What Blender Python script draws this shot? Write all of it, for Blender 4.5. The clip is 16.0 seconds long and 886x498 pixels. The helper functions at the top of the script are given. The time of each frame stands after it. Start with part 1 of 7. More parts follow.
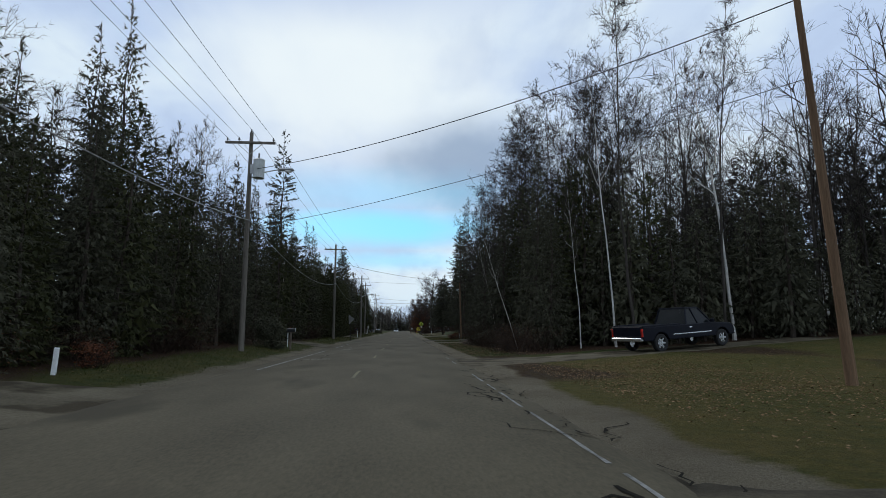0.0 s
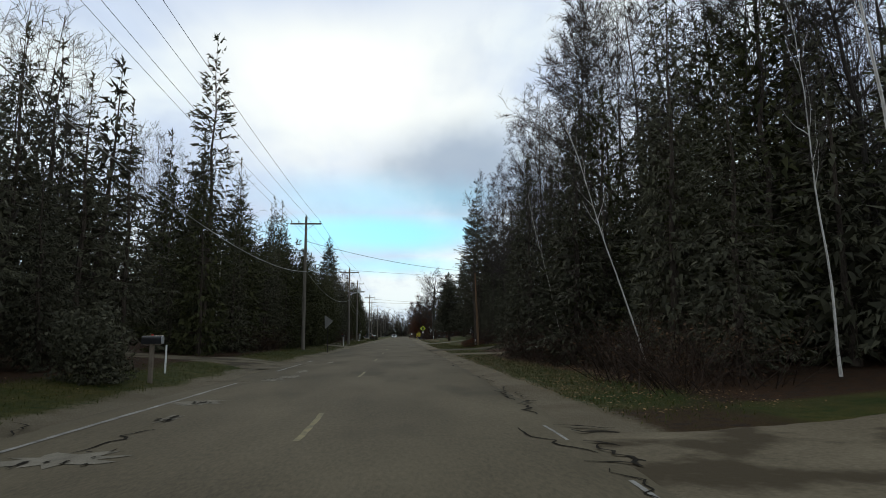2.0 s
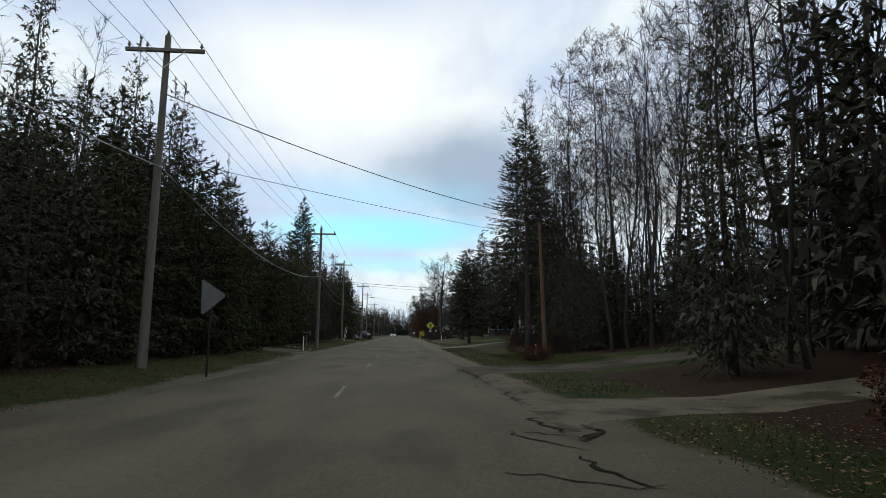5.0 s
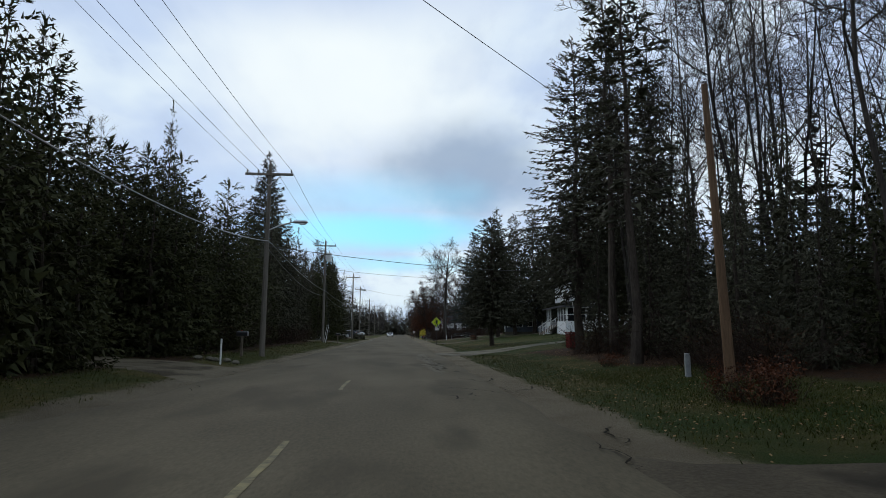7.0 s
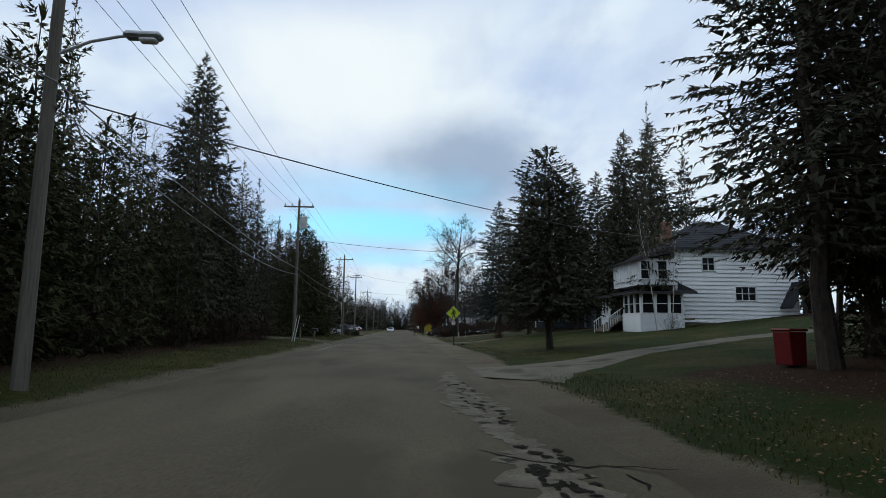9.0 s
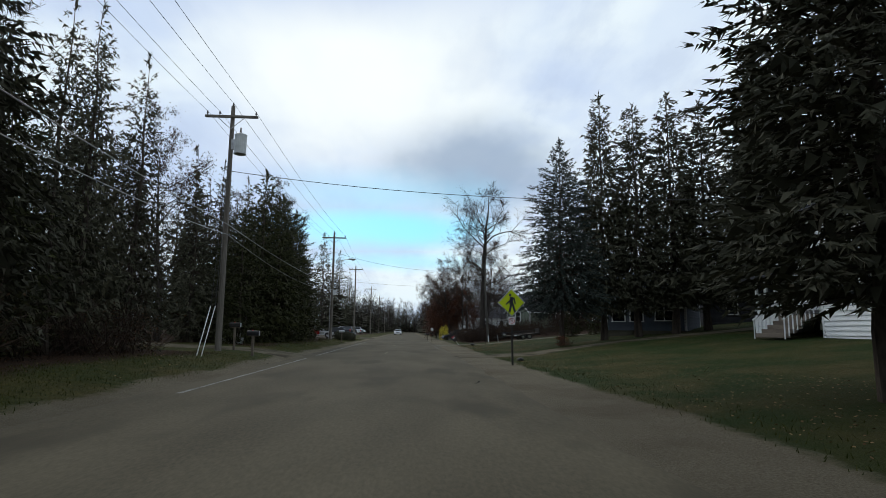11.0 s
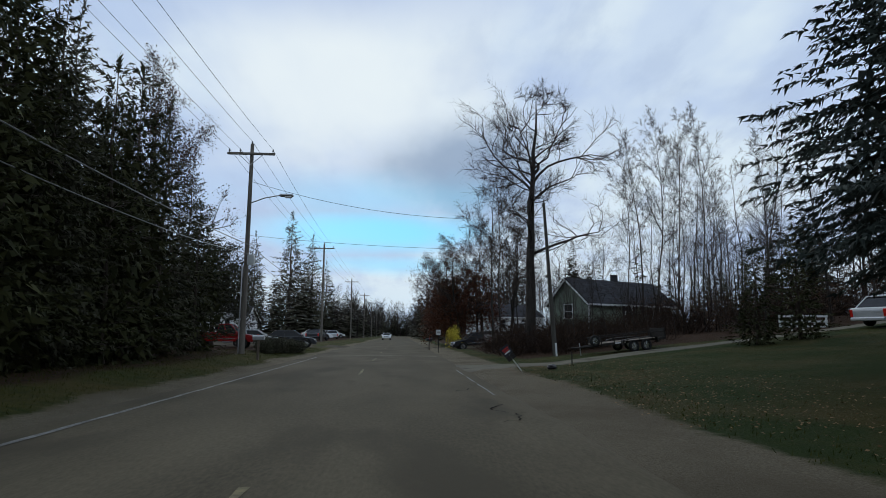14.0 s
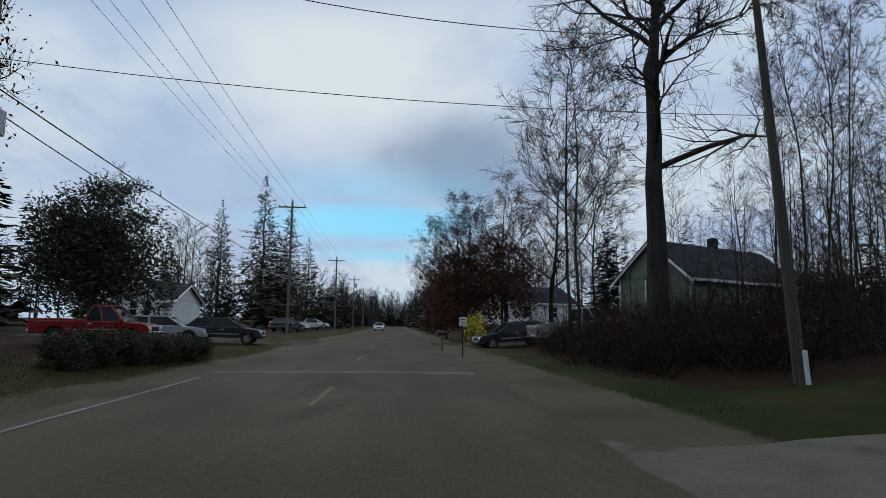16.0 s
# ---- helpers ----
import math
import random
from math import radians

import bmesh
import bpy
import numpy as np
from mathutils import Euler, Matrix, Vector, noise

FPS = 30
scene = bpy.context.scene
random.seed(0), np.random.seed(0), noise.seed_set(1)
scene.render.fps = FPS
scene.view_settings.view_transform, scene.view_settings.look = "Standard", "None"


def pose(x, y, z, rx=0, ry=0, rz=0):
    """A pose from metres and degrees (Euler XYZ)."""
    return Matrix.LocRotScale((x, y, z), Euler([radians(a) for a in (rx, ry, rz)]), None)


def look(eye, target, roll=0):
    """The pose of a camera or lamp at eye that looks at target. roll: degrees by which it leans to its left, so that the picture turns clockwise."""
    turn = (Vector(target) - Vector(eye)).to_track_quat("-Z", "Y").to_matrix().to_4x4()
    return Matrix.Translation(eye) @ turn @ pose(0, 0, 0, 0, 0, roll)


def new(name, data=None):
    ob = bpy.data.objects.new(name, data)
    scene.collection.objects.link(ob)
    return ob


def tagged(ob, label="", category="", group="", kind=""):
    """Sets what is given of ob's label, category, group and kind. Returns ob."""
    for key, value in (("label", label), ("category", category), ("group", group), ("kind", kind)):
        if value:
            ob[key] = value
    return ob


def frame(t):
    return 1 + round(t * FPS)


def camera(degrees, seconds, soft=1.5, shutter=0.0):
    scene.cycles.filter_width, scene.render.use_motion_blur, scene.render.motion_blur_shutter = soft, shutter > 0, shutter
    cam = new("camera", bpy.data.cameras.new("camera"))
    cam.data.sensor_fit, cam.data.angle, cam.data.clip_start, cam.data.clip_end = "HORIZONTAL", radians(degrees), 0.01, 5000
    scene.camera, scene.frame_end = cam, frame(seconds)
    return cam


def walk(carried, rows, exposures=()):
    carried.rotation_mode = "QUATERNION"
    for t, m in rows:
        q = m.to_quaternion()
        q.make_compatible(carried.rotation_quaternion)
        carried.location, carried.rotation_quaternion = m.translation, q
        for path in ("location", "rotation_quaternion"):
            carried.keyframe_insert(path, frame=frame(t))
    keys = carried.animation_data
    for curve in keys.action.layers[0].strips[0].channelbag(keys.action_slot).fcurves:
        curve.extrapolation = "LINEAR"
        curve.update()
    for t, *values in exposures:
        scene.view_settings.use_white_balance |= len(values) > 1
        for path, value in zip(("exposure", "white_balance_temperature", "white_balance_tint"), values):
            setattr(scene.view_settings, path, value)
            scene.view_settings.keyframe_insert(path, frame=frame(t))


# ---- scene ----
# ---- camera ----
cam = camera(74.0, 16.0, soft=0.8)


def row(t, x, y, yaw, pitch, roll, z=1.3):
    a, b = radians(yaw), radians(pitch)
    ahead = Vector((-math.sin(a) * math.cos(b), math.cos(a) * math.cos(b), math.sin(b)))
    eye = Vector((x, y, z))
    return t, look(eye, eye + ahead, roll)


PATH = [
    (0.0, 0.01, 0.00, -3.83, 7.79, 0.23), (0.5, 0.01, 4.73, -3.89, 7.76, 0.07), (1.0, 0.00, 9.46, -3.82, 7.81, 0.22),
    (1.5, 0.01, 14.23, -3.75, 7.91, 0.29), (2.0, 0.01, 18.84, -4.06, 8.27, -0.47), (2.5, 0.01, 23.46, -3.91, 8.30, 0.24),
    (3.0, 0.01, 28.22, -4.01, 8.23, 0.07), (3.5, 0.02, 33.06, -3.98, 8.20, 0.19), (4.0, 0.03, 37.79, -3.93, 8.22, 0.57),
    (6.5, 0.02, 60.65, -4.02, 8.22, 0.31), (7.0, 0.02, 65.22, -4.18, 8.12, 0.18), (7.5, 0.03, 69.84, -4.26, 8.09, 0.25),
    (8.0, 0.03, 74.61, -4.25, 8.15, 0.32), (8.5, 0.03, 79.29, -4.26, 8.10, 0.20), (9.0, 0.02, 83.95, -4.00, 7.68, 0.60),
    (11.5, -0.04, 110.13, -3.11, 7.94, 0.69), (12.0, -0.04, 115.05, -3.42, 7.97, 0.42), (12.5, -0.03, 119.78, -3.72, 8.10, 0.15),
    (13.0, -0.01, 124.51, -4.03, 7.95, 0.12), (13.5, 0.00, 129.38, -4.15, 7.60, 0.05), (14.0, 0.01, 134.26, -4.04, 8.23, 0.24),
    (14.5, 0.00, 139.16, -3.81, 8.05, 0.40), (15.0, -0.02, 143.87, -3.70, 8.03, 0.23), (15.5, -0.02, 148.37, -4.10, 7.93, 0.01),
    (16.0, -0.01, 153.04, -4.51, 7.30, 0.58),
]
EXPOSURES = [
    (0.0, 0.03, 6550, 10), (0.5, 0.08, 6600, 10), (2.0, 0.26, 7300, 10), (4.0, 0.26, 7300, 10), (6.5, 0.14, 6700, 10), (9.0, 0.08, 6650, 10),
    (11.5, 0.22, 6950, 10), (12.5, 0.06, 6550, 10), (14.0, -0.04, 6500, 10), (16.0, -0.24, 6450, 10),
]
walk(cam, [row(*r) for r in PATH], EXPOSURES)

# ---- world and sun ----
SUN_EL, SUN_AZ = radians(32), radians(-25)  # azimuth from +y, to the right
world = bpy.data.worlds.new("world")
scene.world = world
world.use_nodes = True
wn, wl = world.node_tree.nodes, world.node_tree.links
wn.clear()


def wnode(kind, **kw):
    n = wn.new(kind)
    for k, v in kw.items():
        if k == "op":
            n.operation = v
        elif k == "vals":
            for i, q in v.items():
                n.inputs[i].default_value = q
    return n


def wmath(op, a, b=None, c=None, clamp=False):
    n = wn.new("ShaderNodeMath")
    n.operation, n.use_clamp = op, clamp
    for i, q in enumerate((a, b, c)):
        if q is None:
            continue
        if isinstance(q, (int, float)):
            n.inputs[i].default_value = q
        else:
            wl.new(q, n.inputs[i])
    return n.outputs[0]


def wmix(fac, a, b):
    n = wn.new("ShaderNodeMix")
    n.data_type = "RGBA"
    for sock, q in ((n.inputs[0], fac), (n.inputs[6], a), (n.inputs[7], b)):
        if isinstance(q, (int, float)):
            sock.default_value = q
        elif isinstance(q, tuple):
            sock.default_value = (*q, 1)
        else:
            wl.new(q, sock)
    return n.outputs[2]


def wramp(x, lo, hi):
    n = wn.new("ShaderNodeMapRange")
    n.interpolation_type = "SMOOTHSTEP"
    wl.new(x, n.inputs[0])
    n.inputs[1].default_value, n.inputs[2].default_value = lo, hi
    return n.outputs[0]


coord = wn.new("ShaderNodeTexCoord").outputs["Generated"]
sep = wn.new("ShaderNodeSeparateXYZ")
wl.new(coord, sep.inputs[0])
dx, dy, dz = sep.outputs
up = wmath("MAXIMUM", dz, 0.0)
den = wmath("ADD", up, 0.22)
comb = wn.new("ShaderNodeCombineXYZ")
wl.new(wmath("DIVIDE", dx, den), comb.inputs[0])
wl.new(wmath("DIVIDE", dy, den), comb.inputs[1])


def wnoise(vec, scale, detail, shift=(0, 0, 0), stretch=(1, 1, 1), rough=0.55):
    m = wn.new("ShaderNodeMapping")
    m.inputs["Location"].default_value, m.inputs["Scale"].default_value = shift, stretch
    wl.new(vec, m.inputs[0])
    n = wn.new("ShaderNodeTexNoise")
    n.inputs["Scale"].default_value, n.inputs["Detail"].default_value, n.inputs["Roughness"].default_value = scale, detail, rough
    wl.new(m.outputs[0], n.inputs["Vector"])
    return n.outputs[0]


sky = wn.new("ShaderNodeTexSky")
sky.sky_type, sky.sun_disc = "NISHITA", False
sky.sun_elevation, sky.sun_rotation = SUN_EL, SUN_AZ
sky.air_density, sky.dust_density = 1.0, 0.6
clouds_a = wnoise(comb.outputs[0], 0.9, 5, (3.1, 1.7, 0), (1, 1, 1))
clouds_b = wnoise(comb.outputs[0], 2.4, 4, (0.4, 5.2, 0), (1, 0.6, 1))


def blob(az, el, wide, tall, soft=0.35, warp=0.5):
    """A soft oval round a direction (degrees from +y and up), its rim broken up by the cloud noise."""
    a, e = radians(az), radians(el)
    # tangent-plane offsets round the direction
    u = wmath("SUBTRACT", wmath("MULTIPLY", dx, math.cos(a)), wmath("MULTIPLY", dy, math.sin(a)))
    v = wmath("SUBTRACT", dz, math.sin(e))
    u = wmath("DIVIDE", u, math.sin(radians(wide)))
    v = wmath("DIVIDE", v, math.sin(radians(tall)))
    d = wmath("SQRT", wmath("ADD", wmath("MULTIPLY", u, u), wmath("MULTIPLY", v, v)))
    d = wmath("ADD", d, wmath("MULTIPLY", wmath("SUBTRACT", clouds_b, 0.5), warp * 2))
    n = wn.new("ShaderNodeMapRange")
    n.interpolation_type = "SMOOTHSTEP"
    wl.new(d, n.inputs[0])
    n.inputs[1].default_value, n.inputs[2].default_value = 1 + soft, 1 - soft
    front = wramp(dy, 0.0, 0.3)
    return wmath("MULTIPLY", n.outputs[0], front)


WHITE, PALE, GREY = (0.77, 0.90, 1.0), (0.54, 0.68, 0.92), (0.30, 0.41, 0.58)
clouds_c = wnoise(comb.outputs[0], 5.5, 7, (1.7, 2.9, 0), (1, 0.45, 1), 0.6)
cloud = wmix(wramp(clouds_a, 0.40, 0.58), PALE, WHITE)
cloud = wmix(wmath("MULTIPLY", wramp(clouds_b, 0.48, 0.66), 0.55), cloud, PALE)
cloud = wmix(wmath("MULTIPLY", wramp(clouds_c, 0.45, 0.68), 0.42), cloud, (0.46, 0.58, 0.80))
cloud = wmix(wmath("MULTIPLY", blob(-6, 24, 10, 8, 0.7, 1.0), 0.9), cloud, (0.90, 0.99, 1.03))
cloud = wmix(wmath("MULTIPLY", blob(6, 15.5, 8, 3.2, 0.7, 1.3), 0.85), cloud, GREY)
cloud = wmix(wmath("MULTIPLY", blob(-8, 33, 16, 3, 0.9, 0.8), 0.6), cloud, (0.42, 0.54, 0.84))
gap = wmath("MAXIMUM", blob(-3, 9.8, 9.0, 1.7, 0.7, 0.4), wmath("MULTIPLY", blob(-1, 6.6, 6, 0.8, 0.8, 0.8), 0.6))
gap = wmath("MAXIMUM", gap, wmath("MULTIPLY", blob(-4, 13.0, 9, 2.0, 0.8, 0.9), 0.4))
blue = wmix(0.97, sky.outputs[0], (0.13, 0.68, 1.0))
seen = wmix(wmath("MULTIPLY", gap, 0.95), cloud, blue)
haze = wmath("SUBTRACT", 1.0, wramp(dz, 0.0, 0.11))
seen = wmix(wmath("MULTIPLY", haze, 0.35), seen, (0.60, 0.78, 0.90))
back = wn.new("ShaderNodeBackground")
wl.new(seen, back.inputs[0])
back.inputs[1].default_value = 0.93
wout = wn.new("ShaderNodeOutputWorld")
wl.new(back.outputs[0], wout.inputs[0])

sun = new("sun", bpy.data.lights.new("sun", "SUN"))
sun.data.energy, sun.data.angle, sun.data.color = 0.6, radians(18), (1.0, 0.95, 0.88)
s_dir = Vector((math.sin(SUN_AZ) * math.cos(SUN_EL), math.cos(SUN_AZ) * math.cos(SUN_EL), math.sin(SUN_EL)))
sun.matrix_world = look(s_dir * 60, (0, 0, 0))

# ---- materials ----


def material(name, dark, light, scale=6.0, rough=0.8, bump=0.3, metal=0.0, stretch=(1, 1, 1), fine=40.0, spec=0.3, patch=None, bump_dist=0.02, vary=0.0):
    """A two-scale noise material: broad stains and fine grain between two colours, with relief from the grain."""
    m = bpy.data.materials.new(name)
    m.use_nodes = True
    n, l = m.node_tree.nodes, m.node_tree.links
    p = n["Principled BSDF"]
    tc = n.new("ShaderNodeTexCoord")
    mp = n.new("ShaderNodeMapping")
    mp.inputs["Scale"].default_value = stretch
    l.new(tc.outputs["Object"], mp.inputs[0])
    broad, grain = n.new("ShaderNodeTexNoise"), n.new("ShaderNodeTexNoise")
    broad.inputs["Scale"].default_value, broad.inputs["Detail"].default_value = scale, 4
    grain.inputs["Scale"].default_value, grain.inputs["Detail"].default_value = fine, 5
    grain.inputs["Roughness"].default_value = 0.7
    l.new(mp.outputs[0], broad.inputs["Vector"])
    l.new(mp.outputs[0], grain.inputs["Vector"])
    add = n.new("ShaderNodeMath")
    add.operation = "ADD"
    half = n.new("ShaderNodeMath")
    half.operation = "MULTIPLY"
    half.inputs[1].default_value = 0.5
    l.new(broad.outputs[0], add.inputs[0])
    l.new(grain.outputs[0], add.inputs[1])
    l.new(add.outputs[0], half.inputs[0])
    rng = n.new("ShaderNodeMapRange")
    rng.inputs[1].default_value, rng.inputs[2].default_value = 0.34, 0.66
    l.new(half.outputs[0], rng.inputs[0])
    mix = n.new("ShaderNodeMix")
    mix.data_type = "RGBA"
    mix.inputs[6].default_value, mix.inputs[7].default_value = (*dark, 1), (*light, 1)
    l.new(rng.outputs[0], mix.inputs[0])
    col = mix.outputs[2]
    if patch:
        blot, pr, pm = n.new("ShaderNodeTexNoise"), n.new("ShaderNodeMapRange"), n.new("ShaderNodeMix")
        blot.inputs["Scale"].default_value, blot.inputs["Detail"].default_value = patch[1], 6
        l.new(mp.outputs[0], blot.inputs["Vector"])
        pr.inputs[1].default_value, pr.inputs[2].default_value = patch[2], patch[2] + 0.1
        l.new(blot.outputs[0], pr.inputs[0])
        pm.data_type = "RGBA"
        pm.inputs[7].default_value = (*patch[0], 1)
        l.new(pr.outputs[0], pm.inputs[0])
        l.new(col, pm.inputs[6])
        col = pm.outputs[2]
    if vary:
        info, hs = n.new("ShaderNodeObjectInfo"), n.new("ShaderNodeHueSaturation")
        vr = n.new("ShaderNodeMapRange")
        vr.inputs[3].default_value, vr.inputs[4].default_value = 1 - vary, 1 + vary
        l.new(info.outputs["Random"], vr.inputs[0])
        l.new(vr.outputs[0], hs.inputs["Value"])
        l.new(col, hs.inputs["Color"])
        col = hs.outputs[0]
    l.new(col, p.inputs["Base Color"])
    p.inputs["Roughness"].default_value, p.inputs["Metallic"].default_value = rough, metal
    p.inputs["Specular IOR Level"].default_value = spec
    if bump:
        b = n.new("ShaderNodeBump")
        b.inputs["Strength"].default_value, b.inputs["Distance"].default_value = bump, bump_dist
        l.new(half.outputs[0], b.inputs["Height"])
        l.new(b.outputs[0], p.inputs["Normal"])
    return m


def foliage(name, a, b, spec=0.08):
    """Needles and leaves: a colour that varies from piece to piece and from plant to plant."""
    m = bpy.data.materials.new(name)
    m.use_nodes = True
    n, l = m.node_tree.nodes, m.node_tree.links
    p = n["Principled BSDF"]
    geo, info = n.new("ShaderNodeNewGeometry"), n.new("ShaderNodeObjectInfo")
    mix, hs, vr = n.new("ShaderNodeMix"), n.new("ShaderNodeHueSaturation"), n.new("ShaderNodeMapRange")
    mix.data_type = "RGBA"
    mix.inputs[6].default_value, mix.inputs[7].default_value = (*a, 1), (*b, 1)
    l.new(geo.outputs["Random Per Island"], mix.inputs[0])
    vr.inputs[3].default_value, vr.inputs[4].default_value = 0.75, 1.25
    l.new(info.outputs["Random"], vr.inputs[0])
    l.new(vr.outputs[0], hs.inputs["Value"])
    l.new(mix.outputs[2], hs.inputs["Color"])
    l.new(hs.outputs[0], p.inputs["Base Color"])
    p.inputs["Roughness"].default_value, p.inputs["Specular IOR Level"].default_value = 0.7, spec
    return m


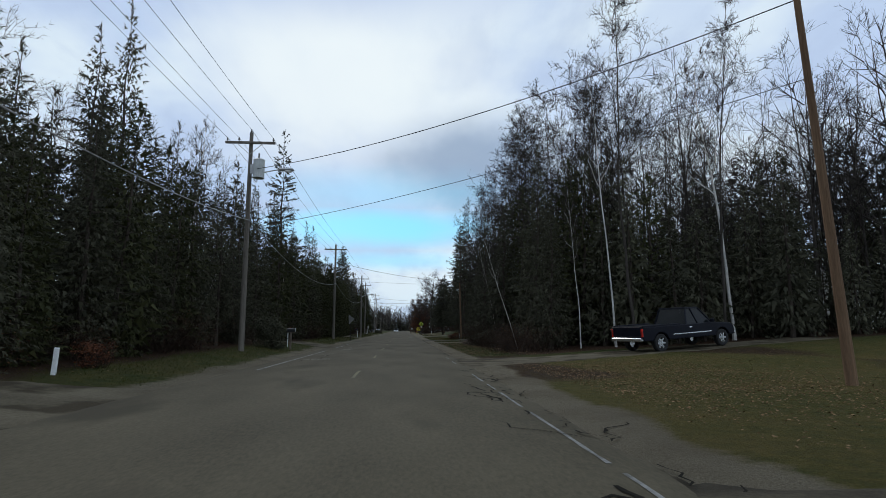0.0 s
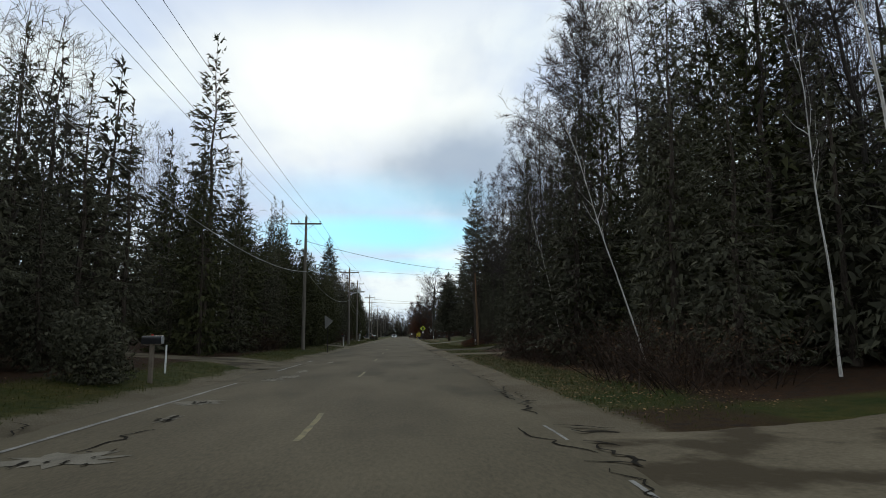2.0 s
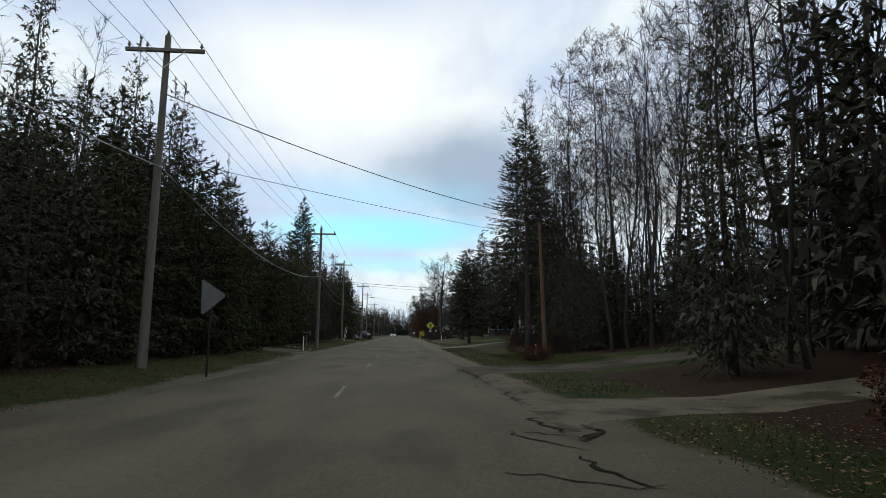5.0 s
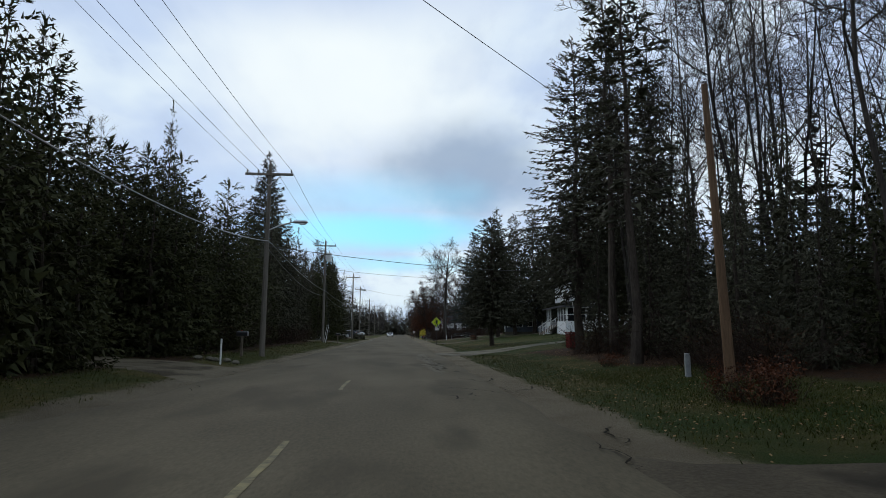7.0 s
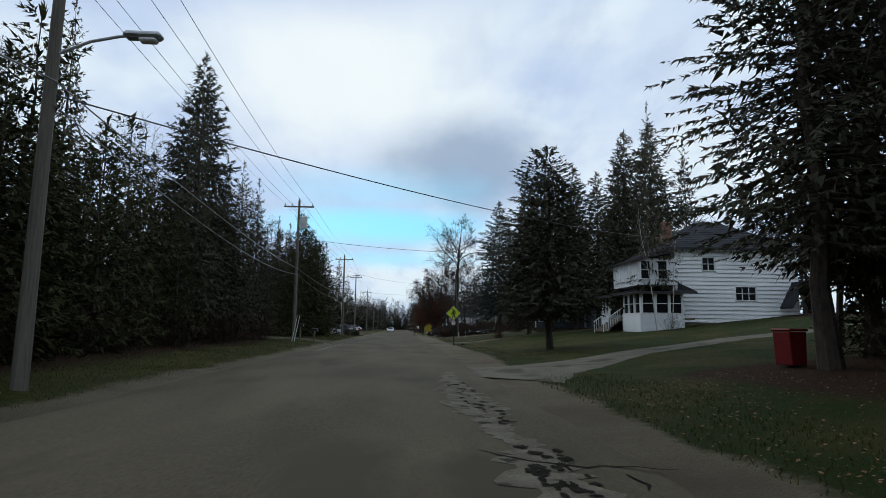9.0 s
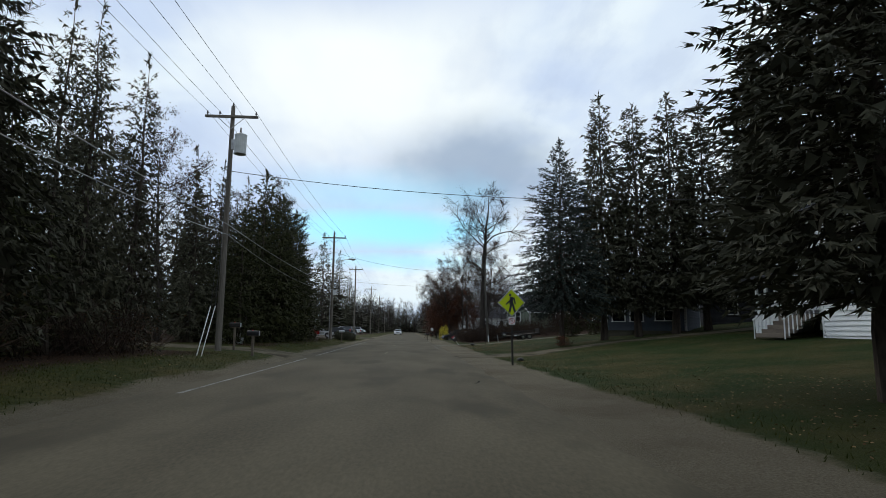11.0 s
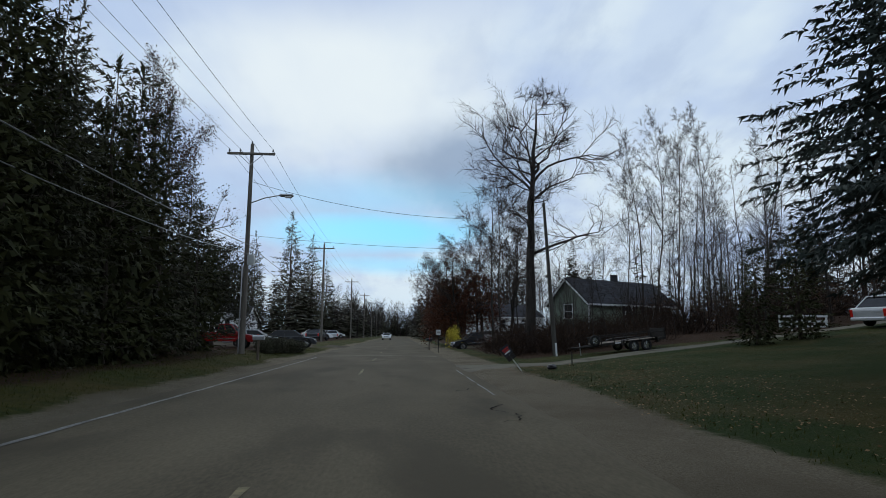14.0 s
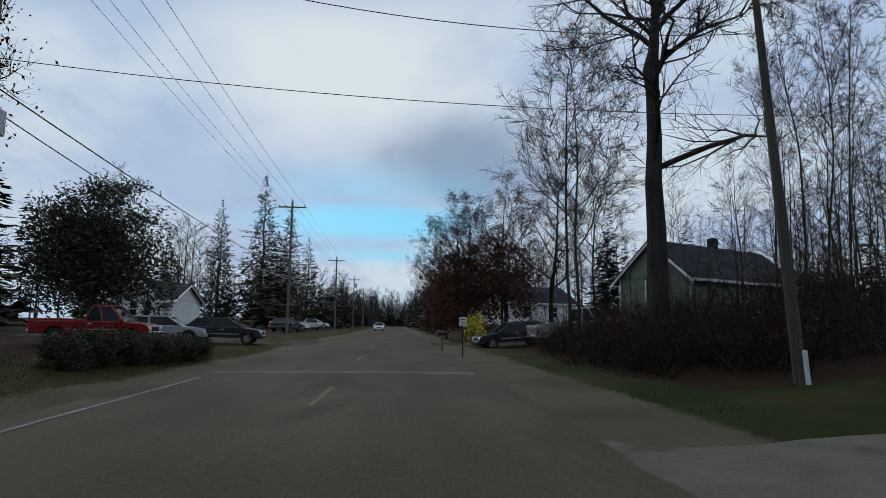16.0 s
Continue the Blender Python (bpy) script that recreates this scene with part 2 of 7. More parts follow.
M = dict(
    asphalt=material("asphalt", (0.048, 0.0405, 0.0258), (0.105, 0.0888, 0.0580), 0.55, 0.9, 0.5, fine=24, spec=0.12, stretch=(1, 0.35, 1), bump_dist=0.008, patch=((0.053, 0.0448, 0.0292), 0.5, 0.56)),
    gravel=material("gravel", (0.056, 0.046, 0.030), (0.138, 0.117, 0.080), 0.7, 0.95, 0.9, fine=16, spec=0.1, patch=((0.042, 0.033, 0.020), 0.8, 0.50)),
    patchy=material("road_patch", (0.085, 0.077, 0.060), (0.19, 0.174, 0.140), 2.5, 0.95, 0.8, fine=50, spec=0.1),
    strip=material("broken_strip", (0.060, 0.052, 0.038), (0.165, 0.148, 0.112), 3.0, 0.95, 0.9, fine=25, spec=0.1, patch=((0.028, 0.025, 0.020), 4.0, 0.58)),
    crack=material("crack", (0.008, 0.0075, 0.006), (0.021, 0.018, 0.014), 5, 0.95, 0.4, spec=0.04),
    white_line=material("white_line", (0.046, 0.042, 0.034), (0.26, 0.26, 0.245), 1.6, 0.8, 0.3, fine=9),
    yellow_line=material("yellow_line", (0.05, 0.045, 0.027), (0.19, 0.158, 0.068), 3.0, 0.8, 0.3, fine=12),
    concrete=material("concrete", (0.080, 0.073, 0.055), (0.152, 0.140, 0.108), 1.2, 0.95, 0.6, fine=22, spec=0.1, patch=((0.060, 0.053, 0.038), 0.7, 0.56)),
    drive=material("drive_asphalt", (0.027, 0.022, 0.015), (0.082, 0.069, 0.047), 0.5, 0.95, 0.7, fine=18, spec=0.1, patch=((0.024, 0.020, 0.014), 0.45, 0.52)),
    bark=material("bark", (0.020, 0.017, 0.014), (0.066, 0.057, 0.050), 4, 0.9, 0.9, stretch=(1, 1, 0.25), fine=18, spec=0.1, vary=0.25),
    twig=material("twig", (0.026, 0.021, 0.019), (0.070, 0.060, 0.054), 3, 0.9, 0.0, spec=0.1, vary=0.25),
    birch=material("birch", (0.28, 0.26, 0.24), (0.62, 0.60, 0.56), 3, 0.8, 0.4, stretch=(1, 1, 0.6), fine=12, patch=((0.05, 0.045, 0.04), 5.0, 0.62)),
    con_bark=material("conifer_bark", (0.030, 0.024, 0.020), (0.085, 0.068, 0.055), 4, 0.95, 0.9, stretch=(1, 1, 0.3), fine=16, spec=0.1),
    needle=foliage("needle", (0.042, 0.042, 0.029), (0.080, 0.078, 0.050)),
    blue_needle=foliage("blue_needle", (0.034, 0.043, 0.038), (0.066, 0.080, 0.068)),
    cedar=foliage("cedar_leaf", (0.027, 0.030, 0.014), (0.054, 0.055, 0.022)),
    brown_leaf=foliage("brown_leaf", (0.030, 0.017, 0.010), (0.085, 0.045, 0.022)),
    red_leaf=foliage("red_leaf", (0.055, 0.020, 0.012), (0.14, 0.055, 0.028)),
    yellow_leaf=foliage("yellow_leaf", (0.30, 0.24, 0.03), (0.60, 0.50, 0.06)),
    brush=foliage("brush_twig", (0.017, 0.011, 0.008), (0.045, 0.029, 0.022)),
    grass=foliage("grass_blade", (0.026, 0.040, 0.008), (0.075, 0.072, 0.018)),
    litter=foliage("litter_leaf", (0.07, 0.035, 0.014), (0.26, 0.165, 0.085)),
    pole=material("pole_wood", (0.085, 0.074, 0.062), (0.20, 0.18, 0.155), 2.5, 0.85, 0.7, stretch=(1, 1, 0.08), fine=30, spec=0.15),
    pole_dark=material("pole_old", (0.045, 0.042, 0.036), (0.12, 0.112, 0.10), 2.5, 0.9, 0.8, stretch=(1, 1, 0.08), fine=30, spec=0.1),
    pole_brown=material("pole_treated", (0.085, 0.050, 0.030), (0.20, 0.125, 0.075), 2.5, 0.85, 0.7, stretch=(1, 1, 0.08), fine=30, spec=0.15),
    galv=material("galvanised", (0.30, 0.31, 0.32), (0.48, 0.49, 0.50), 5, 0.5, 0.15, metal=0.6),
    tank=material("tank_paint", (0.38, 0.40, 0.40), (0.55, 0.57, 0.56), 3, 0.45, 0.1),
    wire=material("wire", (0.02, 0.02, 0.022), (0.06, 0.06, 0.065), 3, 0.6, 0.0),
    cable_grey=material("cable_sheath", (0.10, 0.10, 0.10), (0.20, 0.20, 0.195), 3, 0.55, 0.0),
    ceramic=material("ceramic", (0.06, 0.05, 0.045), (0.16, 0.14, 0.13), 5, 0.3, 0.0),
    white=material("white_paint", (0.60, 0.61, 0.60), (0.80, 0.81, 0.80), 1.5, 0.6, 0.2, fine=25),
    siding=material("siding_white", (0.62, 0.64, 0.64), (0.80, 0.81, 0.80), 0.8, 0.6, 0.15, fine=20, vary=0.04),
    green_siding=material("siding_green", (0.115, 0.14, 0.105), (0.18, 0.21, 0.16), 0.8, 0.7, 0.15, fine=20, vary=0.05),
    blue_siding=material("siding_blue", (0.055, 0.066, 0.085), (0.095, 0.11, 0.135), 0.8, 0.7, 0.15, fine=20, vary=0.05),
    shingle=material("shingle", (0.022, 0.022, 0.026), (0.060, 0.060, 0.066), 1.2, 0.95, 0.8, fine=22, spec=0.1, vary=0.15),
    blue_roof=material("blue_roof", (0.10, 0.15, 0.24), (0.17, 0.23, 0.34), 1.2, 0.6, 0.3, fine=22),
    brick=material("chimney_brick", (0.14, 0.07, 0.05), (0.26, 0.14, 0.10), 5, 0.9, 0.6),
    glass=material("window_glass", (0.006, 0.007, 0.008), (0.014, 0.016, 0.018), 0.7, 0.10, 0.0, spec=0.22),
    rubber=material("rubber", (0.010, 0.010, 0.010), (0.03, 0.03, 0.03), 8, 0.85, 0.3),
    chrome=material("chrome", (0.55, 0.56, 0.57), (0.75, 0.76, 0.77), 6, 0.22, 0.0, metal=0.9),
    navy=material("car_navy", (0.004, 0.005, 0.010), (0.007, 0.008, 0.014), 2, 0.34, 0.0, spec=0.12),
    red_car=material("car_red", (0.17, 0.009, 0.009), (0.24, 0.014, 0.013), 2, 0.25, 0.0, spec=0.6),
    dark_car=material("car_dark", (0.018, 0.018, 0.022), (0.035, 0.035, 0.04), 2, 0.25, 0.0, spec=0.6),
    silver_car=material("car_silver", (0.40, 0.41, 0.42), (0.52, 0.53, 0.54), 2, 0.3, 0.0, metal=0.3, spec=0.6),
    white_car=material("car_white", (0.66, 0.67, 0.68), (0.78, 0.79, 0.80), 2, 0.25, 0.0, spec=0.6),
    lamp_red=material("tail_lens", (0.45, 0.015, 0.01), (0.6, 0.03, 0.02), 4, 0.15, 0.0, spec=0.7),
    lamp_clear=material("head_lens", (0.65, 0.66, 0.66), (0.8, 0.8, 0.8), 4, 0.12, 0.0, spec=0.8),
    sign_lime=material("sign_lime", (0.40, 0.50, 0.005), (0.47, 0.58, 0.010), 2, 0.45, 0.0, fine=12),
    sign_black=material("sign_black", (0.012, 0.014, 0.022), (0.03, 0.032, 0.042), 3, 0.5, 0.0),
    sign_white=material("sign_white", (0.62, 0.63, 0.63), (0.76, 0.77, 0.77), 3, 0.45, 0.0),
    sign_red=material("sign_red", (0.35, 0.02, 0.02), (0.5, 0.04, 0.03), 3, 0.45, 0.0),
    sign_back=material("sign_back", (0.13, 0.13, 0.13), (0.22, 0.22, 0.21), 4, 0.5, 0.0, metal=0.4),
    dark_metal=material("dark_metal", (0.014, 0.013, 0.012), (0.045, 0.040, 0.036), 6, 0.6, 0.2, metal=0.3),
    rust_wood=material("weathered_wood", (0.09, 0.07, 0.055), (0.20, 0.165, 0.13), 3, 0.9, 0.6, stretch=(1, 0.2, 1)),
    plastic=material("dark_plastic", (0.008, 0.008, 0.009), (0.02, 0.02, 0.022), 4, 0.35, 0.1),
    red_plastic=material("red_plastic", (0.12, 0.008, 0.009), (0.19, 0.013, 0.013), 4, 0.5, 0.1),
)
# ---- mesh helpers ----


def mesh_of(name, verts, faces, mats, index=None, smooth=False):
    me = bpy.data.meshes.new(name)
    me.from_pydata([tuple(v) for v in verts], [], faces)
    for m in mats if isinstance(mats, (list, tuple)) else [mats]:
        me.materials.append(m)
    if index is not None:
        me.polygons.foreach_set("material_index", index)
    if smooth:
        me.polygons.foreach_set("use_smooth", [True] * len(faces))
    me.update()
    return me


def obj(name, verts, faces, mats, parent=None, label="", index=None, smooth=False):
    ob = new(name, mesh_of(name, verts, faces, mats, index, smooth))
    if parent is not None:
        ob.parent = parent
    return tagged(ob, label)


def part(name, bm, mat, parent, label="", at=None):
    me = bpy.data.meshes.new(name)
    bm.to_mesh(me)
    bm.free()
    me.materials.append(mat)
    ob = new(name, me)
    ob.parent = parent
    if at is not None:
        ob.matrix_basis = at
    return tagged(ob, label)


def empty(name, m, label, category, group="", kind=""):
    e = new(name)
    e.empty_display_size = 0.2
    e.matrix_basis = m
    return tagged(e, label, category, group, kind)


def box(sx, sy, sz, at=(0, 0, 0), bevel=0.0, bm=None, turn=None):
    b = bm or bmesh.new()
    m = Matrix.Translation(at) @ (turn or Matrix()) @ Matrix.Diagonal((sx, sy, sz, 1))
    made = bmesh.ops.create_cube(b, size=1.0, matrix=m)
    if bevel:
        vs = set(made["verts"])
        es = [e for e in b.edges if e.verts[0] in vs]
        bmesh.ops.bevel(b, geom=es, offset=bevel, segments=1, affect="EDGES", profile=0.5)
    return b


def cyl(r1, r2, h, at=(0, 0, 0), seg=12, bm=None, turn=None):
    b = bm or bmesh.new()
    m = Matrix.Translation(at) @ (turn or Matrix()) @ Matrix.Translation((0, 0, h / 2))
    bmesh.ops.create_cone(b, cap_ends=True, segments=seg, radius1=r1, radius2=r2, depth=h, matrix=m)
    return b


def prism(profile, depth, bevel=0.0, axis="y"):
    """An outline in (x, z), drawn out along y by depth, centred."""
    b = bmesh.new()
    vs = [b.verts.new((x, -depth / 2, z)) for x, z in profile]
    f = b.faces.new(vs)
    r = bmesh.ops.extrude_face_region(b, geom=[f])
    bmesh.ops.translate(b, vec=(0, depth, 0), verts=[v for v in r["geom"] if isinstance(v, bmesh.types.BMVert)])
    bmesh.ops.recalc_face_normals(b, faces=b.faces)
    if bevel:
        bmesh.ops.bevel(b, geom=list(b.edges), offset=bevel, segments=2, affect="EDGES", profile=0.5)
    return b


def tube(pts, radii, sides=5, cap=False):
    """Vertices and faces of a tapered tube along points."""
    vs, fs = [], []
    n = len(pts)
    for i, p in enumerate(pts):
        a = pts[min(i + 1, n - 1)] - pts[max(i - 1, 0)]
        a = a.normalized() if a.length > 1e-6 else Vector((0, 0, 1))
        u = a.cross(Vector((0.31, 0.95, 0.05))).normalized() if abs(a.y) < 0.9 else a.cross(Vector((1, 0, 0))).normalized()
        w = a.cross(u)
        for k in range(sides):
            t = 2 * math.pi * k / sides
            vs.append(p + (u * math.cos(t) + w * math.sin(t)) * radii[i])
    for i in range(n - 1):
        for k in range(sides):
            k2 = (k + 1) % sides
            fs.append((i * sides + k, i * sides + k2, (i + 1) * sides + k2, (i + 1) * sides + k))
    if cap:
        fs.append(tuple(range(sides - 1, -1, -1)))
        fs.append(tuple((n - 1) * sides + k for k in range(sides)))
    return vs, fs


class Heap:
    """Collects vertices and faces of many pieces for one mesh."""

    def __init__(self):
        self.v, self.f = [], []

    def add(self, vs, fs):
        o = len(self.v)
        self.v.extend(vs)
        self.f.extend([tuple(i + o for i in f) for f in fs])


# ---- the lie of the land ----
ROAD_MID, ROAD_R, ROAD_L = -1.26, 2.45, -5.35


def step(a, b, x):
    t = min(1, max(0, (x - a) / (b - a)))
    return t * t * (3 - 2 * t)


def gz(x, y):
    """The ground's height: flat at the road, rising gently from both verges."""
    if x > 0:
        z = 0.02 * max(0, x - 3.2) + 0.085 * max(0, min(x, 32) - 6.5) + 0.004 * max(0, x - 32)
        z += 0.10 * step(6, 10, x) * (1 - step(36, 50, y))
        z *= 0.25 + 0.30 * step(14, 27, y) + 0.45 * step(32, 52, y)
    else:
        d = max(0, -5.6 - x)
        z = 0.13 * min(d, 2.2) + 0.035 * max(0, min(d, 40) - 2.2)
        z *= 1 - 0.7 * step(168, 174, y) * (1 - step(189, 196, y))
    out = min(1, max(0, abs(x + 1.3) - 4.3) / 3)
    return z + out * 0.05 * noise.noise(Vector((x * 0.35, y * 0.35, 0))) + out * 0.12 * noise.noise(Vector((x * 0.07, y * 0.07, 3)))


def right_edge(y):
    return ROAD_R + 0.14 * noise.noise(Vector((y * 0.45, 0, 7))) + 0.07 * noise.noise(Vector((y * 2.1, 3, 7)))


def left_edge(y):
    return ROAD_L + 0.25 * noise.noise(Vector((y * 0.25, 9, 7))) + 0.09 * noise.noise(Vector((y * 1.7, 5, 7)))


def litter_at(x, y):
    """How much dead leaf litter covers the ground: 1 under the trees, 0 on lawns and verges. On the right past y 84 it
    also paints in tree shade.
    """
    w = 0.9 * noise.noise(Vector((x * 0.22, y * 0.22, 1)))
    if x < 0:
        edge = -7.3 if y < 130 else (-6.7 if 139 < y < 168 else (-8.0 if y > 168 else -12.0))
        return step(0.0, 2.2, edge - x + w)
    if y < 29:
        lawn_end = 24 + (29 - y) * 0.2
        return max(step(0, 2.5, x - lawn_end), 0.65 * step(0.12, 0.4, noise.noise(Vector((x * 0.16, y * 0.14, 5))) + 0.1 - 0.25 * step(7, 20, x)))
    if y < 66:
        return step(0, 2.2, x - 4.6 + w)
    if y < 76:
        return step(0, 3.0, x - 13 + w)
    if y < 99:
        # past y 84: real litter, brought closer to darken the lawn as tree shade
        return step(0, 2.0, x - (6.6 if y > 84 else 8.5) + w)
    if y < 164:
        return step(0, 3.0, x - 27 + w)
    return step(0, 2.5, x - 4.6 + w)


xs = sorted({round(v, 3) for v in [-700, -400, -220, -120, -70] + list(np.arange(-45, -12, 1.5)) + list(np.arange(-12, 14, 0.5)) + list(np.arange(14, 46, 1.5)) + [70, 120, 220, 400, 700]})
ys = sorted({round(v, 3) for v in [-300, -120, -50] + list(np.arange(-20, 205, 0.9)) + list(np.arange(206, 330, 6)) + [360, 420, 520, 700, 1000, 1500]})
gv, gf, lit, shoulder, dry = [], [], [], [], []
for y in ys:
    for x in xs:
        gv.append((x, y, gz(x, y) - (0.03 if -6 < x < 3 else 0.0)))
        lit.append(litter_at(x, y))
        dry.append((1 - step(24, 34, y)) * 0.66 if x > 0 else 0.5)
        w = 0.25 * noise.noise(Vector((x * 0.6, y * 0.5, 2)))
        shoulder.append(1 - step(0.75, 1.35, (x - ROAD_R) * (1 - 0.42 * step(100, 112, y)) + w if x > 0 else (ROAD_L - x) * 1.6 + w))
for j in range(len(ys) - 1):
    for i in range(len(xs) - 1):
        a = j * len(xs) + i
        gf.append((a, a + 1, a + 1 + len(xs), a + len(xs)))


def ground_material():
    m = bpy.data.materials.new("ground")
    m.use_nodes = True
    n, l = m.node_tree.nodes, m.node_tree.links
    p = n["Principled BSDF"]
    tc = n.new("ShaderNodeTexCoord").outputs["Object"]

    def tex(scale, detail=5, rough=0.6):
        t = n.new("ShaderNodeTexNoise")
        t.inputs["Scale"].default_value, t.inputs["Detail"].default_value, t.inputs["Roughness"].default_value = scale, detail, rough
        l.new(tc, t.inputs["Vector"])
        return t.outputs[0]

    def ramp(x, lo, hi):
        r = n.new("ShaderNodeMapRange")
        r.inputs[1].default_value, r.inputs[2].default_value = lo, hi
        l.new(x, r.inputs[0])
        return r.outputs[0]

    def mix(f, a, b):
        q = n.new("ShaderNodeMix")
        q.data_type = "RGBA"
        l.new(f, q.inputs[0])
        for s, v in ((q.inputs[6], a), (q.inputs[7], b)):
            if isinstance(v, tuple):
                s.default_value = (*v, 1)
            else:
                l.new(v, s)
        return q.outputs[2]

    def attr(name):
        a = n.new("ShaderNodeAttribute")
        a.attribute_name = name
        return a.outputs["Fac"]

    def plus(a, b, k):
        q = n.new("ShaderNodeMath")
        q.operation = "MULTIPLY_ADD"
        l.new(b, q.inputs[0])
        q.inputs[1].default_value = k
        l.new(a, q.inputs[2])
        return q.outputs[0]

    fine, mid, big = tex(38, 6, 0.75), tex(4.0), tex(0.35)
    lawn = mix(ramp(fine, 0.3, 0.7), (0.010, 0.018, 0.004), (0.029, 0.046, 0.008))
    lawn = mix(ramp(big, 0.43, 0.66), lawn, mix(ramp(fine, 0.3, 0.7), (0.028, 0.025, 0.008), (0.080, 0.066, 0.021)))
    straw = mix(ramp(fine, 0.3, 0.7), (0.048, 0.036, 0.009), (0.150, 0.110, 0.030))
    lawn = mix(ramp(plus(attr("dry"), mid, 0.7), 0.75, 1.3), lawn, straw)
    dead = mix(ramp(fine, 0.3, 0.7), (0.011, 0.0065, 0.0040), (0.064, 0.031, 0.014))
    dead = mix(ramp(mid, 0.45, 0.7), dead, (0.020, 0.015, 0.011))
    grav = mix(ramp(fine, 0.3, 0.7), (0.070, 0.058, 0.039), (0.190, 0.162, 0.113))
    grav = mix(ramp(big, 0.45, 0.75), grav, (0.075, 0.061, 0.040))
    c = mix(ramp(plus(attr("litter"), mid, 0.5), 0.55, 0.95), lawn, dead)
    c = mix(ramp(plus(attr("shoulder"), mid, 0.6), 0.65, 0.95), c, grav)
    l.new(c, p.inputs["Base Color"])
    p.inputs["Roughness"].default_value, p.inputs["Specular IOR Level"].default_value = 0.95, 0.1
    b = n.new("ShaderNodeBump")
    b.inputs["Strength"].default_value, b.inputs["Distance"].default_value = 0.9, 0.05
    l.new(plus(fine, mid, 0.8), b.inputs["Height"])
    l.new(b.outputs[0], p.inputs["Normal"])
    return m


ground = tagged(obj("ground", gv, gf, ground_material(), smooth=True), "grass verges, lawns and leaf-littered forest floor", "ground", kind="structure")
for nm, vals in (("litter", lit), ("shoulder", shoulder), ("dry", dry)):
    at = ground.data.attributes.new(nm, "FLOAT", "POINT")
    at.data.foreach_set("value", vals)

# ---- road ----
rv, rf = [], []
ry = list(np.arange(-20, 200, 0.4)) + list(np.arange(200, 420, 5)) + [500, 700, 900]
COLS = 25
for y in ry:
    a, b = left_edge(y), right_edge(y)
    for k in range(COLS):
        x = a + (b - a) * k / (COLS - 1)
        crown = 0.05 * (1 - ((x - ROAD_MID) / 4.0) ** 2)
        rv.append((x, y, crown - (0.035 if k in (0, COLS - 1) else 0)))
for j in range(len(ry) - 1):
    for k in range(COLS - 1):
        a = j * COLS + k
        rf.append((a, a + 1, a + 1 + COLS, a + COLS))
road = tagged(obj("road", rv, rf, M["asphalt"], smooth=True), "worn grey two-lane asphalt road", "road", kind="structure")


def road_z(x):
    return 0.05 * (1 - ((x - ROAD_MID) / 4.0) ** 2)


def surface(x, y):
    return road_z(x) if left_edge(y) < x < right_edge(y) else gz(x, y)


def ribbon(centre, widths, lift, ragged=0.0, seed=0):
    """A strip laid on the road or ground along (x, y) points."""
    rnd = random.Random(seed)
    vs, fs = [], []
    for i, ((x, y), w) in enumerate(zip(centre, widths)):
        x0, y0 = centre[max(i - 1, 0)]
        x1, y1 = centre[min(i + 1, len(centre) - 1)]
        d = Vector((x1 - x0, y1 - y0, 0)).normalized()
        nrm = Vector((-d.y, d.x, 0))
        for s in (-1, 1):
            q = Vector((x, y, 0)) + nrm * s * (w / 2) * (1 + rnd.uniform(-ragged, ragged))
            vs.append((q.x, q.y, surface(q.x, q.y) + lift))
    for i in range(len(centre) - 1):
        fs.append((2 * i, 2 * i + 1, 2 * i + 3, 2 * i + 2))
    return vs, fs


def lay(name, centre, widths, lift, mat, label, category, ragged=0.0, seed=0, kind="structure", parent=None):
    vs, fs = ribbon(centre, widths, lift, ragged, seed)
    ob = obj(name, vs, fs, mat, parent)
    return ob if parent else tagged(ob, label, category, kind=kind)


# worn centre dashes, one every 12.2 m
for k, y0 in enumerate((15.6, 26.2, 37.0, 47.9, 58.8, 69.8, 78.6, 136.8, 152.9, 162.4, 173.3, 184.2, 195.1, 206, 217, 228)):
    ys_ = np.linspace(y0, y0 + 2.6, 9)
    lay("centre_line_dash", [(ROAD_MID + 0.02 * math.sin(y), y) for y in ys_], [0.085] * 9, 0.006, M["yellow_line"], "worn yellow centre line dash on asphalt", "road marking", 0.25, k)
# edge lines in broken lengths
for k, (y0, y1) in enumerate(((-8, 2.0), (2.6, 5.4), (5.8, 9.6), (10.0, 12.4), (12.9, 14.2), (14.9, 17.2), (22.5, 24), (26.1, 27.4), (147, 149.8), (150.4, 152.6), (153.3, 155.8))):
    ys_ = np.arange(y0, y1 + 0.1, 0.4)
    lay("right_edge_line", [(2.02 + 0.02 * noise.noise(Vector((y, 0, 0))), y) for y in ys_], [0.05] * len(ys_), 0.006, M["white_line"], "worn white edge line on asphalt", "road marking", 0.3, k)
for k, (y0, y1) in enumerate(((19, 36), (41, 46.2), (48.2, 50), (117, 131.5), (134.5, 167.5))):
    ys_ = np.arange(y0, y1 + 0.1, 0.4)
    lay("left_edge_line", [(-4.52 + 0.02 * noise.noise(Vector((y, 4, 0))), y) for y in ys_], [0.10] * len(ys_), 0.007, M["white_line"], "worn white edge line on asphalt", "road marking", 0.25, k + 20)
# the pale seam across the road
lay("road_seam", [(x, 168.7 + 0.05 * math.sin(x * 2)) for x in np.linspace(-4.6, 2.1, 26)], [0.6] * 26, 0.006, M["patchy"], "pale filled seam across the asphalt", "road seam", 0.45, 3)


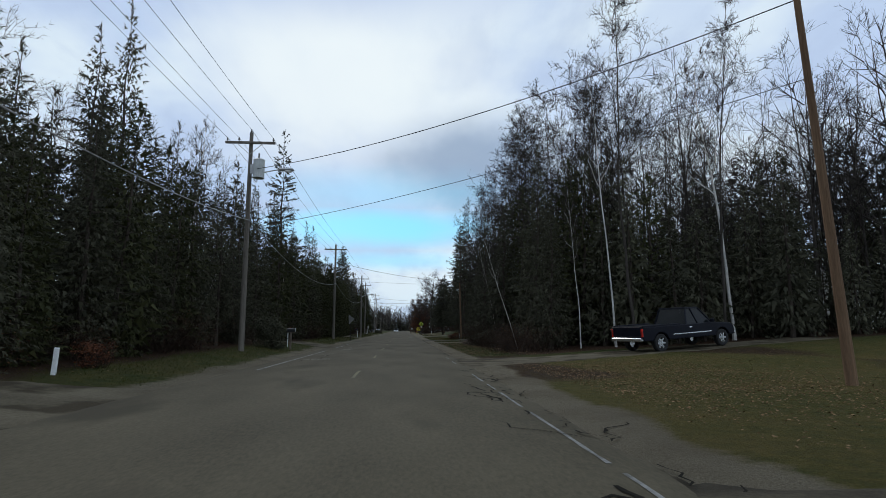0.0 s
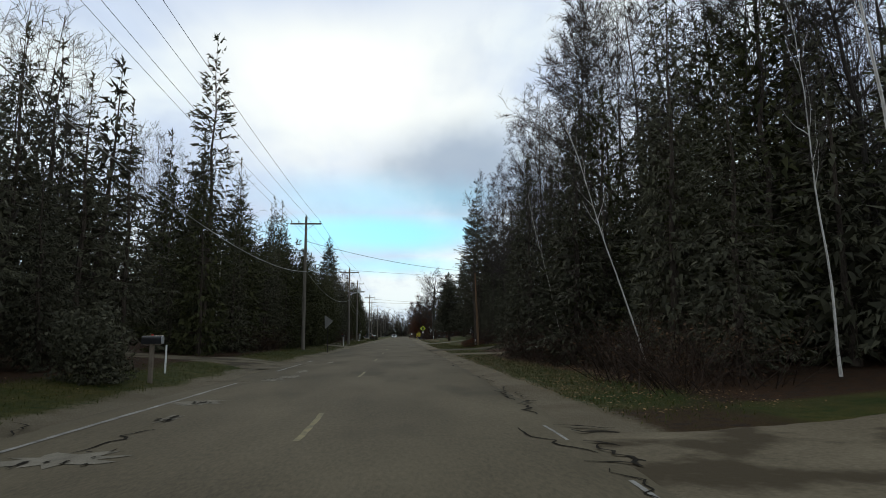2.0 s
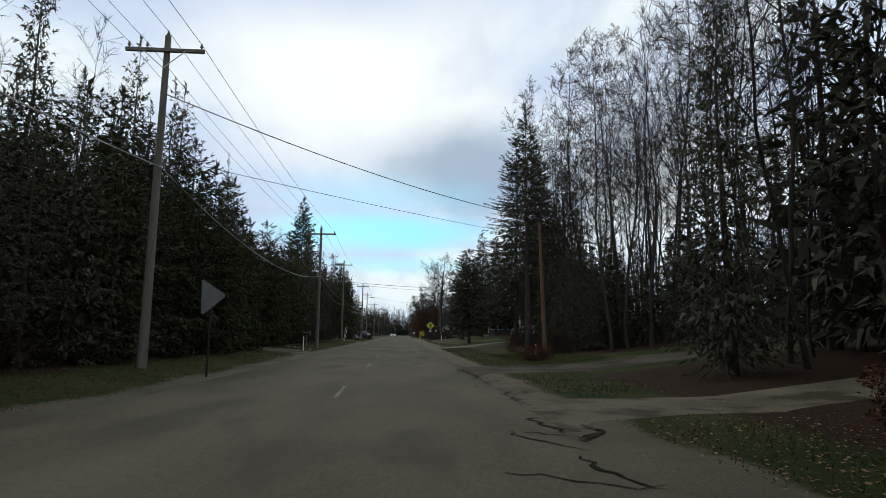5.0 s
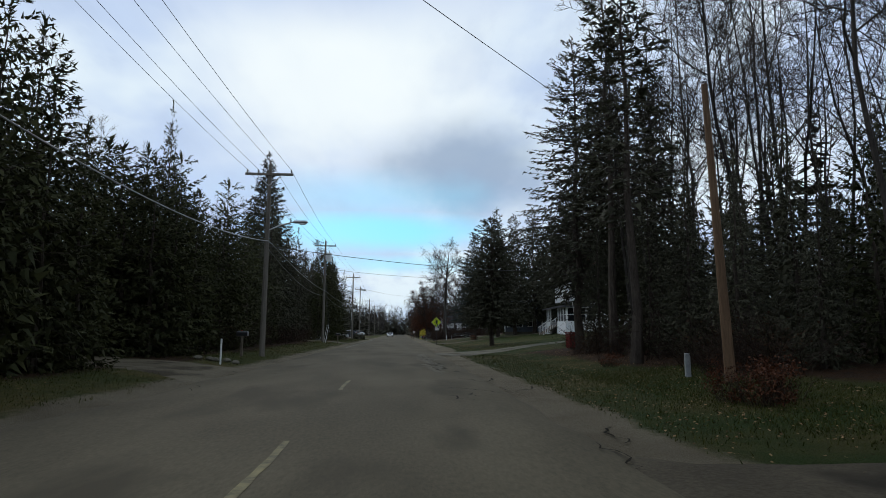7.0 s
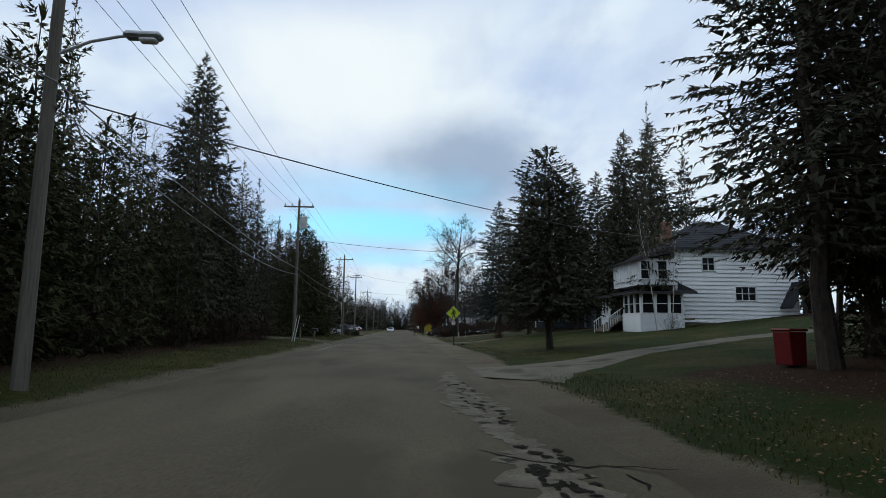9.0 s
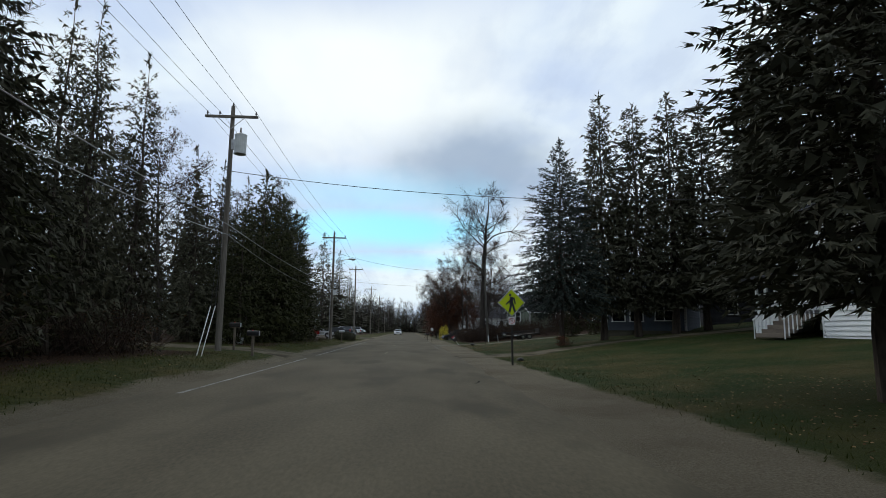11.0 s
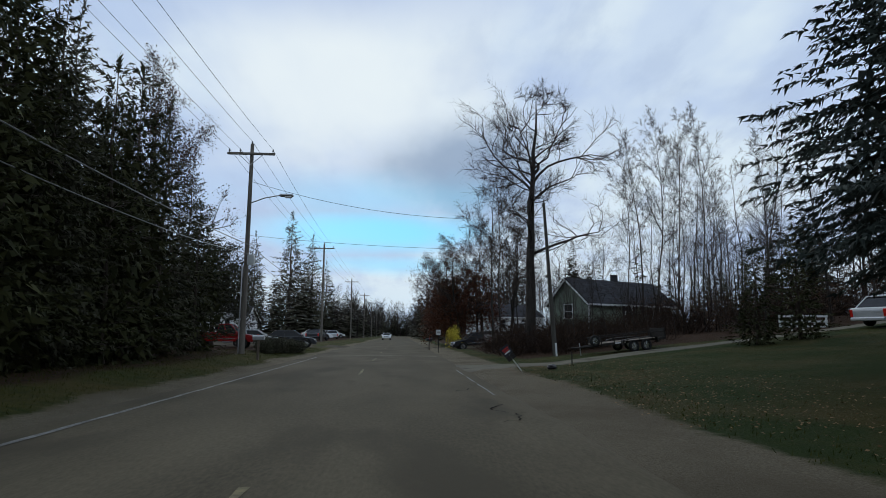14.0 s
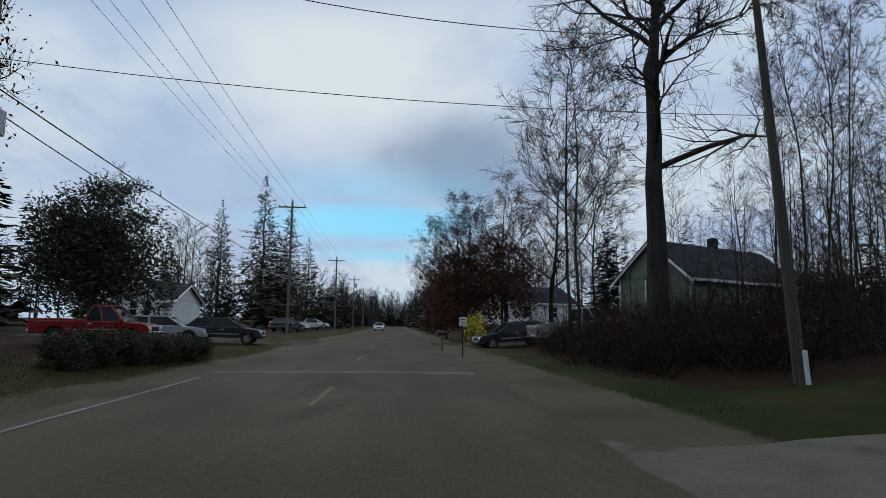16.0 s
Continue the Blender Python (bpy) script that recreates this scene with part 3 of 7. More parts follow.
def crack(x, y, length, heading, width=0.05, seed=0):
    rnd = random.Random(seed)
    pts, a = [(x, y)], heading
    for _ in range(max(3, int(length / 0.18))):
        a = heading + rnd.uniform(-0.9, 0.9)
        x, y = x + 0.18 * math.cos(a), y + 0.18 * math.sin(a)
        pts.append((x, y))
    w = [width * (0.3 + 0.9 * math.sin(math.pi * (i + 0.3) / len(pts))) * rnd.uniform(0.5, 1.3) for i in range(len(pts))]
    return ribbon(pts, w, 0.008, 0.3, seed)


rnd = random.Random(11)
CRACKS = []  # x from, x to, y from, y to, how many
for x0, x1, y0, y1, n in ((1.7, 2.6, 3, 24, 40), (2.1, 2.6, 24, 66, 14), (1.3, 2.8, 66, 90, 16), (0.8, 2.6, 115, 150, 9), (-5.4, -3.4, 20, 50, 10), (-5.6, -3.8, 78, 140, 10)):
    for _ in range(n):
        CRACKS.append((rnd.uniform(x0, x1), rnd.uniform(y0, y1), rnd.uniform(0.5, 2.2), math.pi / 2 + rnd.choice((0, 0, 0.5, -0.5, 1.4)), rnd.uniform(0.02, 0.05)))
# a net of wide tarry cracks at the ragged right edge
for x, y, ln, hd, w in ((1.85, 24.9, 0.7, 0.1, 0.05), (2.35, 25.9, 1.6, -1.25, 0.07), (2.4, 25.2, 0.5, -0.6, 0.06), (2.15, 27.3, 0.9, -0.4, 0.06), (2.3, 26.9, 0.8, -0.3, 0.08), (2.6, 26.1, 0.45, 0.0, 0.06), (2.45, 23.7, 0.6, 0.6, 0.07), (2.7, 24.9, 0.5, -1.2, 0.08), (2.2, 28.5, 1.8, 1.5, 0.07), (2.3, 30.2, 0.6, 1.0, 0.10), (2.2, 31.0, 2.0, 1.6, 0.05)):
    CRACKS.append((x, y, ln, hd, w))
for k in range(26):
    CRACKS.append((rnd.uniform(2.1, 2.5), rnd.uniform(30, 68), rnd.uniform(0.8, 2.6), math.pi / 2 + rnd.uniform(-0.15, 0.15), rnd.uniform(0.03, 0.085)))
for k, (x, y, ln, hd, w) in enumerate(CRACKS):
    vs, fs = crack(x, y, ln, hd, w, 100 + k)
    tagged(obj("road_crack", vs, fs, M["crack"]), "dark ragged crack in the asphalt", "crack", "road cracks", "structure")


def blotch(name, x, y, rx, ry_, mat, label, seed, lift=0.006, category="road patch"):
    rnd = random.Random(seed)
    vs, fs = [(x, y, surface(x, y) + lift)], []
    n = 26
    for i in range(n):
        a = 2 * math.pi * i / n
        k = 1 + rnd.uniform(-0.42, 0.3)
        px, py = x + rx * k * math.cos(a), y + ry_ * k * math.sin(a)
        vs.append((px, py, surface(px, py) + lift))
    for i in range(n):
        fs.append((0, 1 + i, 1 + (i + 1) % n))
    return tagged(obj(name, vs, fs, mat), label, category, kind="structure")


rnd = random.Random(21)
PATCHES = [(-3.55, 25.5, 0.62, 0.38), (-3.9, 30.8, 0.50, 0.42), (-3.72, 36.7, 0.34, 0.62), (-3.42, 37.7, 0.30, 0.60), (-3.6, 28.6, 0.12, 0.5), (-3.5, 40.6, 0.16, 0.9), (-3.3, 47.2, 0.12, 0.8)]
# the broken strip near the pale driveway: gravel showing through the asphalt
STRIP = ((1.35, 84.6, 0.35), (1.4, 87.0, 0.55), (1.32, 89.3, 0.72), (1.38, 90.7, 0.40), (1.27, 91.9, 0.42), (1.32, 93.5, 0.80), (1.18, 96.4, 0.72), (1.3, 99.0, 0.45), (1.45, 101.5, 0.25))
sx = np.arange(84.6, 101.5, 0.14)
lay("road_patch", [(float(np.interp(y, [q[1] for q in STRIP], [q[0] for q in STRIP])) + 0.05 * noise.noise(Vector((y * 2, 0, 4))), float(y)) for y in sx], [float(np.interp(y, [q[1] for q in STRIP], [q[2] for q in STRIP])) for y in sx], 0.005, M["strip"], "pale broken strip of gravel in the asphalt", "road patch", 0.45, 77)
for k, (x, y, rx, r2) in enumerate(PATCHES):
    blotch("road_patch", x, y, rx, r2, M["patchy"], "pale broken patch of gravel in the asphalt", 40 + k, 0.006 + 0.0002 * k)
HOLES = []
for k in range(95):
    y = rnd.choice((rnd.uniform(85.5, 90.5), rnd.uniform(92, 98)))
    c = float(np.interp(y, [q[1] for q in STRIP], [q[0] for q in STRIP]))
    HOLES.append((c + 0.12 + rnd.uniform(-0.24, 0.24), y, rnd.uniform(0.02, 0.085), rnd.uniform(0.03, 0.12)))
for cx, cy, rx, r2 in PATCHES[:5]:
    for k in range(9):
        HOLES.append((cx + rnd.gauss(0, 0.45) * rx, cy + rnd.gauss(0, 0.45) * r2, rnd.uniform(0.015, 0.05), rnd.uniform(0.03, 0.11)))
for k, (x, y, rx, r2) in enumerate(HOLES):
    blotch("pothole", x, y, rx, r2, M["crack"], "small dark pothole in the broken asphalt", 160 + k, 0.009 + 0.00008 * k, "pothole")

# ---- driveways ----


def driveway(name, pts, widths, mat, label, lift=0.014):
    """A drive along (x, y) points, finely cut so that it lies on the land."""
    ps, ws = [], []
    for i in range(len(pts) - 1):
        for k in range(8):
            t = k / 8
            ps.append((pts[i][0] * (1 - t) + pts[i + 1][0] * t, pts[i][1] * (1 - t) + pts[i + 1][1] * t))
            ws.append(widths[i] * (1 - t) + widths[i + 1] * t)
    ps.append(pts[-1])
    ws.append(widths[-1])
    vs, fs = [], []
    for i, ((x, y), w) in enumerate(zip(ps, ws)):
        x0, y0 = ps[max(i - 1, 0)]
        x1, y1 = ps[min(i + 1, len(ps) - 1)]
        d = Vector((x1 - x0, y1 - y0, 0)).normalized()
        nr = Vector((-d.y, d.x, 0))
        for s in np.linspace(-1, 1, 7):
            q = Vector((x, y, 0)) + nr * s * w / 2 * (1 + 0.13 * noise.noise(Vector((x * 0.9, y * 0.9, s * 3))))
            z = gz(q.x, q.y) + lift - (0.05 if abs(s) > 0.9 else 0)
            if left_edge(q.y) < q.x < right_edge(q.y):
                z = road_z(q.x) - 0.025
            vs.append((q.x, q.y, z))
    for i in range(len(ps) - 1):
        for k in range(6):
            a = i * 7 + k
            fs.append((a, a + 1, a + 8, a + 7))
    return tagged(obj(name, vs, fs, mat, smooth=True), label, "driveway", kind="structure")


driveway("driveway_truck", [(1.8, 24.0), (4.5, 24.6), (9, 25.8), (15, 27.8), (22, 30.5)], [8.0, 5.2, 4.2, 4.2, 4.2], M["gravel"], "worn gravel driveway where the pickup is parked")
driveway("driveway_lawn", [(1.8, 3.2), (4.5, 3.4), (12, 3.8), (26, 5)], [5.0, 3.4, 3.0, 3.0], M["drive"], "grey asphalt driveway beside the lawn")
driveway("driveway_forest", [(1.8, 57.6), (4.5, 57.8), (9, 58.3), (17, 60)], [5, 3.2, 2.8, 2.8], M["gravel"], "narrow gravel drive into the woods")
driveway("driveway_dark", [(1.8, 69.0), (4.5, 69.2), (9, 69.4), (20, 71)], [6.6, 4.8, 4.4, 4.4], M["drive"], "dark asphalt driveway between the trees")
driveway("driveway_curved", [(1.8, 100.6), (4.5, 103.0), (9, 107.0), (15, 110.0), (25, 110.5)], [8, 4.4, 2.6, 2.5, 2.5], M["concrete"], "pale curving driveway past the white house")
driveway("driveway_blue", [(1.8, 135.4), (4.6, 136.6), (10, 139.8), (17, 142.5), (24, 142.5)], [4.4, 3.0, 2.6, 2.8, 4.5], M["gravel"], "worn gravel driveway to the blue house")
driveway("driveway_trailer", [(1.8, 157.6), (4.2, 158.3), (9, 159.6), (18, 162), (34, 166)], [5.0, 3.0, 2.3, 2.2, 2.2], M["concrete"], "pale concrete driveway beside the utility trailer")
driveway("driveway_left_mailbox", [(-4.6, 45.5), (-7, 46.3), (-11, 48), (-20, 52)], [9.5, 6.2, 4.2, 4], M["gravel"], "gravel driveway into the dark woods")
driveway("driveway_left_near", [(-4.6, 11.0), (-7, 11.0), (-12, 10.6), (-22, 10)], [7, 4.6, 4, 4], M["gravel"], "gravel driveway by the white marker post")
driveway("driveway_left_post", [(-4.6, 84.6), (-7, 85.3), (-12, 87.5), (-22, 93)], [8.5, 5.6, 4, 4], M["gravel"], "sandy driveway among cedars")
driveway("driveway_left_hedge", [(-4.6, 134.6), (-7, 134.8), (-12, 135.2), (-22, 136)], [6.0, 4.6, 4, 4], M["gravel"], "gravel driveway beside a cedar hedge")
driveway("side_street", [(-40, 193.5), (-20, 193), (-5, 192.5), (2.4, 192.5), (12, 192.4), (40, 193)], [6, 6, 7.5, 7.5, 6, 6], M["drive"], "asphalt side street crossing the road")
# ---- trees ----


def bare_tree(seed, h, spread=0.28, first=0.4, limbs=14, lean=0.0, up=0.75, r0=None, twigs=4, wobble=0.02, kink=0.17, seg=3, bend=5, stout=0.6, forks=()):
    """A leafless tree: (trunk and limbs, twigs), each as vertices and faces."""
    rnd = random.Random(seed)
    wood, fine = Heap(), Heap()
    fine.tips = []
    r0 = r0 or 0.0052 * h
    pts, rad = [], []
    p, d = Vector((0, 0, -0.25)), Vector((lean, 0, 1)).normalized()
    n = 12
    for i in range(n + 1):
        t = i / n
        pts.append(p.copy())
        rad.append(max(0.012, r0 * (1 - t) ** 0.85 * (1.35 if i == 0 else 1)))
        d = (d * 0.75 + Vector((lean * 0.25, 0, 0.25)) + Vector((rnd.gauss(0, wobble * 2.2), rnd.gauss(0, wobble * 2.2), 0))).normalized()
        p = p + d * (h + 0.25) / n
    wood.add(*tube(pts, rad, 7))

    def along(t):
        k = min(n - 1, int(t * n))
        return pts[k].lerp(pts[k + 1], t * n - k), rad[k] + (rad[k + 1] - rad[k]) * (t * n - k)

    def limb(base, way, length, r, depth):
        if depth == 4:  # a twig: one thin blade
            w = way.normalized()
            side = w.cross(Vector((rnd.gauss(0, 1), rnd.gauss(0, 1), rnd.gauss(0, 1)))).normalized() * max(0.0095, r)
            fine.add([base - side, base + side, base + w * length], [(0, 1, 2)])
            fine.tips.append(base + w * length * rnd.uniform(0.4, 1.0))
            return
        if depth == 3:  # a thin flat branch
            w = way.normalized()
            side = w.cross(Vector((rnd.gauss(0, 1), rnd.gauss(0, 1), rnd.gauss(0, 1)))).normalized() * max(0.015, r)
            mid_, tip_ = base + w * length * 0.5, base + w * length + Vector((0, 0, 0.08 * length))
            fine.add([base - side, base + side, mid_ + side * 0.6, tip_, mid_ - side * 0.6], [(0, 1, 2, 3, 4)])
            for k in range(twigs + 3):
                b = base.lerp(tip_, rnd.uniform(0.15, 1.0))
                sd = w.cross(Vector((rnd.gauss(0, 1), rnd.gauss(0, 1), rnd.gauss(0, 1)))).normalized()
                limb(b, w * 0.7 + sd * rnd.uniform(0.4, 1.2) + Vector((0, 0, 0.08)), length * rnd.uniform(0.4, 0.75), r * 0.45, 4)
            return
        m = (bend, seg, 1)[depth - 1]
        q, ps, w = base.copy(), [], way.normalized()
        for i in range(m + 1):
            ps.append(q.copy())
            w = (w + Vector((rnd.gauss(0, kink), rnd.gauss(0, kink), rnd.gauss(0.07, 0.10)))).normalized()
            q = q + w * length / m
        rs = [max(0.008, r * (1 - 0.85 * i / m)) for i in range(m + 1)]
        (wood if depth == 1 else fine).add(*tube(ps, rs, 5 if depth == 1 else 3))
        kids = (7, twigs + 1, twigs + 1)[depth - 1]
        for k in range(kids):
            t = rnd.uniform(0.15, 1.0)
            i = min(m - 1, int(t * m))
            b = ps[i].lerp(ps[i + 1], t * m - i)
            axis = (ps[i + 1] - ps[i]).normalized()
            side = axis.cross(Vector((rnd.gauss(0, 1), rnd.gauss(0, 1), rnd.gauss(0, 1)))).normalized()
            nw = axis * 0.75 + side * rnd.uniform(0.45, 1.15) + Vector((0, 0, 0.12))
            limb(b, nw, length * rnd.uniform(0.40, 0.66) * (1.05 - 0.35 * t), r * 0.42, depth + 1)

    for k in range(limbs):
        t = first + (0.97 - first) * ((k + rnd.random()) / limbs)
        b, r = along(t)
        a = k * 2.4 + rnd.uniform(-0.5, 0.5)
        rise = up + 0.5 * (t - first) + rnd.uniform(-0.2, 0.2)
        way = Vector((math.cos(a), math.sin(a), rise))
        ln = h * spread * (1.0 - 0.62 * (t - first) / (1 - first)) * rnd.uniform(0.75, 1.2)
        limb(b, way, ln, r * stout, 1)
    for t, turn_, rise, ln, k in forks:  # the great limbs: height share, heading in degrees, rise, length, thickness
        b, r = along(t)
        limb(b, Vector((math.cos(radians(turn_)), math.sin(radians(turn_)), rise)), ln, r * k, 1)
    return wood, fine


def conifer(seed, h, r, low=0.06, droop=0.3, taper=0.85, ragged=0.3, boughs=270, size=0.25, hang=0.75, core=1500, lush=7.0, tip=0.0):
    """A spruce, pine or cedar: (trunk, needle sprays). Boughs grow all round at every height, long and short; each carries
    side sprays and hanging sprays, and short inner growth closes the middle."""
    rnd = random.Random(seed)
    wood, green = Heap(), Heap()
    r0 = 0.010 * h + 0.03
    pts = [Vector((rnd.gauss(0, 0.004 * h) * (i > 0), rnd.gauss(0, 0.004 * h) * (i > 0), -0.25 + (h + 0.1) * i / 8)) for i in range(9)]
    wood.add(*tube(pts, [max(0.012, r0 * (1 - i / 8) * (1.3 if i == 0 else 1)) for i in range(9)], 7))

    def reach(t):
        return (1 - t) ** taper * (0.62 + 0.38 * min(1, t / 0.12)) * (1 - tip * t)

    def spray(q, w, wide):
        side = w.cross(Vector((rnd.gauss(0, 1), rnd.gauss(0, 1), rnd.gauss(0, 1)))).normalized() * w.length * wide
        green.add([q - side, q + side, q + w], [(0, 1, 2)])

    made = 0
    while made < boughs:
        t = rnd.random()
        if rnd.random() > reach(t) + 0.22:
            continue
        made += 1
        a, z = rnd.uniform(0, 2 * math.pi), h * (low + (0.985 - low) * t)
        lump = noise.noise(Vector((math.cos(a) * 1.3, math.sin(a) * 1.3, z * 0.55 + seed)))
        tier = noise.noise(Vector((seed * 1.7, 0.5, z * 1.5)))
        L = max(0.22, r * reach(t) * (1 + ragged * (0.9 * lump + 0.45 * tier)) * rnd.uniform(0.72, 1.06))
        rise = -droop * (1 - t) + 0.85 * t * t + rnd.uniform(-0.16, 0.16)
        d = Vector((math.cos(a), math.sin(a), rise)).normalized()
        s = Vector((-math.sin(a), math.cos(a), 0))
        base = Vector((0, 0, z))
        sag = L * droop * 0.45
        if L > 1.3:
            wood.add(*tube([base, base + d * L * 0.62 + Vector((0, 0, -sag * 0.4))], [0.008 + 0.006 * L, 0.006], 3))
        for i in range(3 + int(lush * min(L, 3.5) / (size * 2.4))):
            u = 0.12 + 0.92 * math.sqrt(rnd.random())
            q = base + d * (L * u) + Vector((0, 0, -sag * u + sag * 0.5 * u * u))
            k = size * rnd.uniform(0.55, 1.25) * (1.25 - 0.45 * u) * (0.75 + 0.25 * min(1, L))
            w = d * rnd.uniform(0.25, 1.0) + s * rnd.uniform(-0.95, 0.95) + Vector((0, 0, rnd.uniform(-1.5 * hang, 0.25)))
            spray(q, w.normalized() * k, rnd.uniform(0.12, 0.21))
    for _ in range(core):
        t = rnd.random() ** 1.4
        a, k = rnd.uniform(0, 2 * math.pi), r * reach(t) * 0.62 * math.sqrt(rnd.random())
        q = Vector((k * math.cos(a), k * math.sin(a), h * (low + (0.9 - low) * t)))
        spray(q, Vector((math.cos(a) * 0.4, math.sin(a) * 0.4, rnd.uniform(-1.2, 0.6))).normalized() * size * (0.35 + 0.75 * reach(t)) * rnd.uniform(0.9, 1.8), 0.25)
    for k in range(9):
        q, a = Vector((0, 0, h * (0.95 + 0.006 * k))), rnd.uniform(0, 6.28)
        spray(q, Vector((math.cos(a) * 0.15, math.sin(a) * 0.15, 0.24)), 0.2)
    return wood, green


def leaf_mass(seed, rx, ry_, h, count, size, base=0.0, lumps=9):
    """Leaves gathered in uneven clumps, for bushes, hedges and leafy crowns."""
    rnd = random.Random(seed)
    heap = Heap()
    clumps = []
    for _ in range(lumps):
        a, k = rnd.uniform(0, 6.28), math.sqrt(rnd.random()) * 0.72
        zz = base + (h - base) * rnd.uniform(0.12, 0.8)
        clumps.append((Vector((rx * k * math.cos(a), ry_ * k * math.sin(a), zz)), rnd.uniform(0.32, 0.55)))
    for _ in range(count):
        c, k = rnd.choice(clumps)
        v = Vector((rnd.gauss(0, 1), rnd.gauss(0, 1), rnd.gauss(0, 1))).normalized() * (rnd.random() ** 0.4)
        p = c + Vector((v.x * rx * k, v.y * ry_ * k, v.z * (h - base) * k * 0.75))
        p.z = max(0.02, p.z)
        u = Vector((rnd.gauss(0, 1), rnd.gauss(0, 1), rnd.gauss(0, 0.7))).normalized()
        w = u.cross(Vector((rnd.gauss(0, 1), rnd.gauss(0, 1), rnd.gauss(0, 1)))).normalized()
        s = size * rnd.uniform(0.6, 1.4)
        heap.add([p - u * s, p + w * s * 0.45, p + u * s, p - w * s * 0.45], [(0, 1, 2, 3)])
    return heap


def tip_leaves(seed, tips, share, size, spread=0.10):
    """Leaves that hang from the twigs of a tree."""
    rnd = random.Random(seed)
    heap = Heap()
    for t in tips:
        if rnd.random() > share:
            continue
        p = t + Vector((rnd.gauss(0, spread), rnd.gauss(0, spread), rnd.gauss(-0.05, spread)))
        u = Vector((rnd.gauss(0, 1), rnd.gauss(0, 1), rnd.gauss(-0.4, 0.8))).normalized()
        w = u.cross(Vector((rnd.gauss(0, 1), rnd.gauss(0, 1), rnd.gauss(0, 1)))).normalized()
        s = size * rnd.uniform(0.6, 1.4)
        heap.add([p - u * s, p + w * s * 0.5, p + u * s, p - w * s * 0.5], [(0, 1, 2, 3)])
    return heap


def both(a, b):
    a.add(b.v, b.f)
    return a


def stems(seed, r, h, count, thick=0.012, lean=0.35):
    rnd = random.Random(seed)
    heap = Heap()
    for _ in range(count):
        a, k = rnd.uniform(0, 6.28), math.sqrt(rnd.random()) * r * 0.5
        p = Vector((k * math.cos(a), k * math.sin(a), -0.1))
        w = Vector((rnd.gauss(0, lean), rnd.gauss(0, lean), 1)).normalized()
        ln = h * rnd.uniform(0.55, 1.1)
        ps = [p, p + w * ln * 0.5, p + w * ln + Vector((rnd.gauss(0, 0.12), rnd.gauss(0, 0.12), 0)) * ln * 0.5]
        heap.add(*tube(ps, [thick, thick * 0.7, thick * 0.3], 3))
        for _ in range(7):
            t = rnd.uniform(0.2, 0.95)
            b = ps[0].lerp(ps[2], t)
            v = (w + Vector((rnd.gauss(0, 0.9), rnd.gauss(0, 0.9), rnd.gauss(-0.2, 0.3)))).normalized() * ln * rnd.uniform(0.25, 0.5)
            sd = v.cross(Vector((rnd.gauss(0, 1), rnd.gauss(0, 1), 0.3))).normalized() * thick * 0.5
            heap.add([b - sd, b + sd, b + v], [(0, 1, 2)])
    return heap


PROTO = {}


def proto(key, kind, *heaps):
    """Keeps the meshes of one plant; heaps are (part name, heap, material)."""
    PROTO[key] = (kind, [(nm, mesh_of(key + "_" + nm, h.v, h.f, mt)) for nm, h, mt in heaps])


HEIGHT = {}
for i, (hh, sp, fi, li, upw) in enumerate(((19, 0.24, 0.42, 15, 0.9), (17, 0.27, 0.36, 16, 0.8), (21, 0.20, 0.5, 14, 1.0), (15, 0.30, 0.30, 15, 0.7), (18, 0.22, 0.38, 16, 1.1))):
    w, f = bare_tree(20 + i, hh, sp, fi, li, up=upw, twigs=4, kink=0.24)
    proto(f"bare{i}", "bare_tree", ("trunk", w, M["bark"]), ("crown", f, M["twig"]))
    HEIGHT[f"bare{i}"] = hh
for i in range(3):
    w, f = bare_tree(90 + i, 17, 0.27, 0.36, 10, up=0.95, twigs=1)
    proto(f"thinbare{i}", "bare_tree", ("trunk", w, M["bark"]), ("crown", f, M["twig"]))
    HEIGHT[f"thinbare{i}"] = 17
    w, g = conifer(95 + i, 14, 2.7, low=0.05, droop=0.32, taper=0.8, ragged=0.45, boughs=120, size=0.5, core=420, lush=6)
    proto(f"thinspruce{i}", "spruce_tree", ("trunk", w, M["con_bark"]), ("crown", g, M["needle"]))
    HEIGHT[f"thinspruce{i}"] = 14
for i in range(2):
    w, f = bare_tree(60 + i, 13, 0.17, 0.5, 10, up=0.9, r0=0.085, twigs=3, lean=0.05)
    proto(f"birch{i}", "birch_tree", ("trunk", w, M["birch"]), ("crown", f, M["twig"]))
    HEIGHT[f"birch{i}"] = 13
w, f = bare_tree(79, 16.5, 0.26, 0.55, 7, up=0.8, r0=0.36, twigs=5, wobble=0.03, kink=0.42, seg=4, bend=8, stout=0.5, forks=(
    (0.36, 5, 0.12, 7.0, 0.42), (0.40, 195, 0.7, 4.2, 0.4), (0.47, 25, 1.0, 6.4, 0.6), (0.52, 250, 0.8, 5.0, 0.45), (0.60, 168, 0.75, 5.6, 0.55), (0.62, 185, 0.35, 5.2, 0.45),
    (0.63, 20, 0.9, 5.4, 0.6), (0.66, 75, 1.5, 5.0, 0.55), (0.68, 300, 1.2, 5.0, 0.5), (0.70, 120, 1.4, 5.0, 0.55)))
proto("oak", "large_bare_tree", ("trunk", w, M["bark"]), ("crown", f, M["twig"]))
HEIGHT["oak"] = 16.5
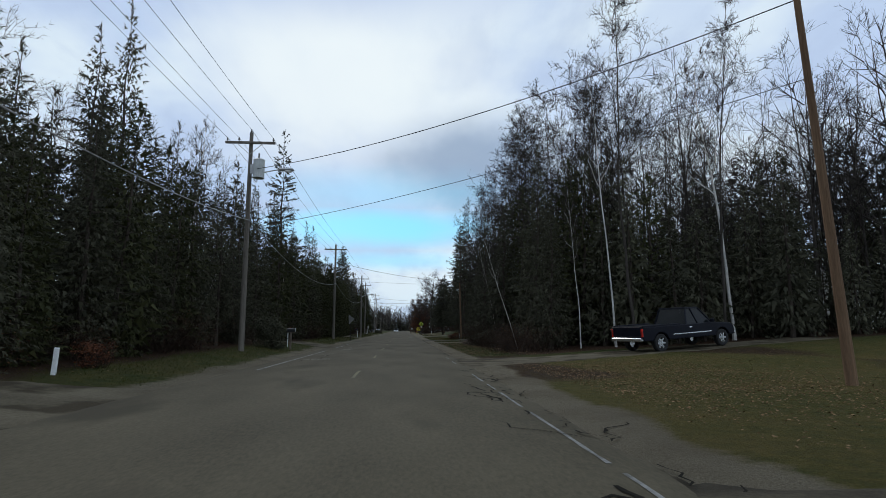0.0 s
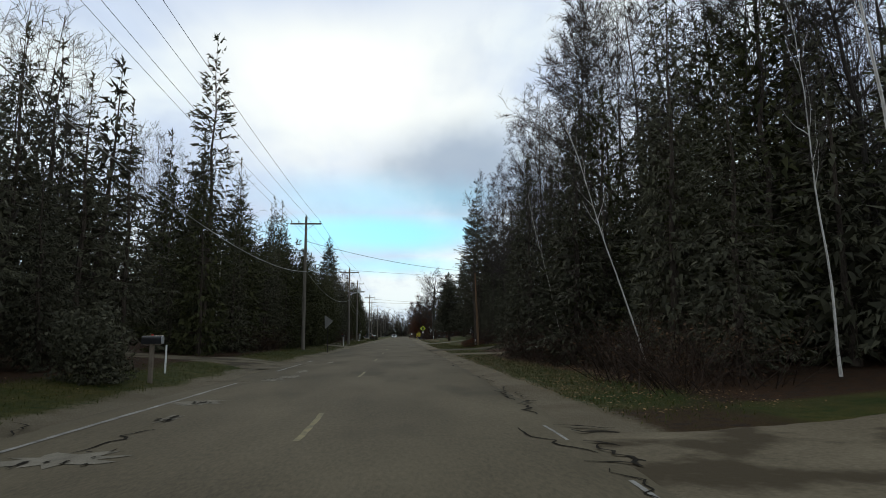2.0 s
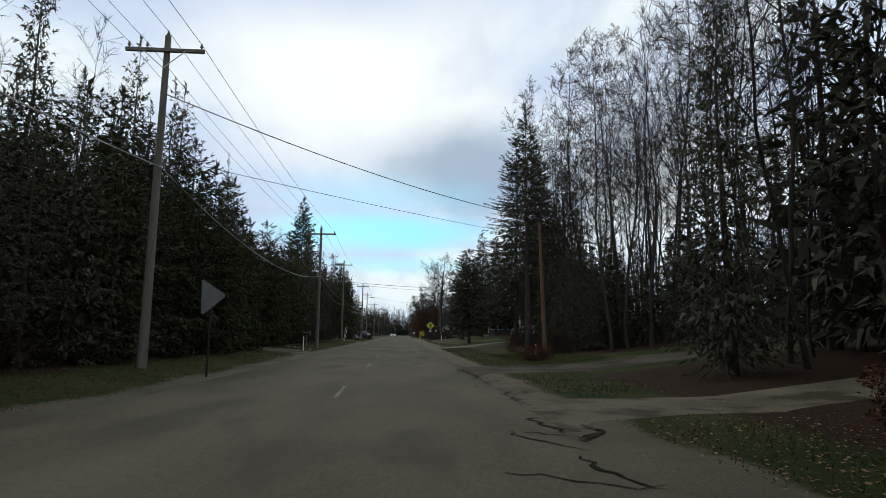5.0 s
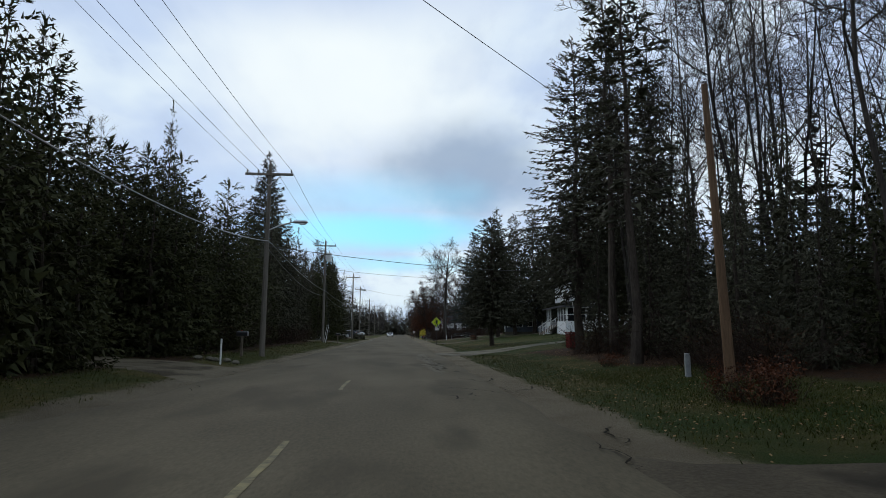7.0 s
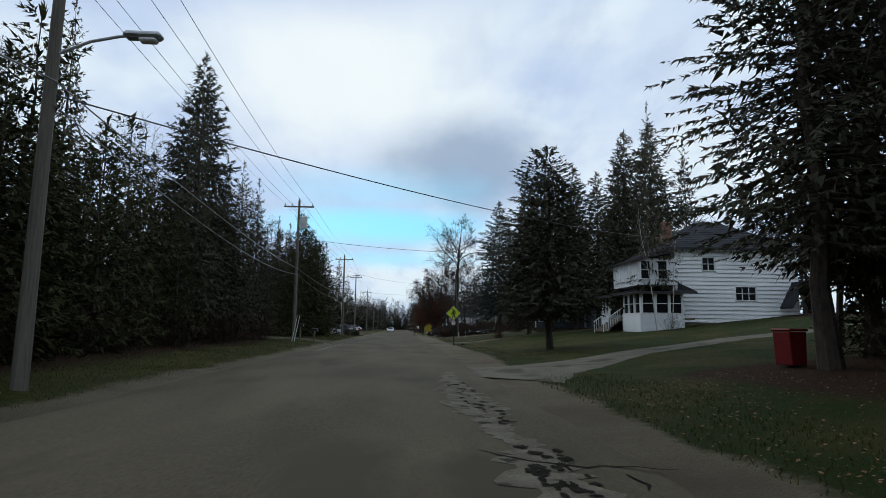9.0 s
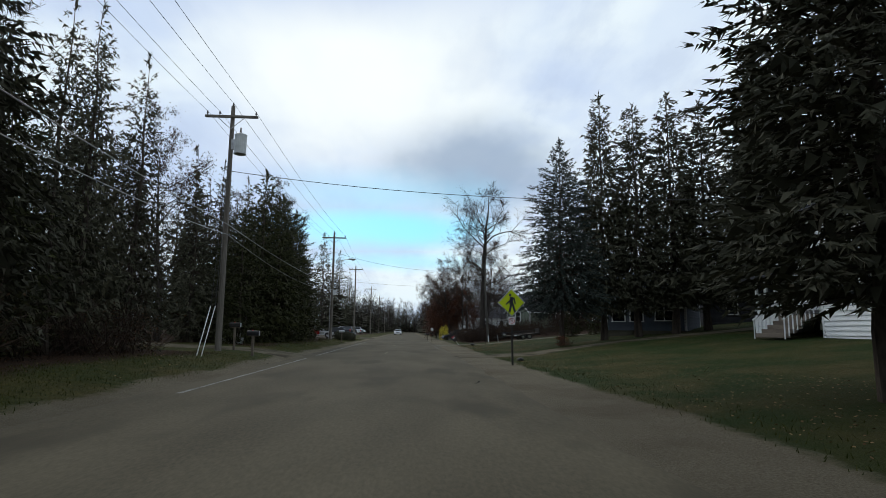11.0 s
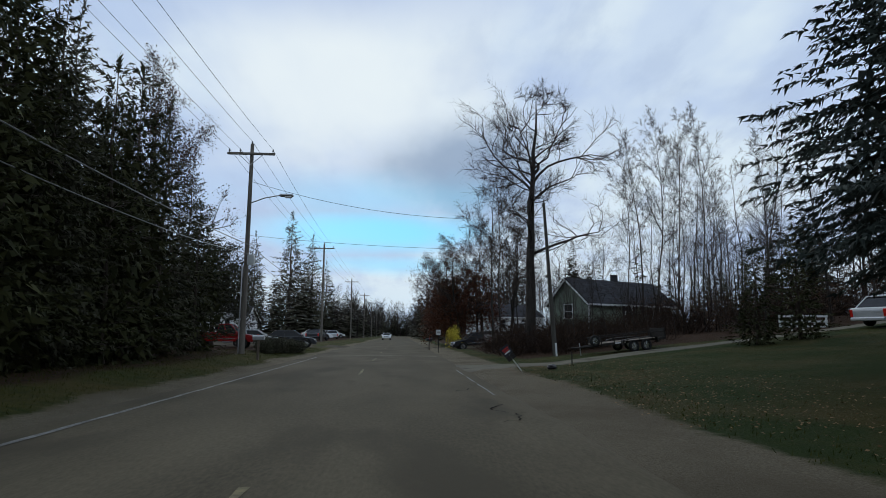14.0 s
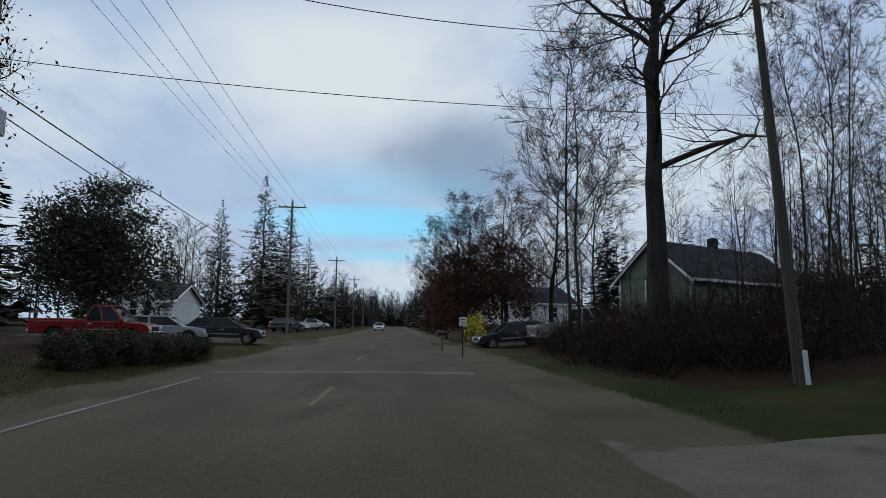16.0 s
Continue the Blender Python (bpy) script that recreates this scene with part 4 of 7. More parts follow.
for i, kw in enumerate((dict(r=2.7, droop=0.32, low=0.04, taper=0.66), dict(r=2.4, droop=0.26, low=0.06, ragged=0.45, taper=0.6), dict(r=2.9, droop=0.34, low=0.03, ragged=0.28, taper=0.72), dict(r=2.6, droop=0.2, low=0.16, ragged=0.6, taper=0.7, boughs=170, core=500))):
    w, g = conifer(100 + i, 14, **kw)
    proto(f"spruce{i}", "spruce_tree", ("trunk", w, M["con_bark"]), ("crown", g, M["needle"]))
    HEIGHT[f"spruce{i}"] = 14
w, g = conifer(120, 14, 3.7, low=0.17, droop=0.3, taper=0.6, ragged=0.35, boughs=760, size=0.24, hang=0.6, core=2200, lush=8)
proto("bluespruce", "blue_spruce_tree", ("trunk", w, M["con_bark"]), ("crown", g, M["blue_needle"]))
HEIGHT["bluespruce"] = 14
w, g = conifer(130, 18, 2.3, low=0.30, droop=0.02, taper=0.5, ragged=0.75, boughs=170, size=0.40, hang=0.35, core=30, lush=7)
proto("pine", "pine_tree", ("trunk", w, M["con_bark"]), ("crown", g, M["needle"]))
HEIGHT["pine"] = 18
for i in range(2):
    w, g = conifer(140 + i, 8, 1.9, low=0.0, droop=0.05, taper=0.42, ragged=0.5, boughs=200, size=0.22, hang=0.55, core=700, lush=6.5)
    proto(f"cedar{i}", "cedar_tree", ("trunk", w, M["con_bark"]), ("crown", g, M["cedar"]))
    HEIGHT[f"cedar{i}"] = 8
for i in range(2):
    proto(f"brush{i}", "brush_thicket", ("branchwork", stems(160 + i, 1.7, 2.2, 30, 0.011, 0.6), M["brush"]), ("foliage", leaf_mass(165 + i, 1.5, 1.5, 1.7, 300, 0.034), M["brown_leaf"]))
    HEIGHT[f"brush{i}"] = 2.3
proto("redbush", "red_shrub", ("branchwork", stems(170, 0.8, 1.0, 45, 0.008), M["brush"]), ("foliage", leaf_mass(171, 0.75, 0.75, 0.95, 700, 0.045), M["red_leaf"]))
HEIGHT["redbush"] = 1.0
proto("greenbush", "evergreen_shrub", ("branchwork", stems(172, 0.8, 1.2, 14), M["brush"]), ("foliage", leaf_mass(173, 1.0, 1.0, 1.3, 5200, 0.05, lumps=22), M["needle"]))
HEIGHT["greenbush"] = 1.3
proto("yellowbush", "yellow_shrub", ("branchwork", stems(174, 0.8, 2.0, 30), M["brush"]), ("foliage", leaf_mass(175, 1.0, 1.0, 2.2, 1300, 0.07), M["yellow_leaf"]))
HEIGHT["yellowbush"] = 2.2
w, f = bare_tree(180, 7.5, 0.36, 0.2, 15, up=0.65, twigs=4, r0=0.12)
proto("redmaple", "leafy_tree", ("trunk", w, M["bark"]), ("branchwork", f, M["twig"]), ("crown", both(tip_leaves(181, f.tips, 1.0, 0.085, 0.14), leaf_mass(184, 2.7, 2.7, 6.9, 4500, 0.10, 0.9, 20)), M["red_leaf"]))
HEIGHT["redmaple"] = 7.5
w, f = bare_tree(182, 12, 0.46, 0.2, 15, up=0.75, twigs=4, r0=0.2)
proto("leafy", "thin_leafed_tree", ("trunk", w, M["bark"]), ("branchwork", f, M["twig"]), ("crown", tip_leaves(183, f.tips * 2, 0.9, 0.060, 0.16), M["brown_leaf"]))
HEIGHT["leafy"] = 12
w, f = bare_tree(190, 6.8, 0.44, 0.22, 16, up=0.55, twigs=4, r0=0.16)
proto("yew", "spreading_evergreen", ("trunk", w, M["con_bark"]), ("branchwork", f, M["twig"]), ("crown", both(tip_leaves(191, f.tips * 2, 0.9, 0.07, 0.18), leaf_mass(192, 3.3, 3.3, 6.8, 17000, 0.095, 1.0, 30)), M["needle"]))
w, g = conifer(195, 11, 3.0, low=0.16, droop=0.2, taper=0.48, ragged=0.4, boughs=520, size=0.25, hang=0.6, core=2200, lush=8)
proto("broadspruce", "spruce_tree", ("trunk", w, M["con_bark"]), ("crown", g, M["needle"]))
HEIGHT["broadspruce"] = 11
w, g = conifer(196, 15, 3.0, low=0.16, droop=0.16, taper=0.5, ragged=0.5, boughs=520, size=0.19, hang=0.6, core=900, lush=8.5)
proto("openspruce", "spruce_tree", ("trunk", w, M["con_bark"]), ("crown", g, M["needle"]))
HEIGHT["openspruce"] = 15
for i in range(2):
    w, g = conifer(150 + i, 14, 2.2, low=0.12, droop=0.3, taper=0.5, ragged=0.45, boughs=480, size=0.28, core=2000, lush=7)
    proto(f"tallspruce{i}", "spruce_tree", ("trunk", w, M["con_bark"]), ("crown", g, M["needle"]))
    HEIGHT[f"tallspruce{i}"] = 14
w, g = conifer(197, 17.6, 4.3, low=0.03, droop=0.3, taper=0.72, ragged=0.22, boughs=900, size=0.36, hang=0.75, core=2200, lush=7)
proto("conespruce", "spruce_tree", ("trunk", w, M["con_bark"]), ("crown", g, M["needle"]))
HEIGHT["conespruce"] = 17.6
HEIGHT["yew"] = 7.5

LABELS = {
    "bare_tree": "tall leafless hardwood tree with grey bark", "birch_tree": "slender white-barked leafless birch", "large_bare_tree": "large spreading leafless shade tree",
    "spruce_tree": "dark green spruce with drooping boughs", "blue_spruce_tree": "dense blue-green spruce by the lawn", "pine_tree": "tall ragged pine with a bare lower trunk",
    "cedar_tree": "dense dark cedar leafed to the ground", "brush_thicket": "tangled brown underbrush at the wood's edge", "red_shrub": "low reddish autumn shrub on the verge",
    "evergreen_shrub": "low dense evergreen shrub", "yellow_shrub": "bright yellow autumn shrub", "leafy_tree": "small tree with dark rust-red leaves", "thin_leafed_tree": "broad tree holding a few brown leaves",
    "spreading_evergreen": "broad dark evergreen with a rounded crown",
}
CATS = {"bare_tree": "tree", "birch_tree": "tree", "large_bare_tree": "tree", "spruce_tree": "tree", "blue_spruce_tree": "tree", "pine_tree": "tree", "cedar_tree": "tree", "leafy_tree": "tree", "thin_leafed_tree": "tree", "spreading_evergreen": "tree"}
TAKEN = []


def plant(key, x, y, h, wide=1.0, turn=0.0, lean=(0, 0), sink=0.0):
    kind, parts = PROTO[key]
    s = h / HEIGHT[key]
    m = Matrix.Translation((x, y, gz(x, y) - sink)) @ Euler((lean[1], lean[0], 0)).to_matrix().to_4x4() @ Matrix.Rotation(turn, 4, "Z") @ Matrix.Diagonal((s * wide, s * wide, s, 1))
    e = empty(kind, m, LABELS[kind], CATS.get(kind, "shrub"), "roadside " + ("trees" if CATS.get(kind) else "shrubs"))
    for nm, me in parts:
        o = new(nm, me)
        o.parent = e
    TAKEN.append((x, y))
    return e
# ---- planting: trees that stand out ----
KEY_LEFT = (
    ("spruce2", -11.0, 22.9, 14.0, 0.75), ("spruce0", -13.0, 24.5, 13.6, 0.9), ("spruce1", -15.5, 23.5, 12.4, 0.9), ("spruce3", -13.0, 33.6, 12.6, 0.8),
    ("spruce1", -11.6, 36.8, 10.6, 1.0), ("pine", -11.0, 52.8, 19.0, 0.75), ("spruce0", -12.2, 55.0, 13.5, 0.9), ("spruce2", -20.0, 78.5, 21.5, 0.7),
    ("spruce0", -19.0, 88.0, 21.5, 0.75), ("spruce2", -13.3, 80.4, 15.3, 0.8), ("conespruce", -12.4, 119.6, 17.6, 1.0), ("spruce1", -23.4, 124.8, 24.0, 0.65),
)
KEY_LEFT2 = (
    ("spruce0", -12.2, 79.0, 14.5, 0.9), ("spruce0", -11.3, 125.5, 12.5, 0.9), ("spruce1", -12.5, 143.7, 11.9, 1.0), ("spruce0", -12.2, 148.4, 12.0, 0.95),
    ("spruce1", -12.5, 155.0, 13.5, 0.9), ("leafy", -13.6, 168.0, 14.0, 0.8), ("yew", -16.0, 186.0, 8.8, 1.0), ("spruce2", -20.8, 246.0, 23.5, 1.25),
    ("spruce0", -28.3, 249.5, 20.0, 1.1), ("spruce2", -17.4, 250.0, 20.0, 1.2), ("spruce0", -16.0, 261.0, 16.2, 1.1), ("bare1", -25.0, 205.0, 13.0, 0.9),
)
KEY_RIGHT = (
    ("bare0", 12.1, 30.2, 21.0, 0.8), ("bare2", 17.2, 30.6, 20.0, 0.8), ("bare2", 7.6, 53.2, 16.0, 1.0), ("pine", 9.4, 90.5, 19.0, 0.9), ("pine", 8.3, 85.6, 16.6, 1.0),
    ("broadspruce", 7.7, 114.1, 10.8, 1.28), ("spruce0", 19.6, 128.6, 18.2, 0.7), ("spruce2", 15.4, 99.5, 17.5, 0.9), ("bluespruce", 10.0, 143.4, 14.0, 0.95),
    ("tallspruce0", 13.4, 145.2, 17.8, 1.05), ("tallspruce1", 15.7, 144.8, 16.6, 1.2), ("tallspruce0", 18.4, 145.0, 17.4, 1.25), ("tallspruce1", 25.0, 140.6, 20.5, 1.3),
)
KEY_RIGHT2 = (
    ("bare4", 21.3, 174.4, 16.2, 0.8), ("bare2", 18.6, 178.5, 15.6, 0.9), ("bare4", 26.5, 175.0, 14.0, 0.9),
    ("redmaple", 5.4, 199.0, 6.9, 1.25), ("redmaple", 8.6, 200.0, 7.4, 1.2), ("redmaple", 4.6, 206.0, 6.0, 1.1), ("leafy", 6.2, 197.5, 9.4, 1.4), ("leafy", 6.4, 208.0, 11.5, 1.2), ("leafy", 5.0, 232.0, 11.0, 1.1), ("leafy", 9.6, 204.0, 12.0, 1.1),
    ("leafy", 12.5, 200.0, 13.0, 1.0), ("spruce0", 9.0, 265.0, 13.0, 1.0), ("leafy", 6.5, 252.0, 13.0, 1.0), ("birch0", 18.5, 32.0, 17.0, 0.9),
)
KEY_MORE = (
    ("tallspruce1", 21.2, 146.0, 17.0, 1.25), ("cedar0", -12.0, 90.8, 9.0, 1.3), ("cedar1", -13.6, 92.8, 9.8, 1.3), ("cedar0", 12.6, 98.6, 5.5, 1.1), ("cedar1", 14.6, 98.0, 6.5, 1.1), ("cedar0", 11.9, 94.6, 5.0, 1.1), ("cedar1", 16.4, 97.0, 7.0, 1.1), ("spruce0", 29.0, 141.5, 19.0, 0.8), ("spruce2", 28.0, 147.5, 17.0, 0.8), ("openspruce", 9.9, 97.0, 18.0, 1.1), ("tallspruce0", 12.5, 98.8, 17.0, 1.0), ("tallspruce0", 21.0, 138.8, 17.5, 1.1), ("tallspruce1", 22.6, 141.2, 20.0, 1.1), ("cedar0", 14.6, 157.6, 4.5, 1.2), ("cedar1", 17.0, 158.4, 5.0, 1.2),
    ("spruce0", -13.2, 162.6, 11.5, 0.9), ("spruce2", -16.0, 166.0, 13.0, 0.9), ("cedar0", -10.8, 160.6, 6.5, 1.1), ("cedar1", -10.4, 164.9, 7.6, 1.2), ("leafy", -14.2, 139.2, 11.5, 0.9), ("cedar0", -11.0, 139.6, 6.0, 1.1), ("spruce0", -13.0, 140.8, 9.0, 1.0), ("spruce1", -16.2, 139.6, 11.0, 1.0), ("spruce0", -11.7, 167.2, 10.5, 1.0), ("leafy", -12.4, 164.0, 11.5, 0.8), ("cedar1", -12.2, 165.4, 6.0, 1.1), ("spruce1", -18.5, 171.0, 12.0, 0.9),
    ("bare1", 6.2, 173.6, 12.8, 1.1), ("bare3", 9.0, 179.0, 9.5, 1.2), ("bare3", 6.9, 175.0, 12.4, 1.1), ("bare4", 19.8, 178.5, 17.5, 0.8), ("bare2", 22.0, 180.0, 18.0, 0.8), ("bare4", 17.6, 179.0, 15.0, 0.7), ("leafy", -13.2, 152.5, 10.0, 0.8), ("bare0", 18.8, 101.5, 17.0, 1.0), ("spruce1", 13.4, 95.0, 17.0, 1.0), ("spruce0", -10.9, 128.4, 12.0, 0.9), ("spruce2", -13.6, 130.0, 13.0, 0.9), ("spruce1", -11.0, 115.5, 13.5, 0.95), ("spruce0", -12.6, 126.0, 13.0, 0.9),
)
OAK_TURN = 0.0
rnd = random.Random(5)
for key, x, y, h, wd in KEY_LEFT + KEY_LEFT2 + KEY_RIGHT + KEY_RIGHT2 + KEY_MORE:
    plant(key, x, y, h, wd, rnd.uniform(0, 6.28))
plant("oak", 8.0, 170.6, 17.4, 1.0, OAK_TURN)
# birches that lean out over the verge
plant("birch1", 6.8, 34.8, 7.6, 0.6, 1.0, (-0.30, 0.08))
plant("birch0", 7.4, 45.2, 8.0, 0.45, 2.0, (-0.16, 0.0))
plant("birch0", -12.0, 33.6, 5.5, 0.5, 2.0, (0.42, 0.0))
plant("birch1", -11.2, 30.6, 12.0, 0.6, 0.5, (0.06, 0.0))
plant("birch1", -11.6, 56.5, 13.0, 0.6, 2.5, (0.05, 0.0))
plant("birch0", 18.0, 124.5, 9.0, 0.7, 2.5, (-0.06, 0.0))
plant("birch0", 9.5, 31.2, 8.5, 0.6, 4.0, (-0.07, 0.0))
plant("birch1", 11.3, 30.9, 15.0, 0.6, 1.4, (-0.05, 0.0))
plant("birch1", 18.9, 124.1, 8.2, 0.7, 0.6, (0.09, 0.0))

# ---- planting: the woods ----
KEEP_CLEAR = (  # drives and yards: x from, x to, y from, y to
    (-13.5, -6, 41.5, 51.0), (-30, -13.5, 47, 54), (-13.5, -6, 83.8, 89.5), (-24, -6, 132.0, 137.5), (-26, -6, 8.0, 13.0), (-30, -6, 172, 215), (5, 14, 55.8, 61.0), (2, 22, 65.5, 74.5),
    (5, 12.8, 95.2, 109), (8.5, 17.5, 24, 29.3), (2, 25, 0, 29.5), (15, 30, 180.5, 194),
)


def free(x, y, apart):
    if any(a < x < b and c < y < d for a, b, c, d in KEEP_CLEAR):
        return False
    return all((x - p) ** 2 + (y - q) ** 2 > apart * apart for p, q in TAKEN)


def woods(seed, n, x0, x1, y0, y1, kinds, h0, h1, apart):
    rnd = random.Random(seed)
    made = tries = 0
    while made < n and tries < n * 40:
        tries += 1
        x, y = rnd.uniform(x0, x1), rnd.uniform(y0, y1)
        if not free(x, y, apart):
            continue
        made += 1
        h = rnd.uniform(h0, h1)
        key = rnd.choice(kinds)
        if abs(x + 1.3) > 12.2 and key.startswith("spruce"):
            key = rnd.choice(TS)
        if abs(x + 1.3) > 14 and key.startswith("bare"):
            key = rnd.choice(TB)
        if key.startswith("pine"):
            h *= 1.25
        plant(key, x, y, h, rnd.uniform(0.85, 1.15), rnd.uniform(0, 6.28), (rnd.gauss(0, 0.02), rnd.gauss(0, 0.02)))


TS, TB = ["thinspruce0", "thinspruce1", "thinspruce2"], ["thinbare0", "thinbare1", "thinbare2"]
S = ["spruce0", "spruce1", "spruce2", "spruce3"]
B = ["bare0", "bare1", "bare2", "bare3", "bare4"]
# left side, front to back
woods(1, 34, -13.5, -10.0, 6, 41, S + ["cedar0", "cedar1"], 6, 10.5, 1.7)
woods(2, 20, -21, -13.5, 6, 42, TS + TB + TB, 11, 15, 2.2)
woods(37, 14, -24, -13.5, 40, 47, TS + TB, 12, 17, 1.4)
woods(3, 32, -13.5, -9.6, 51, 83, S + ["cedar0", "cedar1", "cedar0"], 6.5, 10.5, 1.6)
woods(4, 20, -22, -13.5, 51, 83, TS + TB + TB, 12, 17, 2.2)
woods(5, 26, -12.4, -9.0, 63, 83, ["cedar0", "cedar1"], 6.5, 9.5, 1.2)
woods(33, 10, -14, -11.5, 68, 84, ["cedar0", "cedar1"], 9, 11.5, 1.3)
woods(6, 30, -14.5, -10.2, 91, 128, S + ["cedar0", "cedar1", "cedar0", "cedar1"], 6.5, 10, 1.6)
woods(7, 20, -24, -14, 91, 130, TS + TB + TB, 11, 16, 2.4)
woods(8, 24, -13.4, -9.6, 139, 159.5, ["cedar0", "cedar1", "spruce2", "spruce0"], 8.0, 12.0, 1.3)
woods(9, 12, -26, -13.5, 138, 160, TS + TB, 10, 14, 2.4)
# right side
woods(11, 20, 7.6, 14.5, 31.5, 45, S + ["cedar0"], 7, 13, 1.6)
woods(32, 14, 7.0, 13.4, 43, 54, S, 7, 12, 1.5)
woods(26, 18, 10.2, 14, 31, 55, B, 16, 21, 1.3)
woods(12, 20, 9.5, 26, 31, 66, TB + B, 14, 19, 2.2)
woods(13, 24, 14, 26, 31, 64, TS, 8, 12, 2.2)
woods(14, 12, 18, 42, 31, 46, TB + TS, 11, 17, 2.4)
woods(15, 16, 8.6, 15, 61.5, 66, S + B, 10, 17, 1.4)
woods(36, 14, 15, 26, 78, 98, TS, 6, 9, 1.6)
woods(16, 15, 9.5, 14, 79, 96, S + ["cedar0"], 5.5, 9, 1.6)
woods(27, 22, 9.2, 20, 76.5, 95, B, 15, 21, 1.5)
woods(17, 20, 14, 30, 73, 104, TB, 14, 20, 2.0)
woods(18, 8, 30, 48, 100, 175, TB, 11, 16, 3.0)
woods(19, 9, 20, 46, 186, 215, TB, 10, 15, 3.0)
woods(21, 20, -13.2, -9.6, 89.5, 97.5, ["cedar0", "cedar1"], 7.0, 8.4, 1.1)
woods(22, 18, 21, 34, 168, 181, TB, 8, 15, 1.6)
woods(23, 12, 9.5, 17, 167, 182, TB, 3.5, 5.5, 1.4)
woods(31, 14, 11, 27, 30.6, 35.5, S, 6, 10, 1.5)
woods(24, 12, 12, 32, 31, 50, TB, 13, 18, 1.8)
woods(25, 12, 8.8, 13, 87, 99, TB, 9, 15, 1.5)
woods(20, 5, 30, 44, 165, 186, TB, 11, 15, 2.5)
woods(28, 14, 8.3, 11.6, 166.3, 172, TB, 3.5, 6.5, 1.0)
woods(29, 12, 17.5, 25, 174.5, 180, TB, 6, 12, 1.3)
woods(34, 12, 27, 38, 176, 200, TB + TS, 5, 8, 1.5)
woods(35, 10, 8.5, 17, 198, 213, TB, 4, 8, 1.4)
woods(40, 16, 14, 30, 31, 44, B, 15, 19, 1.5)
woods(41, 7, 9.6, 15, 36, 52, S, 11, 15, 1.4)
woods(44, 14, -20, -13.5, 83, 93, ["cedar0", "cedar1"], 8, 10, 1.6)
woods(45, 10, -12.5, -9.6, 97, 102, ["cedar0", "cedar1"], 6.5, 8, 1.3)
woods(42, 16, 10, 22, 76, 98, B, 16, 20, 1.4)
woods(46, 16, 13, 25, 57, 65.5, TS, 5, 8, 1.4)
woods(47, 12, 15, 26, 74.5, 80, TS, 5, 8, 1.5)
woods(43, 8, 26, 36, 30.5, 40, S, 8, 12, 1.8)
# underbrush along both edges
rnd = random.Random(8)
for x0, x1, y0, y1, n in ((-10.6, -9.4, 14, 40, 16), (-10.4, -9.2, 52, 82, 18), (-10.4, -9.4, 93, 127, 18), (5.7, 7.8, 31, 54, 22), (8.4, 9.6, 79, 97, 12), (6.0, 9.5, 165.8, 180, 26), (9.5, 16, 167, 178, 22)):
    for _ in range(n):
        x, y = rnd.uniform(x0, x1), rnd.uniform(y0, y1)
        plant(rnd.choice(("brush0", "brush1")), x, y, rnd.uniform(1.3, 2.6), rnd.uniform(0.9, 1.4), rnd.uniform(0, 6.28))
for x, y, h, wd in ((6.4, 75.3, 0.8, 0.9), (6.95, 75.7, 0.85, 0.9), (6.2, 76.0, 0.7, 0.9), (8.3, 80.1, 0.5, 1.2), (6.9, 54.6, 0.9, 1.1), (-8.3, 16.8, 0.7, 1.1), (-9.0, 18.2, 0.7, 1.2), (9.6, 141.5, 0.7, 1.2), (7.3, 85.5, 0.5, 1.3)):
    plant("redbush", x, y, h, wd, x * 7)
for x, y, h, wd in ((-7.3, 167.0, 0.8, 1.05), (-7.2, 168.1, 0.86, 1.1), (-7.1, 169.2, 0.88, 1.1), (-6.95, 170.3, 0.86, 1.1), (-6.85, 171.4, 0.84, 1.1), (-6.75, 172.6, 0.8, 1.1), (-6.65, 173.7, 0.74, 1.0), (-7.3, 33.6, 1.7, 0.8)):
    plant("greenbush", x, y, h, wd, x * 5)
for _ in range(18):
    x, y = rnd.uniform(6.8, 12.5), rnd.uniform(167, 174)
    plant(rnd.choice(("brush0", "brush1")), x, y, rnd.uniform(1.7, 2.5), rnd.uniform(0.9, 1.2), rnd.uniform(0, 6.28))
for _ in range(16):
    plant(rnd.choice(("brush0", "brush1")), rnd.uniform(9.5, 16), rnd.uniform(172.5, 180.5), rnd.uniform(2.4, 3.4), rnd.uniform(0.8, 1.1), rnd.uniform(0, 6.28))
for _ in range(44):
    plant(rnd.choice(("brush0", "brush1")), rnd.uniform(17.5, 36), rnd.uniform(168.5, 182), rnd.uniform(2.6, 4.6), rnd.uniform(0.9, 1.3), rnd.uniform(0, 6.28))
plant("yellowbush", 5.2, 190.0, 2.3, 0.9)
plant("brush0", 18.6, 123.6, 2.0, 0.9)

# ---- far woods, low detail, one mesh a side ----


def far_spruce(seed, h, r):
    """A distant conifer: a stack of drooping pointed boughs."""
    rnd = random.Random(seed)
    heap = Heap()
    for k in range(140):
        t = (k / 140) ** 1.15
        z, a = h * (0.04 + 0.95 * t), rnd.uniform(0, 6.28)
        L = (0.25 + r * (1 - t) ** 0.8) * rnd.uniform(0.55, 1.1)
        d = Vector((math.cos(a), math.sin(a), rnd.uniform(-0.35, 0.1)))
        s = Vector((-math.sin(a), math.cos(a), rnd.uniform(-0.3, 0.3))) * (0.18 + 0.16 * L)
        p = Vector((0, 0, z))
        heap.add([p, p + d * L * 0.5 + s, p + d * L, p + d * L * 0.5 - s], [(0, 1, 2, 3)])
    return heap


